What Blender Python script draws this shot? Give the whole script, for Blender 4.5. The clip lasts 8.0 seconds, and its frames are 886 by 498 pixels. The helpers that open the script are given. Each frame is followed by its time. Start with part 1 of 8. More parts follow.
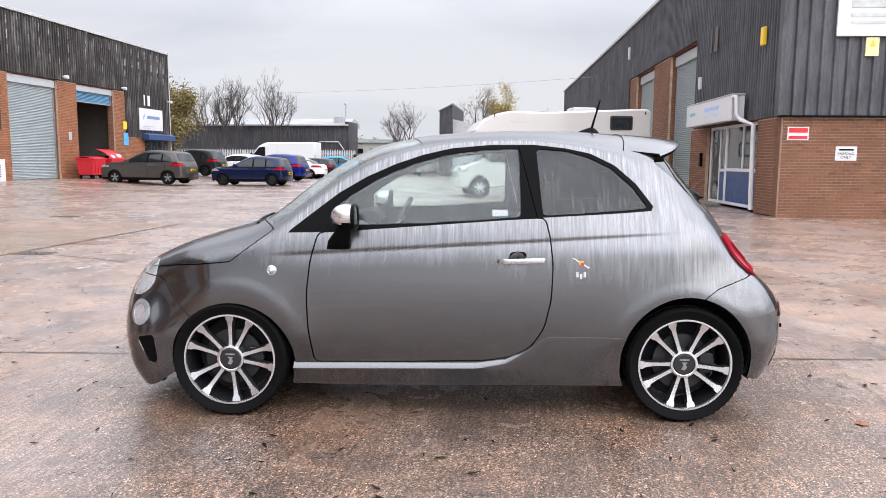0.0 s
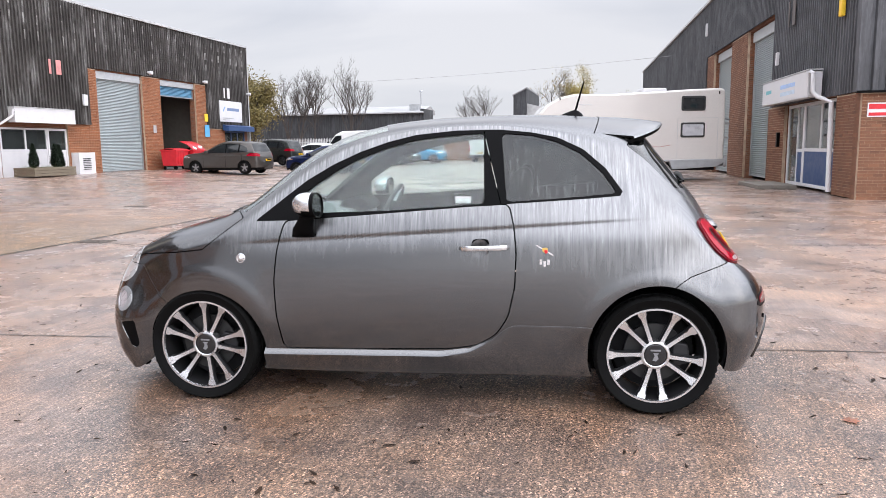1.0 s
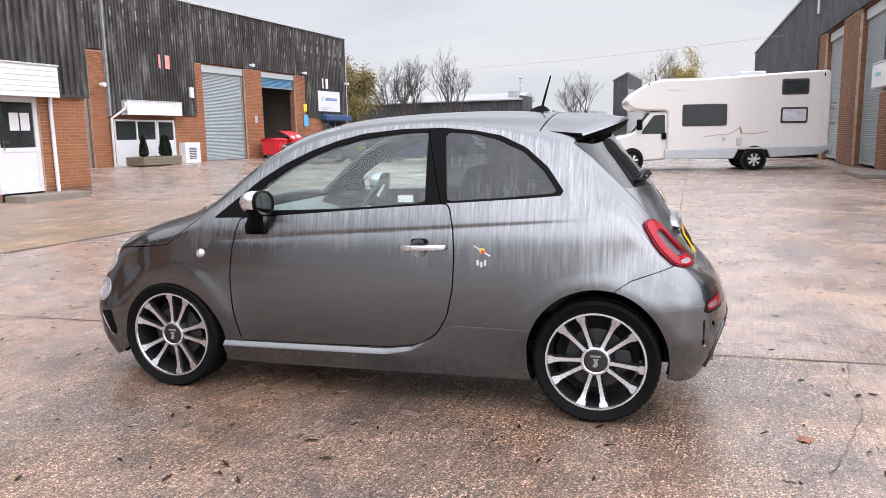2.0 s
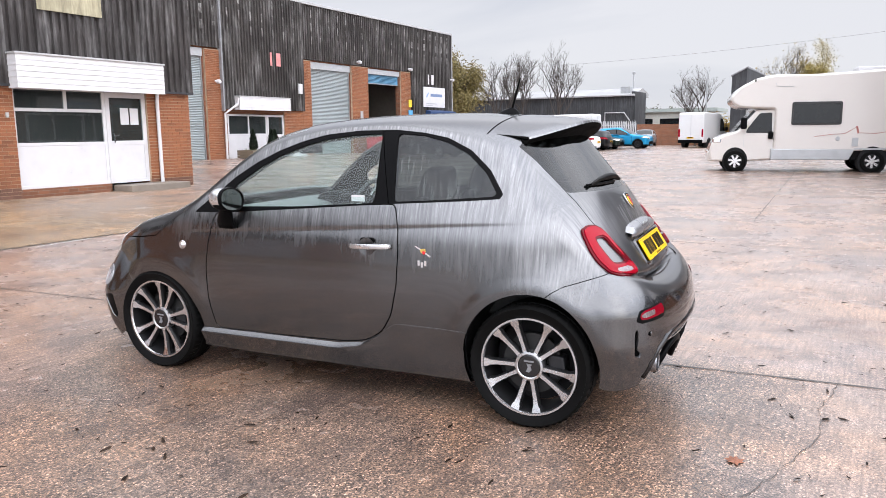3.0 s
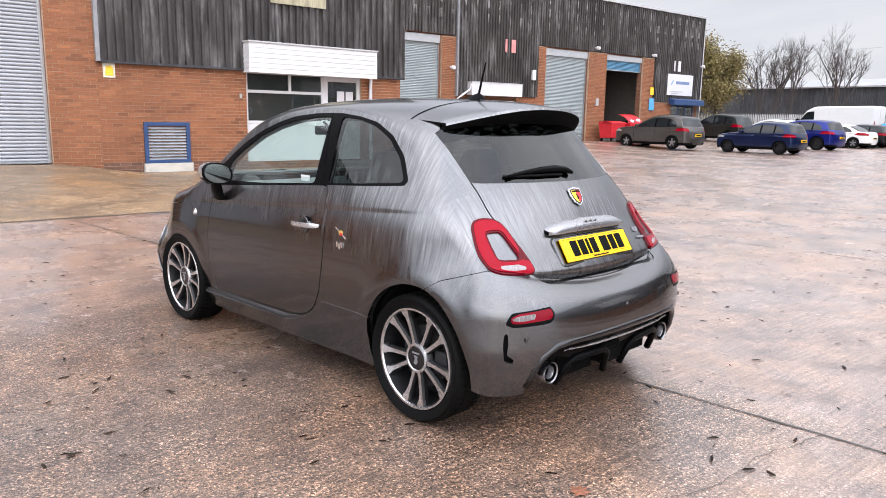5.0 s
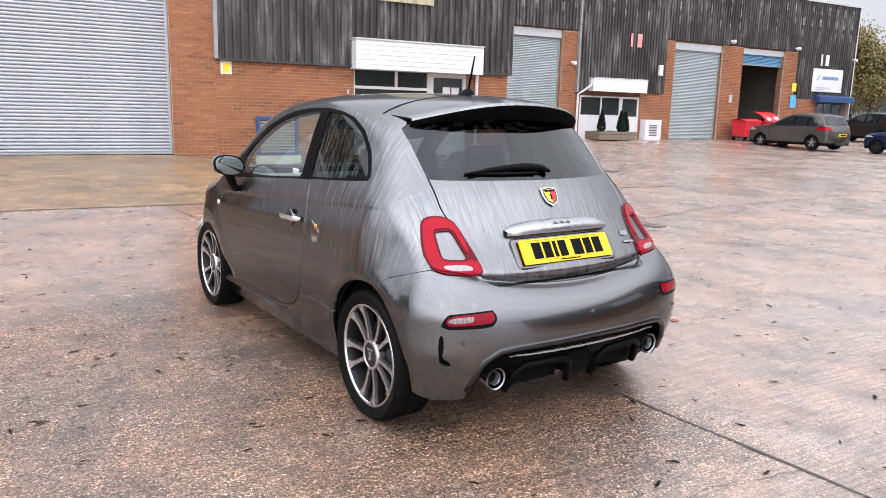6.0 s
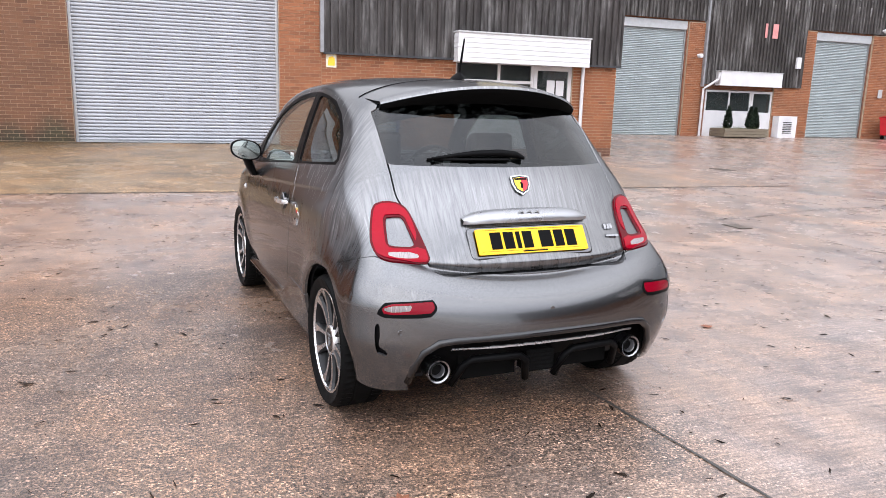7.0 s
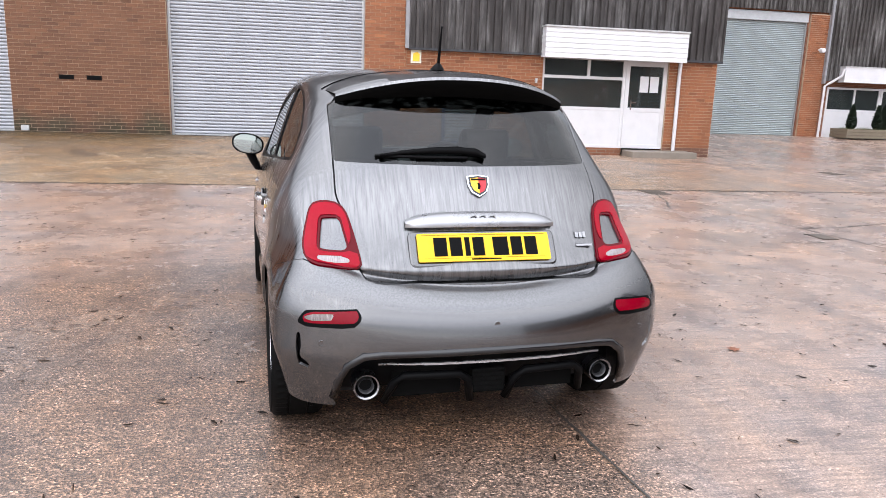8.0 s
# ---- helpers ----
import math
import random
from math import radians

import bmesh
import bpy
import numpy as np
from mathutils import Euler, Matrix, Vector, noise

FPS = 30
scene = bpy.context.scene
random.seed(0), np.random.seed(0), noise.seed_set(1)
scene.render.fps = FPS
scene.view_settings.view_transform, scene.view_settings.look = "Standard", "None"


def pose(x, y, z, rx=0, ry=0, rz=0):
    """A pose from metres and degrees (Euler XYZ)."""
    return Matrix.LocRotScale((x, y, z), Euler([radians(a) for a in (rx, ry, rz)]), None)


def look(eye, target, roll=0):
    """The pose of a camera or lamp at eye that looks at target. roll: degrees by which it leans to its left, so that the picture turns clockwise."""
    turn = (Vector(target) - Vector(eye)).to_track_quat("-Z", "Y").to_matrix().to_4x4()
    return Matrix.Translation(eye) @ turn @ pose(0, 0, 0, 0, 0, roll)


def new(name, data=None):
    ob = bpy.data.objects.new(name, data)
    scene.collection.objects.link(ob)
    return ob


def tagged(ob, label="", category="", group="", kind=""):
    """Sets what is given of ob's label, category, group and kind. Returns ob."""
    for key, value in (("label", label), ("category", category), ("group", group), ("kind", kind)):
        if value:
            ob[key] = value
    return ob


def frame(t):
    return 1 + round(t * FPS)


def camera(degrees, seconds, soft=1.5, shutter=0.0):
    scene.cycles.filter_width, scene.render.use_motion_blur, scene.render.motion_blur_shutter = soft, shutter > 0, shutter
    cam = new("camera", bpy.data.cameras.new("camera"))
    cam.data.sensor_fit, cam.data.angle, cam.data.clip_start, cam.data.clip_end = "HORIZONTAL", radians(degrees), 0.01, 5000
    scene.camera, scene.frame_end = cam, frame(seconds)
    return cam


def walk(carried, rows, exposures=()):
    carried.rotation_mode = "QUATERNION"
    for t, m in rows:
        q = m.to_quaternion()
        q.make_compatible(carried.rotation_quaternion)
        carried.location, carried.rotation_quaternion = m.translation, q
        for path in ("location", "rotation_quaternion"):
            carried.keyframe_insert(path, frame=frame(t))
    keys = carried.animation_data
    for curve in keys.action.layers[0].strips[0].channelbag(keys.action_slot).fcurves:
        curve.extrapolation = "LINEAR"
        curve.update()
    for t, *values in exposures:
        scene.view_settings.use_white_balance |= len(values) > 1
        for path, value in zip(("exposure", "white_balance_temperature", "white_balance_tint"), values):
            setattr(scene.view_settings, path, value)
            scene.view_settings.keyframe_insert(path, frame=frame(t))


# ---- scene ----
cam = camera(62.8, 8.0, soft=0.6)
PATH = [
    (0, (0.189, -0.121, 1.31), (-0.056, 1.849, 1.069), 0.5),
    (0.5, (0.496, -0.083, 1.323), (0.153, 1.87, 1.064), -0.0),
    (1, (0.765, 0.011, 1.313), (0.301, 1.937, 1.034), -0.6),
    (1.5, (1.111, 0.146, 1.359), (0.515, 2.032, 1.061), -0.9),
    (2.8, (2.163, 0.497, 1.361), (1.205, 2.224, 1.045), -0.7),
    (3, (2.292, 0.573, 1.382), (1.281, 2.27, 1.064), -0.5),
    (3.5, (2.686, 0.755, 1.389), (1.536, 2.358, 1.065), 0.0),
    (4, (2.979, 0.995, 1.374), (1.696, 2.493, 1.043), 0.5),
    (4.5, (3.234, 1.313, 1.392), (1.828, 2.694, 1.051), 0.9),
    (4.7, (3.34, 1.451, 1.382), (1.885, 2.778, 1.033), 0.9),
    (5.8, (3.811, 2.195, 1.38), (2.129, 3.213, 1.014), 1.5),
    (6, (3.87, 2.334, 1.392), (2.151, 3.285, 1.019), 1.4),
    (6.5, (4.033, 2.695, 1.385), (2.237, 3.485, 1.002), 1.6),
    (7, (4.079, 3.039, 1.358), (2.224, 3.674, 0.964), 1.7),
    (7.5, (4.031, 3.402, 1.371), (2.133, 3.886, 0.968), 1.9),
    (8, (3.991, 3.742, 1.36), (2.065, 4.091, 0.949), 2.0),
]
walk(cam, [(t, look(eye, target, roll)) for t, eye, target, roll in PATH], exposures=((0.0, 0.12), (6.0, 0.12), (7.0, 0.08), (8.0, 0.03)))

# ---- sky and sun: a bright overcast day ----
SKY, ZENITH, GLOW = 0.79, 2.3, 2.45
SUN_FROM = Vector((0.78, -0.42, 0.46)).normalized()
world = bpy.data.worlds.new("overcast_sky")
scene.world = world
world.use_nodes = True
wn, wl = world.node_tree.nodes, world.node_tree.links
wn.clear()
w_out, w_bg = wn.new("ShaderNodeOutputWorld"), wn.new("ShaderNodeBackground")
w_sky = wn.new("ShaderNodeTexSky")
w_sky.sky_type, w_sky.sun_disc = "NISHITA", False
w_sky.sun_elevation, w_sky.sun_rotation = radians(27), radians(118)
w_scale = wn.new("ShaderNodeMix")
w_scale.data_type, w_scale.blend_type = "RGBA", "MULTIPLY"
w_scale.inputs[0].default_value = 1.0
w_scale.inputs[7].default_value = (0.1, 0.1, 0.1, 1)
w_co, w_map = wn.new("ShaderNodeTexCoord"), wn.new("ShaderNodeMapping")
w_map.inputs["Scale"].default_value = (1.0, 1.0, 4.5)
w_noise = wn.new("ShaderNodeTexNoise")
w_noise.inputs["Scale"].default_value, w_noise.inputs["Detail"].default_value = 1.7, 6.0
w_noise.inputs["Distortion"].default_value = 0.4
w_ramp = wn.new("ShaderNodeValToRGB")
w_ramp.color_ramp.elements[0].position, w_ramp.color_ramp.elements[0].color = 0.36, (0.74, 0.775, 0.88, 1)
w_ramp.color_ramp.elements[1].position, w_ramp.color_ramp.elements[1].color = 0.62, (0.99, 0.995, 1.06, 1)
w_mix = wn.new("ShaderNodeMix")
w_mix.data_type = "RGBA"
w_mix.inputs[0].default_value = 0.92
wl.new(w_co.outputs["Generated"], w_map.inputs["Vector"])
wl.new(w_map.outputs["Vector"], w_noise.inputs["Vector"])
wl.new(w_noise.outputs["Fac"], w_ramp.inputs["Fac"])
wl.new(w_sky.outputs["Color"], w_scale.inputs[6])
wl.new(w_scale.outputs[2], w_mix.inputs[6])
wl.new(w_ramp.outputs["Color"], w_mix.inputs[7])
# an overcast sky is brighter overhead than at the horizon
w_sep, w_lift = wn.new("ShaderNodeSeparateXYZ"), wn.new("ShaderNodeMapRange")
w_lift.inputs["From Min"].default_value, w_lift.inputs["From Max"].default_value = 0.17, 0.5
w_lift.inputs["To Min"].default_value, w_lift.inputs["To Max"].default_value = 1.0, ZENITH
w_gain = wn.new("ShaderNodeMix")
w_gain.data_type, w_gain.blend_type = "RGBA", "MULTIPLY"
w_gain.inputs[0].default_value = 1.0
wl.new(w_co.outputs["Generated"], w_sep.inputs[0])
wl.new(w_sep.outputs["Z"], w_lift.inputs["Value"])
wl.new(w_mix.outputs[2], w_gain.inputs[6])
wl.new(w_lift.outputs["Result"], w_gain.inputs[7])
# and brightest about the hidden sun
w_dot, w_lobe, w_glow = wn.new("ShaderNodeVectorMath"), wn.new("ShaderNodeMapRange"), wn.new("ShaderNodeMix")
w_dot.operation = "DOT_PRODUCT"
w_dot.inputs[1].default_value = SUN_FROM
w_lobe.interpolation_type = "SMOOTHSTEP"
w_lobe.inputs["From Min"].default_value, w_lobe.inputs["From Max"].default_value = -0.25, 0.75
w_lobe.inputs["To Min"].default_value, w_lobe.inputs["To Max"].default_value = 1.0, GLOW
w_glow.data_type, w_glow.blend_type = "RGBA", "MULTIPLY"
w_glow.inputs[0].default_value = 1.0
wl.new(w_co.outputs["Generated"], w_dot.inputs[0])
wl.new(w_dot.outputs["Value"], w_lobe.inputs["Value"])
wl.new(w_gain.outputs[2], w_glow.inputs[6])
wl.new(w_lobe.outputs["Result"], w_glow.inputs[7])
wl.new(w_glow.outputs[2], w_bg.inputs["Color"])
w_bg.inputs["Strength"].default_value = SKY
wl.new(w_bg.outputs["Background"], w_out.inputs["Surface"])
sun_data = bpy.data.lights.new("sun", "SUN")
sun_data.energy, sun_data.angle, sun_data.color = 0.2, radians(40), (1.0, 0.95, 0.89)
sun = new("sun", sun_data)
sun.matrix_world = look(tuple(SUN_FROM * 40), (0, 0, 0))

# ---- mesh helpers ----
class Geo:
    """Gathers boxes, prisms and turned shapes into one mesh."""
    def __init__(self):
        self.v, self.f, self.m = [], [], []

    def add(self, verts, faces, m=0):
        n = len(self.v)
        self.v.extend([tuple(p) for p in verts])
        self.f.extend([tuple(i + n for i in f) for f in faces])
        self.m.extend([m] * len(faces))
        return self

    def box(self, x0, x1, y0, y1, z0, z1, m=0):
        x0, x1, y0, y1, z0, z1 = min(x0, x1), max(x0, x1), min(y0, y1), max(y0, y1), min(z0, z1), max(z0, z1)
        p = [(x, y, z) for z in (z0, z1) for y in (y0, y1) for x in (x0, x1)]
        return self.add(p, [(0, 2, 3, 1), (4, 5, 7, 6), (0, 1, 5, 4), (2, 6, 7, 3), (0, 4, 6, 2), (1, 3, 7, 5)], m)

    def prism(self, poly, a, b, axis="y", m=0):
        """A closed outline pulled along an axis from a to b."""
        def put(p, d):
            return {"y": (p[0], d, p[1]), "x": (d, p[0], p[1]), "z": (p[0], p[1], d)}[axis]
        n = len(poly)
        verts = [put(p, a) for p in poly] + [put(p, b) for p in poly]
        faces = [(i, (i + 1) % n, n + (i + 1) % n, n + i) for i in range(n)] + [tuple(range(n))[::-1], tuple(range(n, 2 * n))]
        return self.add(verts, faces, m)

    def lathe(self, prof, n=24, axis="y", at=(0, 0, 0), m=0, closed=False):
        """A profile of (radius, along) turned round an axis."""
        verts, faces, k = [], [], len(prof)
        for i in range(n):
            a = 2 * math.pi * i / n
            for r, d in prof:
                c, s = r * math.cos(a), r * math.sin(a)
                p = {"y": (c, d, s), "x": (d, c, s), "z": (c, s, d)}[axis]
                verts.append((p[0] + at[0], p[1] + at[1], p[2] + at[2]))
        for i in range(n):
            j = (i + 1) % n
            for q in range(k if closed else k - 1):
                w = (q + 1) % k
                faces.append((i * k + q, i * k + w, j * k + w, j * k + q))
        return self.add(verts, faces, m)

    def tube(self, pts, r, n=8, m=0, cap=True, r_end=None):
        """A round bar along points."""
        pts = [Vector(p) for p in pts]
        verts, faces = [], []
        up = Vector((0.13, 0.31, 0.94))
        for i, p in enumerate(pts):
            t = (pts[min(i + 1, len(pts) - 1)] - pts[max(i - 1, 0)]).normalized()
            a = t.cross(up)
            a = a.normalized() if a.length > 1e-4 else t.cross(Vector((1, 0, 0))).normalized()
            b = t.cross(a)
            rr = r if r_end is None else r + (r_end - r) * i / (len(pts) - 1)
            verts += [p + rr * (a * math.cos(2 * math.pi * k / n) + b * math.sin(2 * math.pi * k / n)) for k in range(n)]
        for i in range(len(pts) - 1):
            faces += [(i * n + k, i * n + (k + 1) % n, (i + 1) * n + (k + 1) % n, (i + 1) * n + k) for k in range(n)]
        if cap:
            faces += [tuple(range(n)), tuple(range((len(pts) - 1) * n, len(pts) * n))[::-1]]
        return self.add(verts, faces, m)

    def make(self, name, mats, parent=None, label="", smooth=False, bevel=0.0, fix=True, category="", group="", kind="", m=None):
        me = bpy.data.meshes.new(name)
        me.from_pydata(self.v, [], self.f)
        for x in (mats if isinstance(mats, (list, tuple)) else [mats]):
            me.materials.append(x)
        me.polygons.foreach_set("material_index", self.m)
        if fix:
            bm = bmesh.new()
            bm.from_mesh(me)
            bmesh.ops.recalc_face_normals(bm, faces=bm.faces)
            bm.to_mesh(me)
            bm.free()
        if smooth:
            me.shade_smooth()
            if smooth is not True:
                me.set_sharp_from_angle(angle=radians(smooth))
        ob = new(name, me)
        if m is not None:
            ob.matrix_basis = m
        ob.parent = parent
        if bevel:
            b = ob.modifiers.new("bevel", "BEVEL")
            b.width, b.segments, b.limit_method = bevel, 2, "ANGLE"
        return tagged(ob, label, category, group, kind)


def thing(name, label, category, m=None, group="", kind=""):
    ob = new(name)
    ob.empty_display_size = 0.2
    if m is not None:
        ob.matrix_basis = m
    return tagged(ob, label, category, group, kind)


def smooth01(t):
    t = min(1.0, max(0.0, t))
    return t * t * (3 - 2 * t)


# ---- materials ----
class Nodes:
    """A material with one Principled shader and short calls for its nodes."""
    def __init__(self, name, **values):
        self.mat = bpy.data.materials.new(name)
        self.mat.use_nodes = True
        self.t = self.mat.node_tree
        self.b = self.t.nodes["Principled BSDF"]
        self.co = self.node("ShaderNodeTexCoord").outputs["Object"]
        for k, v in values.items():
            self.b.inputs[k.replace("_", " ")].default_value = v if not isinstance(v, tuple) else (*v, 1)

    def node(self, kind):
        return self.t.nodes.new(kind)

    def link(self, a, b):
        self.t.links.new(a, b)

    def to(self, name, out):
        self.link(out, self.b.inputs[name])
        return self

    def coords(self, scale=(1, 1, 1), turn=0.0):
        n = self.node("ShaderNodeMapping")
        n.inputs["Scale"].default_value = scale
        n.inputs["Rotation"].default_value = (0, 0, radians(turn))
        self.link(self.co, n.inputs["Vector"])
        return n.outputs["Vector"]

    def noise(self, scale, detail=4.0, rough=0.55, stretch=(1, 1, 1), turn=0.0, distort=0.0):
        n = self.node("ShaderNodeTexNoise")
        n.inputs["Scale"].default_value, n.inputs["Detail"].default_value = scale, detail
        n.inputs["Roughness"].default_value, n.inputs["Distortion"].default_value = rough, distort
        self.link(self.coords(stretch, turn), n.inputs["Vector"])
        return n.outputs["Fac"]

    def ramp(self, fac, *stops):
        n = self.node("ShaderNodeValToRGB")
        e = n.color_ramp.elements
        while len(e) < len(stops):
            e.new(0.5)
        for k, (p, c) in enumerate(stops):
            e[k].position = p
            e[k].color = (*c, 1) if isinstance(c, tuple) else (c, c, c, 1)
        self.link(fac, n.inputs["Fac"])
        return n.outputs["Color"]

    def mix(self, fac, a, b, blend="MIX"):
        n = self.node("ShaderNodeMix")
        n.data_type, n.blend_type = "RGBA", blend
        for k, v in ((0, fac), (6, a), (7, b)):
            sock = n.inputs[k]
            if isinstance(v, (int, float)):
                sock.default_value = v if k == 0 else (v, v, v, 1)
            elif isinstance(v, tuple):
                sock.default_value = (*v, 1)
            else:
                self.link(v, sock)
        return n.outputs[2]

    def math(self, op, a, b=0.0, c=None):
        n = self.node("ShaderNodeMath")
        n.operation = op
        for k, v in enumerate((a, b) if c is None else (a, b, c)):
            if isinstance(v, (int, float)):
                n.inputs[k].default_value = v
            else:
                self.link(v, n.inputs[k])
        return n.outputs[0]

    def bump(self, height, strength=0.2, distance=0.01):
        n = self.node("ShaderNodeBump")
        n.inputs["Strength"].default_value, n.inputs["Distance"].default_value = strength, distance
        self.link(height, n.inputs["Height"])
        return self.to("Normal", n.outputs["Normal"])


def plain(name, base, rough=0.5, metal=0.0, var=0.18, scale=5.0, bump=0.05, fine=60.0, coat=0.0, stretch=(1, 1, 1), island=0.0, spec=0.4):
    """A worn surface: broad and fine variation of colour and gloss."""
    n = Nodes(name, Roughness=rough, Metallic=metal, Coat_Weight=coat, Specular_IOR_Level=spec)
    big, small = n.noise(scale, 5, stretch=stretch), n.noise(fine, 3)
    lo, hi = tuple(c * (1 - var) for c in base), tuple(min(1, c * (1 + var)) for c in base)
    col = n.ramp(big, (0.3, lo), (0.7, hi))
    col = n.mix(0.25 * min(1, var * 4), col, n.ramp(small, (0.3, lo), (0.7, hi)))
    if island:
        g = n.node("ShaderNodeNewGeometry").outputs["Random Per Island"]
        col = n.mix(1.0, col, n.ramp(g, (0.0, 1 - island), (1.0, 1.0)), "MULTIPLY")
    n.to("Base Color", col)
    n.to("Roughness", n.ramp(big, (0.3, max(0, rough - 0.08)), (0.7, min(1, rough + 0.1))))
    if bump:
        n.bump(small, bump, 0.004)
    return n.mat


def ground_material(name, tone, turn, film=1.0, joint=None, cool_end=None, grime=None):
    """Worn broom-finished concrete, its grit laid bare, damp with rain; joint: beyond this line (offset, slope) lie
    smoother slabs, their wet sky sheen put into a paler colour; grime: (x, y) of a corner grown over with algae.
    """
    n = Nodes(name, Specular_IOR_Level=0.5, Coat_IOR=1.5)

    def shade(*k):
        return tuple(min(1, c * f) for c, f in zip(tone, k if len(k) == 3 else k * 3))
    broad = n.noise(0.33, 6, 0.62, distort=0.6)
    patch = n.noise(1.6, 6, 0.65, distort=0.4)
    hue = n.noise(0.9, 5, 0.6, distort=0.5, turn=40)
    blot = n.noise(7.0, 5, 0.6)
    grit = n.noise(95, 3, 0.75)
    broom = n.noise(55, 2, 0.5, stretch=(1, 0.06, 1), turn=turn)

    def stones(scale):
        v = n.node("ShaderNodeTexVoronoi")
        v.inputs["Scale"].default_value = scale
        n.link(n.coords((1, 0.85, 1), turn), v.inputs["Vector"])
        return v
    chip, stone = stones(150), stones(62)
    col = n.ramp(broad, (0.34, shade(0.66, 0.64, 0.64)), (0.50, tone), (0.66, shade(1.30, 1.28, 1.24)))
    col = n.mix(0.62, col, n.ramp(patch, (0.36, shade(0.42, 0.42, 0.46)), (0.47, shade(0.97)), (0.62, shade(1.42, 1.36, 1.26))))
    col = n.mix(0.7, col, n.ramp(hue, (0.34, (0.80, 0.93, 1.10)), (0.50, (1.0, 1.0, 1.0)), (0.68, (1.12, 0.98, 0.82))), "MULTIPLY")
    col = n.mix(0.35, col, n.ramp(blot, (0.32, 0.62), (0.55, 1.02), (0.72, 1.2)), "MULTIPLY")
    col = n.mix(0.5, col, n.ramp(broom, (0.35, 0.5), (0.65, 1.4)), "MULTIPLY")
    grit_part = 0.8
    rough_coat = n.ramp(n.noise(1.1, 5, 0.6, distort=0.6, turn=20), (0.36, 0.95), (0.62, 0.65))
    smooth_slab = 0.0
    if joint:
        sep = n.node("ShaderNodeSeparateXYZ")
        n.link(n.co, sep.inputs[0])
        past = n.math("SUBTRACT", n.math("SUBTRACT", sep.outputs["Y"], n.math("MULTIPLY", sep.outputs["X"], joint[1])), joint[0])
        ragged = n.math("MULTIPLY", n.math("SUBTRACT", patch, 0.5), 0.25)
        north = n.ramp(n.math("ADD", n.math("MULTIPLY", past, 0.4), ragged), (0.0, 0.0), (0.10, 1.0))
        east = n.ramp(n.math("ADD", n.math("MULTIPLY", n.math("SUBTRACT", sep.outputs["X"], 1.8), 0.5), ragged), (0.0, 0.0), (0.25, 0.85))
        off_west = n.math("ADD", n.math("SUBTRACT", -1.7, sep.outputs["X"]), n.math("MULTIPLY", n.math("SUBTRACT", 3.2, sep.outputs["Y"]), 0.47))
        west = n.ramp(n.math("ADD", n.math("MULTIPLY", off_west, 0.5), ragged), (0.0, 0.0), (0.25, 0.80))
        smooth_slab = n.math("MAXIMUM", north, n.math("MAXIMUM", east, west))
        rough_coat = n.math("MULTIPLY", rough_coat, n.math("SUBTRACT", 1.0, n.math("MULTIPLY", smooth_slab, 0.65)))
        grit_part = n.math("SUBTRACT", 0.8, n.math("MULTIPLY", smooth_slab, 0.42))
        # reflected sky is put into the smoother slabs' base colour, paler and bluer
        col = n.mix(smooth_slab, col, n.mix(1.0, col, (1.58, 1.70, 1.90), "MULTIPLY"))
    col = n.mix(grit_part, col, n.ramp(grit, (0.36, 0.14), (0.47, 0.95), (0.64, 1.8)), "MULTIPLY")
    col = n.mix(rough_coat, col, n.ramp(chip.outputs["Color"], (0.18, 0.08), (0.45, 0.72), (0.75, 1.5), (0.93, 4.0)), "MULTIPLY")
    col = n.mix(n.math("MULTIPLY", grit_part, 0.6), col, n.ramp(stone.outputs["Color"], (0.12, 0.30), (0.35, 1.0), (0.84, 1.1), (0.96, 1.8)), "MULTIPLY")
    # base colour turns lighter and bluer between these two places along y
    if cool_end:
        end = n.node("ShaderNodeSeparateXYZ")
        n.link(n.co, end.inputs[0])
        far_end = n.ramp(n.math("MULTIPLY", end.outputs["Y"], 0.05), (cool_end[0] * 0.05, 0.0), (cool_end[1] * 0.05, 1.0))
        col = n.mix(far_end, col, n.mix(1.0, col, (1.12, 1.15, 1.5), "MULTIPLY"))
    if grime:
        spot = n.node("ShaderNodeSeparateXYZ")
        n.link(n.co, spot.inputs[0])
        near = n.math("MULTIPLY", n.math("SUBTRACT", grime[0], spot.outputs["X"]), 0.38)
        along = n.math("MULTIPLY", n.math("MAXIMUM", n.math("SUBTRACT", spot.outputs["Y"], grime[1]), 0.0), 0.45)
        grown = n.math("ADD", n.math("SUBTRACT", near, along), n.math("MULTIPLY", n.math("SUBTRACT", patch, 0.5), 1.6))
        over = n.ramp(grown, (0.0, 0.0), (1.0, 0.9))
        col = n.mix(over, col, n.mix(1.0, col, (0.30, 0.30, 0.28), "MULTIPLY"))
    n.to("Base Color", col)
    wet = n.mix(0.45, n.noise(0.5, 5, 0.6, distort=0.9), n.mix(0.4, n.noise(2.3, 5, 0.6), blot))
    rough = n.ramp(wet, (0.40, 0.40), (0.66, 0.65))
    coat = n.ramp(wet, (0.42, film), (0.58, 0.8 * film), (0.72, 0.45 * film))
    if grime:
        # the growth is dull and holds no film of water
        dry = n.math("SUBTRACT", 1.0, over)
        rough, coat = n.mix(over, rough, 1.0), n.math("MULTIPLY", coat, dry)
        n.to("Specular IOR Level", n.math("MULTIPLY", dry, 0.5))
    n.to("Roughness", rough)
    n.to("Coat Weight", coat)
    sheen = n.ramp(wet, (0.38, 0.15), (0.50, 0.24), (0.68, 0.40))
    n.to("Coat Roughness", n.math("MULTIPLY", sheen, n.math("ADD", 1.0, n.math("MULTIPLY", smooth_slab, 0.12))))
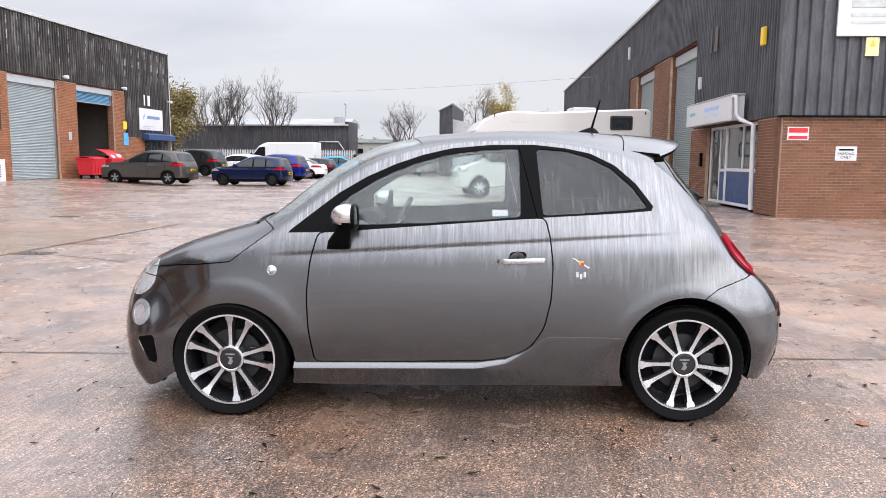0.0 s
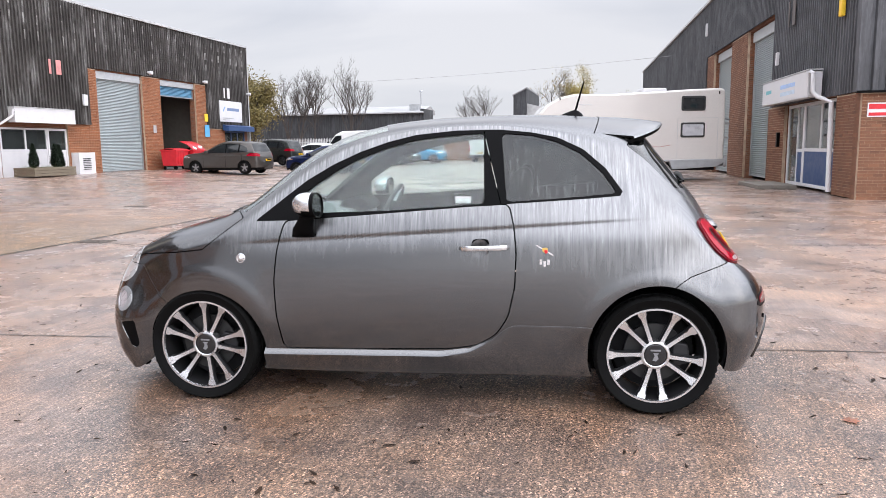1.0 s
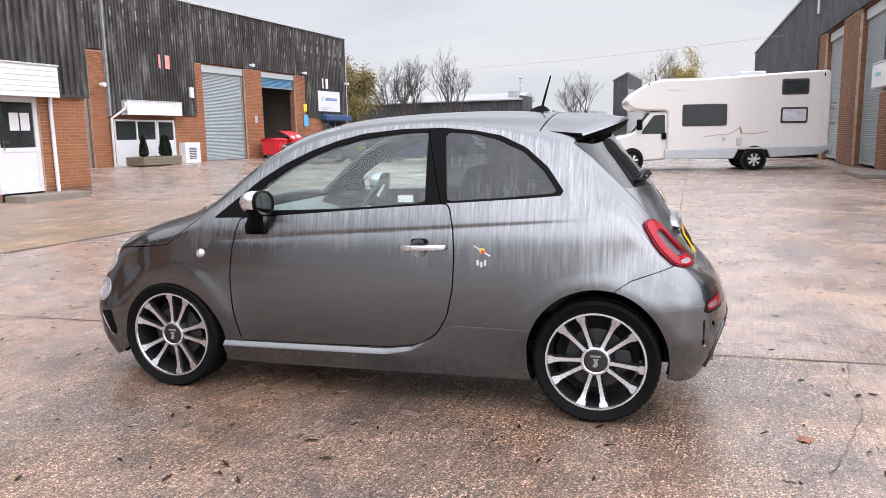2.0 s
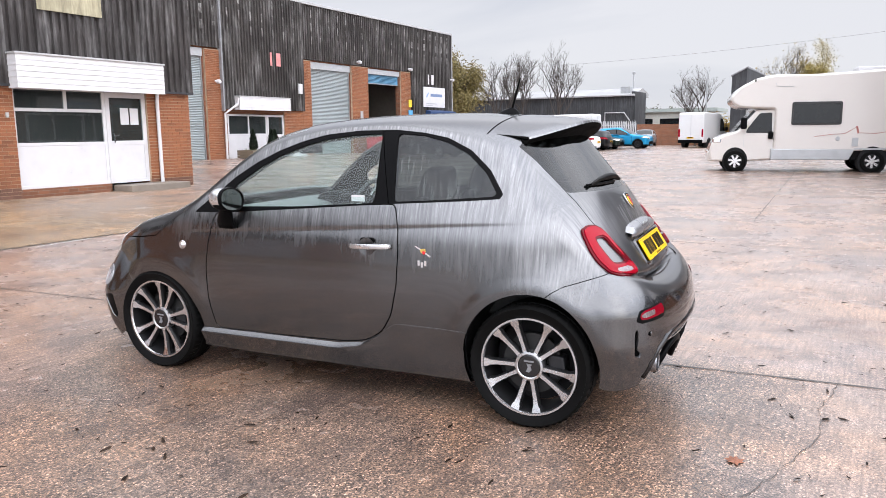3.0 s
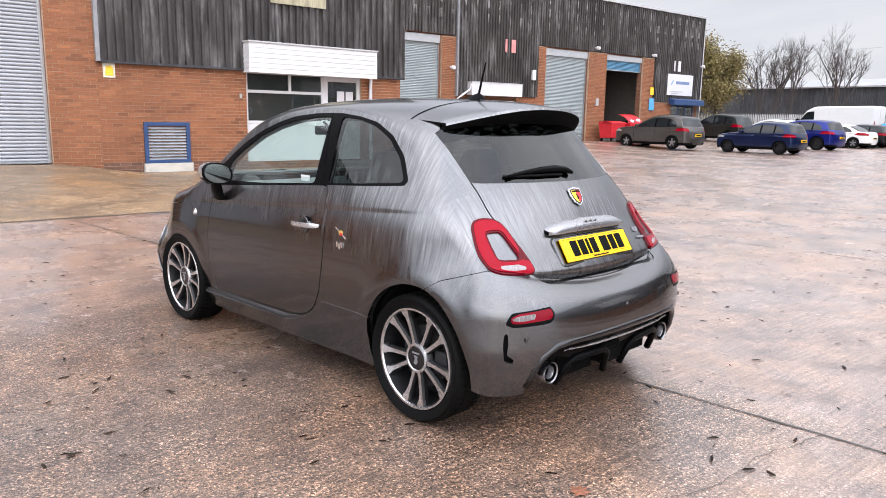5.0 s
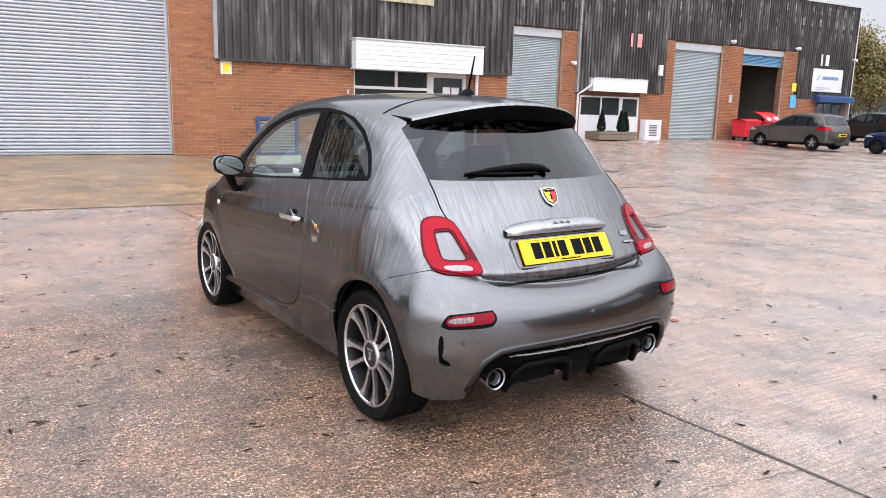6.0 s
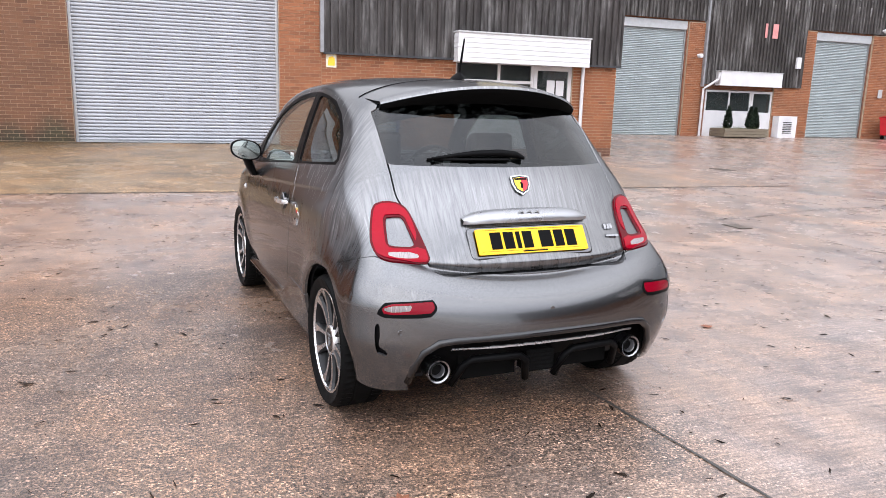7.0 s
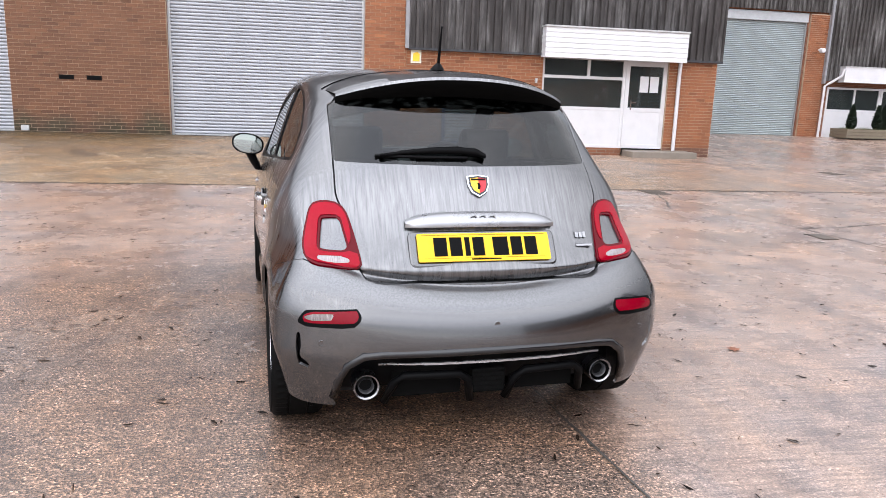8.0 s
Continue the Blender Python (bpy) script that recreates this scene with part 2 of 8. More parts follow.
    height = n.math("ADD", n.math("MULTIPLY", grit, 0.9), n.math("ADD", n.math("MULTIPLY", broom, 0.5), n.math("MULTIPLY", chip.outputs["Distance"], 0.7)))
    height = n.math("MULTIPLY", height, n.math("MULTIPLY", grit_part, 1.25))
    n.bump(height, 0.85, 0.006)
    slick = n.node("ShaderNodeBump")
    slick.inputs["Strength"].default_value, slick.inputs["Distance"].default_value = 0.16, 0.006
    n.link(height, slick.inputs["Height"])
    n.to("Coat Normal", slick.outputs["Normal"])
    return n.mat


def brick_material(name, base, algae=0.0):
    """Brick pieces, each in its own tone; algae: how high the green growth climbs from the ground."""
    n = Nodes(name, Roughness=0.82)
    rnd = n.node("ShaderNodeNewGeometry").outputs["Random Per Island"]
    one = n.node("ShaderNodeObjectInfo").outputs["Random"]
    tone = n.math("FRACT", n.math("ADD", rnd, one))
    col = n.ramp(tone, (0.0, tuple(c * f for c, f in zip(base, (0.62, 0.58, 0.55)))), (0.12, tuple(c * 0.9 for c in base)), (0.8, base), (1.0, tuple(c * f for c, f in zip(base, (1.25, 1.3, 1.3)))))
    col = n.mix(0.5, col, n.ramp(n.noise(0.8, 6), (0.32, 0.55), (0.68, 1.15)), "MULTIPLY")
    col = n.mix(0.6, col, n.ramp(n.noise(45, 3), (0.3, 0.75), (0.7, 1.15)), "MULTIPLY")
    if algae:
        spot = n.node("ShaderNodeSeparateXYZ")
        place = n.node("ShaderNodeNewGeometry").outputs["Position"]
        n.link(place, spot.inputs[0])
        cloud = n.node("ShaderNodeTexNoise")
        cloud.inputs["Scale"].default_value, cloud.inputs["Detail"].default_value = 1.4, 6.0
        n.link(place, cloud.inputs["Vector"])
        grown = n.math("ADD", n.math("SUBTRACT", 1.0, n.math("DIVIDE", spot.outputs["Z"], algae)), n.math("MULTIPLY", n.math("SUBTRACT", cloud.outputs["Fac"], 0.5), 2.2))
        col = n.mix(n.ramp(grown, (0.05, 0.0), (0.75, 0.9)), col, n.ramp(cloud.outputs["Fac"], (0.45, (0.030, 0.020, 0.012)), (0.7, (0.036, 0.034, 0.014))))
    n.to("Base Color", col)
    n.bump(n.noise(120, 3), 0.3, 0.003)
    return n.mat


def brick_wall_material(name, base, mortar):
    """Far brickwork."""
    n = Nodes(name, Roughness=0.85)
    sep = n.node("ShaderNodeSeparateXYZ")
    n.link(n.co, sep.inputs[0])
    com = n.node("ShaderNodeCombineXYZ")
    n.link(n.math("ADD", sep.outputs["X"], sep.outputs["Y"]), com.inputs["X"])
    n.link(sep.outputs["Z"], com.inputs["Y"])
    t = n.node("ShaderNodeTexBrick")
    n.link(com.outputs[0], t.inputs["Vector"])
    t.inputs["Scale"].default_value, t.inputs["Brick Width"].default_value, t.inputs["Row Height"].default_value = 1.0, 0.225, 0.075
    t.inputs["Mortar Size"].default_value = 0.006
    t.inputs["Color1"].default_value, t.inputs["Color2"].default_value = (*base, 1), (*(c * 0.66 for c in base), 1)
    t.inputs["Mortar"].default_value = (*mortar, 1)
    col = n.mix(0.6, t.outputs["Color"], n.ramp(n.noise(0.7, 6), (0.3, 0.65), (0.7, 1.15)), "MULTIPLY")
    n.to("Base Color", col)
    n.bump(t.outputs["Fac"], -0.4, 0.006)
    return n.mat


def cladding_material(name, base, pale, amount=0.6, dashes=0.0):
    """Old painted profile sheet: chalky ribs and bare streaks down its height; dashes: worn fixing lines."""
    n = Nodes(name, Roughness=0.6, Specular_IOR_Level=0.25)
    runs = n.noise(9.0, 5, 0.65, stretch=(1, 1, 0.10), distort=0.3)
    band = n.noise(1.5, 5, 0.62, stretch=(1.6, 1, 0.35), distort=0.3)
    fine = n.noise(26, 4, 0.6, stretch=(1, 1, 0.2))
    cloud = n.noise(0.55, 4, 0.6)
    col = n.ramp(runs, (0.34, tuple(c * 0.72 for c in base)), (0.50, base), (0.68, tuple(c * 1.3 for c in base)))
    fade = n.math("MULTIPLY", n.ramp(band, (0.48, 0.0), (0.68, 1.0)), n.ramp(runs, (0.36, 0.15 * amount), (0.60, amount)))
    col = n.mix(fade, col, pale)
    if dashes:
        sep = n.node("ShaderNodeSeparateXYZ")
        n.link(n.co, sep.inputs[0])
        line = n.math("LESS_THAN", n.math("FRACT", n.math("DIVIDE", sep.outputs["X"], 0.72)), 0.2)
        tier = n.math("LESS_THAN", n.math("FRACT", n.math("DIVIDE", n.math("ADD", sep.outputs["Z"], 0.05), 0.66)), 0.6)
        top = n.ramp(n.math("MULTIPLY", sep.outputs["Z"], 0.1), (0.56, 0.0), (0.64, 1.0))
        worn = n.ramp(n.noise(1.3, 4, 0.7), (0.46, 0.15), (0.58, 1.0))
        col = n.mix(n.math("MULTIPLY", n.math("MULTIPLY", n.math("MULTIPLY", line, tier), n.math("MULTIPLY", top, worn)), dashes), col, pale)
    col = n.mix(0.7, col, n.ramp(cloud, (0.35, 0.6), (0.65, 1.2)), "MULTIPLY")
    col = n.mix(0.5, col, n.ramp(fine, (0.3, 0.6), (0.7, 1.25)), "MULTIPLY")
    n.to("Base Color", col)
    n.bump(fine, 0.1, 0.003)
    return n.mat


def glass_material(name, tint=(0.9, 0.95, 0.93), rough=0.0, dirt=0.0, sky_veil=0.0, mirror=0.055):
    """Window glass as one sheet: it lets light through and mirrors it by its angle; a diffuse layer can add the haze of
    reflected sky.
    """
    n = Nodes(name)
    out = [x for x in n.t.nodes if x.type == "OUTPUT_MATERIAL"][0]
    clear, gloss, mixer = n.node("ShaderNodeBsdfTransparent"), n.node("ShaderNodeBsdfGlossy"), n.node("ShaderNodeMixShader")
    clear.inputs["Color"].default_value = (*tint, 1)
    gloss.inputs["Roughness"].default_value = rough
    lw = n.node("ShaderNodeLayerWeight")
    lw.inputs["Blend"].default_value = 0.5
    n.link(n.math("MULTIPLY_ADD", n.math("POWER", lw.outputs["Facing"], 3.6), 0.9, mirror), mixer.inputs[0])
    n.link(clear.outputs[0], mixer.inputs[1])
    n.link(gloss.outputs[0], mixer.inputs[2])
    last = mixer
    if dirt:
        film, two = n.node("ShaderNodeBsdfDiffuse"), n.node("ShaderNodeMixShader")
        film.inputs["Color"].default_value = (0.66, 0.76, 0.73, 1)
        a = n.ramp(n.noise(70, 4, 0.6, stretch=(1, 0.3, 0.045), distort=0.35), (0.50, 0.0), (0.62, 1.0))
        b = n.ramp(n.noise(4, 4, 0.6), (0.35, 0.25), (0.7, 1.0))
        n.link(n.math("MULTIPLY", n.math("MULTIPLY", a, b), dirt), two.inputs[0])
        n.link(mixer.outputs[0], two.inputs[1])
        n.link(film.outputs[0], two.inputs[2])
        last = two
    # pale diffuse layer in place of the sky's reflected haze
    if sky_veil:
        film, two = n.node("ShaderNodeBsdfDiffuse"), n.node("ShaderNodeMixShader")
        film.inputs["Color"].default_value = (0.6, 0.66, 0.64, 1)
        n.link(n.ramp(n.noise(1.5, 5, 0.6), (0.3, sky_veil * 0.7), (0.7, sky_veil * 1.2)), two.inputs[0])
        n.link(last.outputs[0], two.inputs[1])
        n.link(film.outputs[0], two.inputs[2])
        last = two
    n.link(last.outputs[0], out.inputs["Surface"])
    return n.mat


def paint_material(name, base, metal=0.55, rough=0.32, streak=0.0):
    """Car paint under clear coat; streak: rain running down it, drops lying on its upper faces, both paled to carry sky
    brightness too.
    """
    n = Nodes(name, Metallic=metal, Coat_Weight=1.0, Coat_Roughness=0.07, Specular_Tint=(0.35, 0.35, 0.36))
    flake = n.noise(900, 2, 0.5)
    col = n.ramp(flake, (0.3, tuple(c * 0.85 for c in base)), (0.7, tuple(min(1, c * 1.15) for c in base)))
    n.to("Base Color", col)
    n.b.inputs["Roughness"].default_value = rough
    if streak:
        flank = n.noise(95, 5, 0.62, stretch=(1, 0.12, 0.045), distort=0.35)
        stern = n.noise(95, 5, 0.62, stretch=(0.08, 1, 0.05), distort=0.35)
        face = n.node("ShaderNodeSeparateXYZ")
        n.link([x for x in n.t.nodes if x.type == "TEX_COORD"][0].outputs["Normal"], face.inputs[0])
        runs = n.mix(n.ramp(n.math("ABSOLUTE", face.outputs["X"]), (0.45, 0.0), (0.6, 1.0)), flank, n.math("ADD", stern, 0.04))
        film = n.noise(2.6, 4, 0.6, stretch=(1, 1, 0.35))
        reach = n.noise(30, 3, 0.6, stretch=(1, 1, 0.02))
        sep = n.node("ShaderNodeSeparateXYZ")
        n.link(n.co, sep.inputs[0])
        # rain runs far down the rear quarter, and only a hand's width below the windows elsewhere
        back = n.math("MULTIPLY", n.ramp(n.math("MULTIPLY", sep.outputs["X"], 0.5), (0.22, 0.0), (0.62, 1.0)), 0.16)
        height = n.math("ADD", n.math("ADD", sep.outputs["Z"], back), n.math("ADD", n.math("MULTIPLY", n.math("SUBTRACT", film, 0.5), 0.30), n.math("MULTIPLY", n.math("SUBTRACT", reach, 0.5), 0.35)))
        high = n.ramp(height, (0.78, 0.0), (1.0, 1.0))
        steep = n.ramp(face.outputs["Z"], (0.50, 1.0), (0.75, 0.0))
        water = n.math("MULTIPLY", n.ramp(runs, (0.38, 0.18), (0.64, 1.0)), n.math("MULTIPLY", high, steep))
        wet = n.math("MULTIPLY", water, streak)
        drops = n.math("MULTIPLY", n.ramp(face.outputs["Z"], (0.5, 0.0), (0.75, 1.0)), n.ramp(n.noise(150, 2, 0.6), (0.42, 0.55), (0.58, 1.0)))
        damp = n.math("MAXIMUM", wet, n.math("MULTIPLY", drops, 0.6))
        n.to("Roughness", n.mix(damp, rough, 0.5))
        n.to("Coat Roughness", n.mix(drops, n.mix(wet, 0.06, 0.30), 0.16))
        # pale water, and the sky's brightness on upper parts put into the base colour
        n.to("Base Color", n.mix(n.math("MULTIPLY", damp, 0.7), col, tuple(min(1, c * 3.0) for c in base)))
        n.bump(n.math("ADD", n.math("MULTIPLY", runs, high), n.math("MULTIPLY", drops, 0.35)), 0.02, 0.002)
    return n.mat


CONCRETE = ground_material("wet_concrete", (0.170, 0.109, 0.076), 6, 1.0, (4.67, 0.125))
APRON = ground_material("old_concrete", (0.220, 0.146, 0.084), 96, 0.35, cool_end=(7.0, 12.5), grime=(-10.0, 0.2))
JOINT = plain("tar_joint", (0.05, 0.045, 0.04), 0.5, var=0.4, scale=12)
BRICK = brick_material("brick", (0.285, 0.104, 0.044))
BRICK_OLD = brick_material("old_brick", (0.195, 0.082, 0.042))
BRICK_MOSSY = brick_material("mossy_brick", (0.165, 0.070, 0.034), 1.0)
BRICK_FAR = brick_wall_material("brickwork", (0.25, 0.094, 0.045), (0.22, 0.16, 0.12))
BRICK_DARK = brick_material("engineering_brick", (0.17, 0.078, 0.050))
MORTAR = plain("mortar", (0.42, 0.31, 0.22), 0.9, var=0.3)
CLAD = cladding_material("profile_sheet", (0.052, 0.046, 0.044), (0.24, 0.23, 0.225), 0.85)
CLAD_OLD = cladding_material("old_profile_sheet", (0.052, 0.046, 0.043), (0.30, 0.29, 0.28), 0.6, 0.95)
CLAD_DARK = cladding_material("grey_profile_sheet", (0.042, 0.043, 0.047), (0.16, 0.16, 0.16), 0.3)
CLAD_EAST = cladding_material("slate_profile_sheet", (0.088, 0.089, 0.096), (0.16, 0.16, 0.17), 0.25)
HOOD = plain("hood_grey", (0.40, 0.41, 0.42), 0.5, var=0.12)
WHITE = plain("white_plastic", (0.62, 0.61, 0.62), 0.35, var=0.05, scale=3)
TRIM_GREY = plain("grey_trim", (0.24, 0.24, 0.25), 0.5, var=0.25)
TRIM = plain("white_trim", (0.42, 0.42, 0.42), 0.5, var=0.15)
SHUTTER = plain("shutter_steel", (0.38, 0.39, 0.42), 0.42, 0.0, var=0.10, scale=1.5, bump=0.03)
SHUTTER_GREEN = plain("shutter_grey", (0.31, 0.35, 0.355), 0.45, 0.0, var=0.12, scale=1.5, bump=0.03)
# the dimness of unlit rooms, put into one even dark colour
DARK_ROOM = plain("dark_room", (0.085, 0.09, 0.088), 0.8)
PANE = glass_material("pane", (0.55, 0.6, 0.6), 0.0, sky_veil=0.035)
BLUE = plain("blue_paint", (0.025, 0.058, 0.15), 0.4, var=0.12)
YELLOW = plain("yellow_sign", (0.85, 0.55, 0.04), 0.45, var=0.05)
RED = plain("red_plastic", (0.55, 0.02, 0.03), 0.38, var=0.12)
BLACK = plain("black_plastic", (0.003, 0.003, 0.0033), 0.36, var=0.2, scale=12, spec=0.05)
# black plastic, and deep shade put into the colour of undersides and hollows
MATT = plain("matt_black", (0.004, 0.004, 0.004), 0.8, var=0.2, scale=12, spec=0.04)
RUBBER = plain("tyre_rubber", (0.004, 0.004, 0.004), 0.6, var=0.25, scale=14, bump=0.15, spec=0.2)
RUBBER.node_tree.nodes["Principled BSDF"].inputs["Specular IOR Level"].default_value = 0.07
STEEL = plain("galvanised_steel", (0.45, 0.46, 0.47), 0.4, 0.8, var=0.15)
CHROME = plain("chrome", (0.75, 0.76, 0.78), 0.10, 1.0, var=0.03, bump=0.0)
TIMBER = plain("old_timber", (0.17, 0.14, 0.10), 0.8, var=0.3, stretch=(1, 8, 8))
LETTER = plain("pale_letters", (0.62, 0.6, 0.6), 0.5, var=0.1)
LETTER_RED = plain("faded_red_letters", (0.60, 0.25, 0.24), 0.5, var=0.2)

# ---- the yard ----
def ground_height(x, y):
    """Level yard; it climbs a hand's width towards the workshops at the west."""
    return 0.26 * smooth01((-17.0 - x) / 5.5) * smooth01((y - 12) / 3)


def build_ground():
    g = Geo()
    xs = [-400, -150, -60, -40] + [-30 + i * 1.0 for i in range(0, 16)] + [-13, -9, -5, 0, 5, 10, 20, 40, 90, 250, 400]
    ys = [-300, -80, -30, -10, 0, 6, 11, 12, 13, 14, 15, 17, 20, 25, 30, 35, 40, 46, 55, 80, 150, 450]
    verts = [(x, y, ground_height(x, y)) for y in ys for x in xs]
    n = len(xs)
    g.add(verts, [(j * n + i, j * n + i + 1, (j + 1) * n + i + 1, (j + 1) * n + i) for j in range(len(ys) - 1) for i in range(n - 1)])
    g.make("ground", CONCRETE, label="wet broom-finished concrete yard with dark stains", category="ground", kind="structure", smooth=True)


build_ground()


def apron_height(x, y):
    top = 0.34 - 0.24 * smooth01((y - 4.6) / 2.2)
    return 0.006 + top * min(1.0, max(0.0, (-6.9 - x) / 6.0))


def build_apron():
    g = Geo()
    xs = [-6.9, -7.2, -8.5, -10, -11.5, -12.75]
    ys = [-26, -12, -6, -3, 0, 2, 4, 5, 5.5, 6, 6.5, 7, 8, 10, 12, 13.6]
    n = len(xs)
    verts = [(x, y, apron_height(x, y)) for y in ys for x in xs]
    g.add(verts, [(j * n + i + 1, j * n + i, (j + 1) * n + i, (j + 1) * n + i + 1) for j in range(len(ys) - 1) for i in range(n - 1)])
    m = len(g.v)
    g.add([(-6.9, -26, -0.1), (-6.9, 13.6, -0.1), (-6.9, -26, 0.006), (-6.9, 13.6, 0.006), (-12.75, 13.6, -0.1), (-12.75, 13.6, apron_height(-12.75, 13.6))], [(0, 1, 3, 2), (1, 4, 5, 3)])
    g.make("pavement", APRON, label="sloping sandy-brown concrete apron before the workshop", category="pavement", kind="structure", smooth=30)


build_apron()


# ---- workshop parts: x runs along the wall, y goes into it, z is up ----
def facade(root, name, x0, x1, z0, z1, holes, material, y0=0.0, y1=0.3, label=""):
    """A wall with openings that go through it."""
    xs = sorted({x0, x1, *(h[0] for h in holes), *(h[1] for h in holes)})
    zs = sorted({z0, z1, *(h[2] for h in holes), *(h[3] for h in holes)})
    xs, zs = [x for x in xs if x0 <= x <= x1], [z for z in zs if z0 <= z <= z1]
    nx, nz = len(xs) - 1, len(zs) - 1

    def solid(i, k):
        if not (0 <= i < nx and 0 <= k < nz):
            return False
        mx, mz = (xs[i] + xs[i + 1]) / 2, (zs[k] + zs[k + 1]) / 2
        return not any(h[0] < mx < h[1] and h[2] < mz < h[3] for h in holes)
    index, g = {}, Geo()

    def vert(i, j, k):
        if (i, j, k) not in index:
            index[i, j, k] = len(g.v)
            g.v.append((xs[i], (y0, y1)[j], zs[k]))
        return index[i, j, k]
    for i in range(nx):
        for k in range(nz):
            if solid(i, k):
                quads = [[(i, 0, k), (i + 1, 0, k), (i + 1, 0, k + 1), (i, 0, k + 1)], [(i, 1, k), (i, 1, k + 1), (i + 1, 1, k + 1), (i + 1, 1, k)]]
                if not solid(i - 1, k):
                    quads.append([(i, 0, k), (i, 0, k + 1), (i, 1, k + 1), (i, 1, k)])
                if not solid(i + 1, k):
                    quads.append([(i + 1, 0, k), (i + 1, 1, k), (i + 1, 1, k + 1), (i + 1, 0, k + 1)])
                if not solid(i, k - 1):
                    quads.append([(i, 0, k), (i, 1, k), (i + 1, 1, k), (i + 1, 0, k)])
                if not solid(i, k + 1):
                    quads.append([(i, 0, k + 1), (i + 1, 0, k + 1), (i + 1, 1, k + 1), (i, 1, k + 1)])
                g.f += [tuple(vert(*q) for q in quad) for quad in quads]
    g.m = [0] * len(g.f)
    return g.make(name, material, root, label)


def brick_panel(root, name, x0, x1, z0, z1, y=0.0, single=None, holes=(), dark=0.0, clay=BRICK):
    """Bricks laid in courses before a mortar bed; single: a stretch built brick by brick."""
    g, foot, rng = Geo(), Geo(), random.Random(int(1000 * (x0 + z0)) + 7)
    bed = Geo()
    bed.box(x0, x1, y - 0.094, y - 0.002, z0, z1)
    wall = bed.make(name, MORTAR, root)
    rows = int((z1 - z0) / 0.075)
    pieces = []
    for r in range(rows):
        z = z0 + r * 0.075
        x = x0 - (0.1125 if r % 2 else 0.0)
        while x < x1 - 0.02:
            a, b = max(x0, x) + 0.005, min(x1, x + 0.225) - 0.005
            x += 0.225
            if b - a < 0.03 or any(h[0] < (a + b) / 2 < h[1] and h[2] < z + 0.03 < h[3] for h in holes):
                continue
            out = y - 0.102 - rng.uniform(-0.0015, 0.002)
            if single and single[0] < (a + b) / 2 < single[1] and single[2] < z < single[3]:
                pieces.append((a, b, out, z))
                continue
            (foot if dark and z < dark else g).add([(a, out, z + 0.005), (b, out, z + 0.005), (b, out, z + 0.07), (a, out, z + 0.07), (a, y - 0.09, z + 0.005), (b, y - 0.09, z + 0.005), (b, y - 0.09, z + 0.07), (a, y - 0.09, z + 0.07)],
                  [(0, 1, 2, 3), (0, 4, 5, 1), (1, 5, 6, 2), (2, 6, 7, 3), (3, 7, 4, 0)])
    if g.f:
        g.make("brickwork", clay, wall, fix=False, kind="stuff")
    if foot.f:
        foot.make("foot_course", BRICK_DARK, wall, "dark damp brick courses at the foot", fix=False, kind="stuff")
    return wall, pieces


def cladding(root, x0, x1, z0, z1, material, y=-0.16, pitch=0.18, label=""):
    """Trapezoid profile sheet on rails."""
    g, prof, x = Geo(), [], x0
    while x < x1:
        for d, o in ((0.0, 0.0), (0.34, 0.0), (0.42, 0.06), (0.90, 0.06)):
            if x + d * pitch <= x1:
                prof.append((x + d * pitch, y + o))
        x += pitch
    prof.append((x1, y))
    n = len(prof)
    g.add([(px, py, z0) for px, py in prof] + [(px, py, z1) for px, py in prof], [(i, i + 1, n + i + 1, n + i) for i in range(n - 1)])
    g.box(x0 + 0.005, x1 - 0.005, y + 0.064, -0.002, z0 + 0.01, z1)
    return g.make("cladding", material, root, label)


def shutter(root, x0, x1, z0, z1, material, y=0.12, pitch=0.072, hood=0.36, label="", singles=False):
    """Roller shutter: ribbed curtain between guides, below a steel hood."""
    top = z1 - hood
    door = new("roller_shutter")
    door.parent = root
    tagged(door, label)
    shape = [(-0.012, 0.0), (0.014, 0.06), (0.026, 0.22), (0.028, 0.55), (0.020, 0.76), (0.002, 0.86), (-0.016, 0.90), (-0.012, 1.0)]
    count = int((top - z0) / pitch)
    if singles:
        g = Geo()
        n = len(shape)
        g.add([(x0 + 0.05, y - o, f * pitch) for o, f in shape] + [(x1 - 0.05, y - o, f * pitch) for o, f in shape], [(i, n + i, n + i + 1, i + 1) for i in range(n - 1)])
        first = g.make("slat", material, door, smooth=True)
        first.location.z = top - pitch
        for k in range(1, count):
            ob = first.copy()
            scene.collection.objects.link(ob)
            ob.location.z = top - pitch * (k + 1)
        low = top - pitch * count
    else:
        g, prof = Geo(), []
        for k in range(count):
            prof += [(y - o, top - (k + 1 - f) * pitch) for o, f in shape[::-1][:-1]]
        prof.append((y, top - count * pitch))
        n = len(prof)
        g.add([(x0 + 0.05, a, b) for a, b in prof] + [(x1 - 0.05, a, b) for a, b in prof], [(i, i + 1, n + i + 1, n + i) for i in range(n - 1)])
        g.make("curtain", material, door, smooth=True)
        low = top - pitch * count
    Geo().box(x0 + 0.05, x1 - 0.05, y - 0.03, y + 0.03, z0, low + 0.002).make("bottom_rail", STEEL, door)
    Geo().box(x0, x0 + 0.06, y - 0.06, y + 0.06, z0, top).make("guide", STEEL, door)
    Geo().box(x1 - 0.06, x1, y - 0.06, y + 0.06, z0, top).make("guide", STEEL, door)
    Geo().box(x0, x1, y - 0.13, y + 0.2, top, z1 - 0.002).make("hood", HOOD, door, bevel=0.01)
    return door


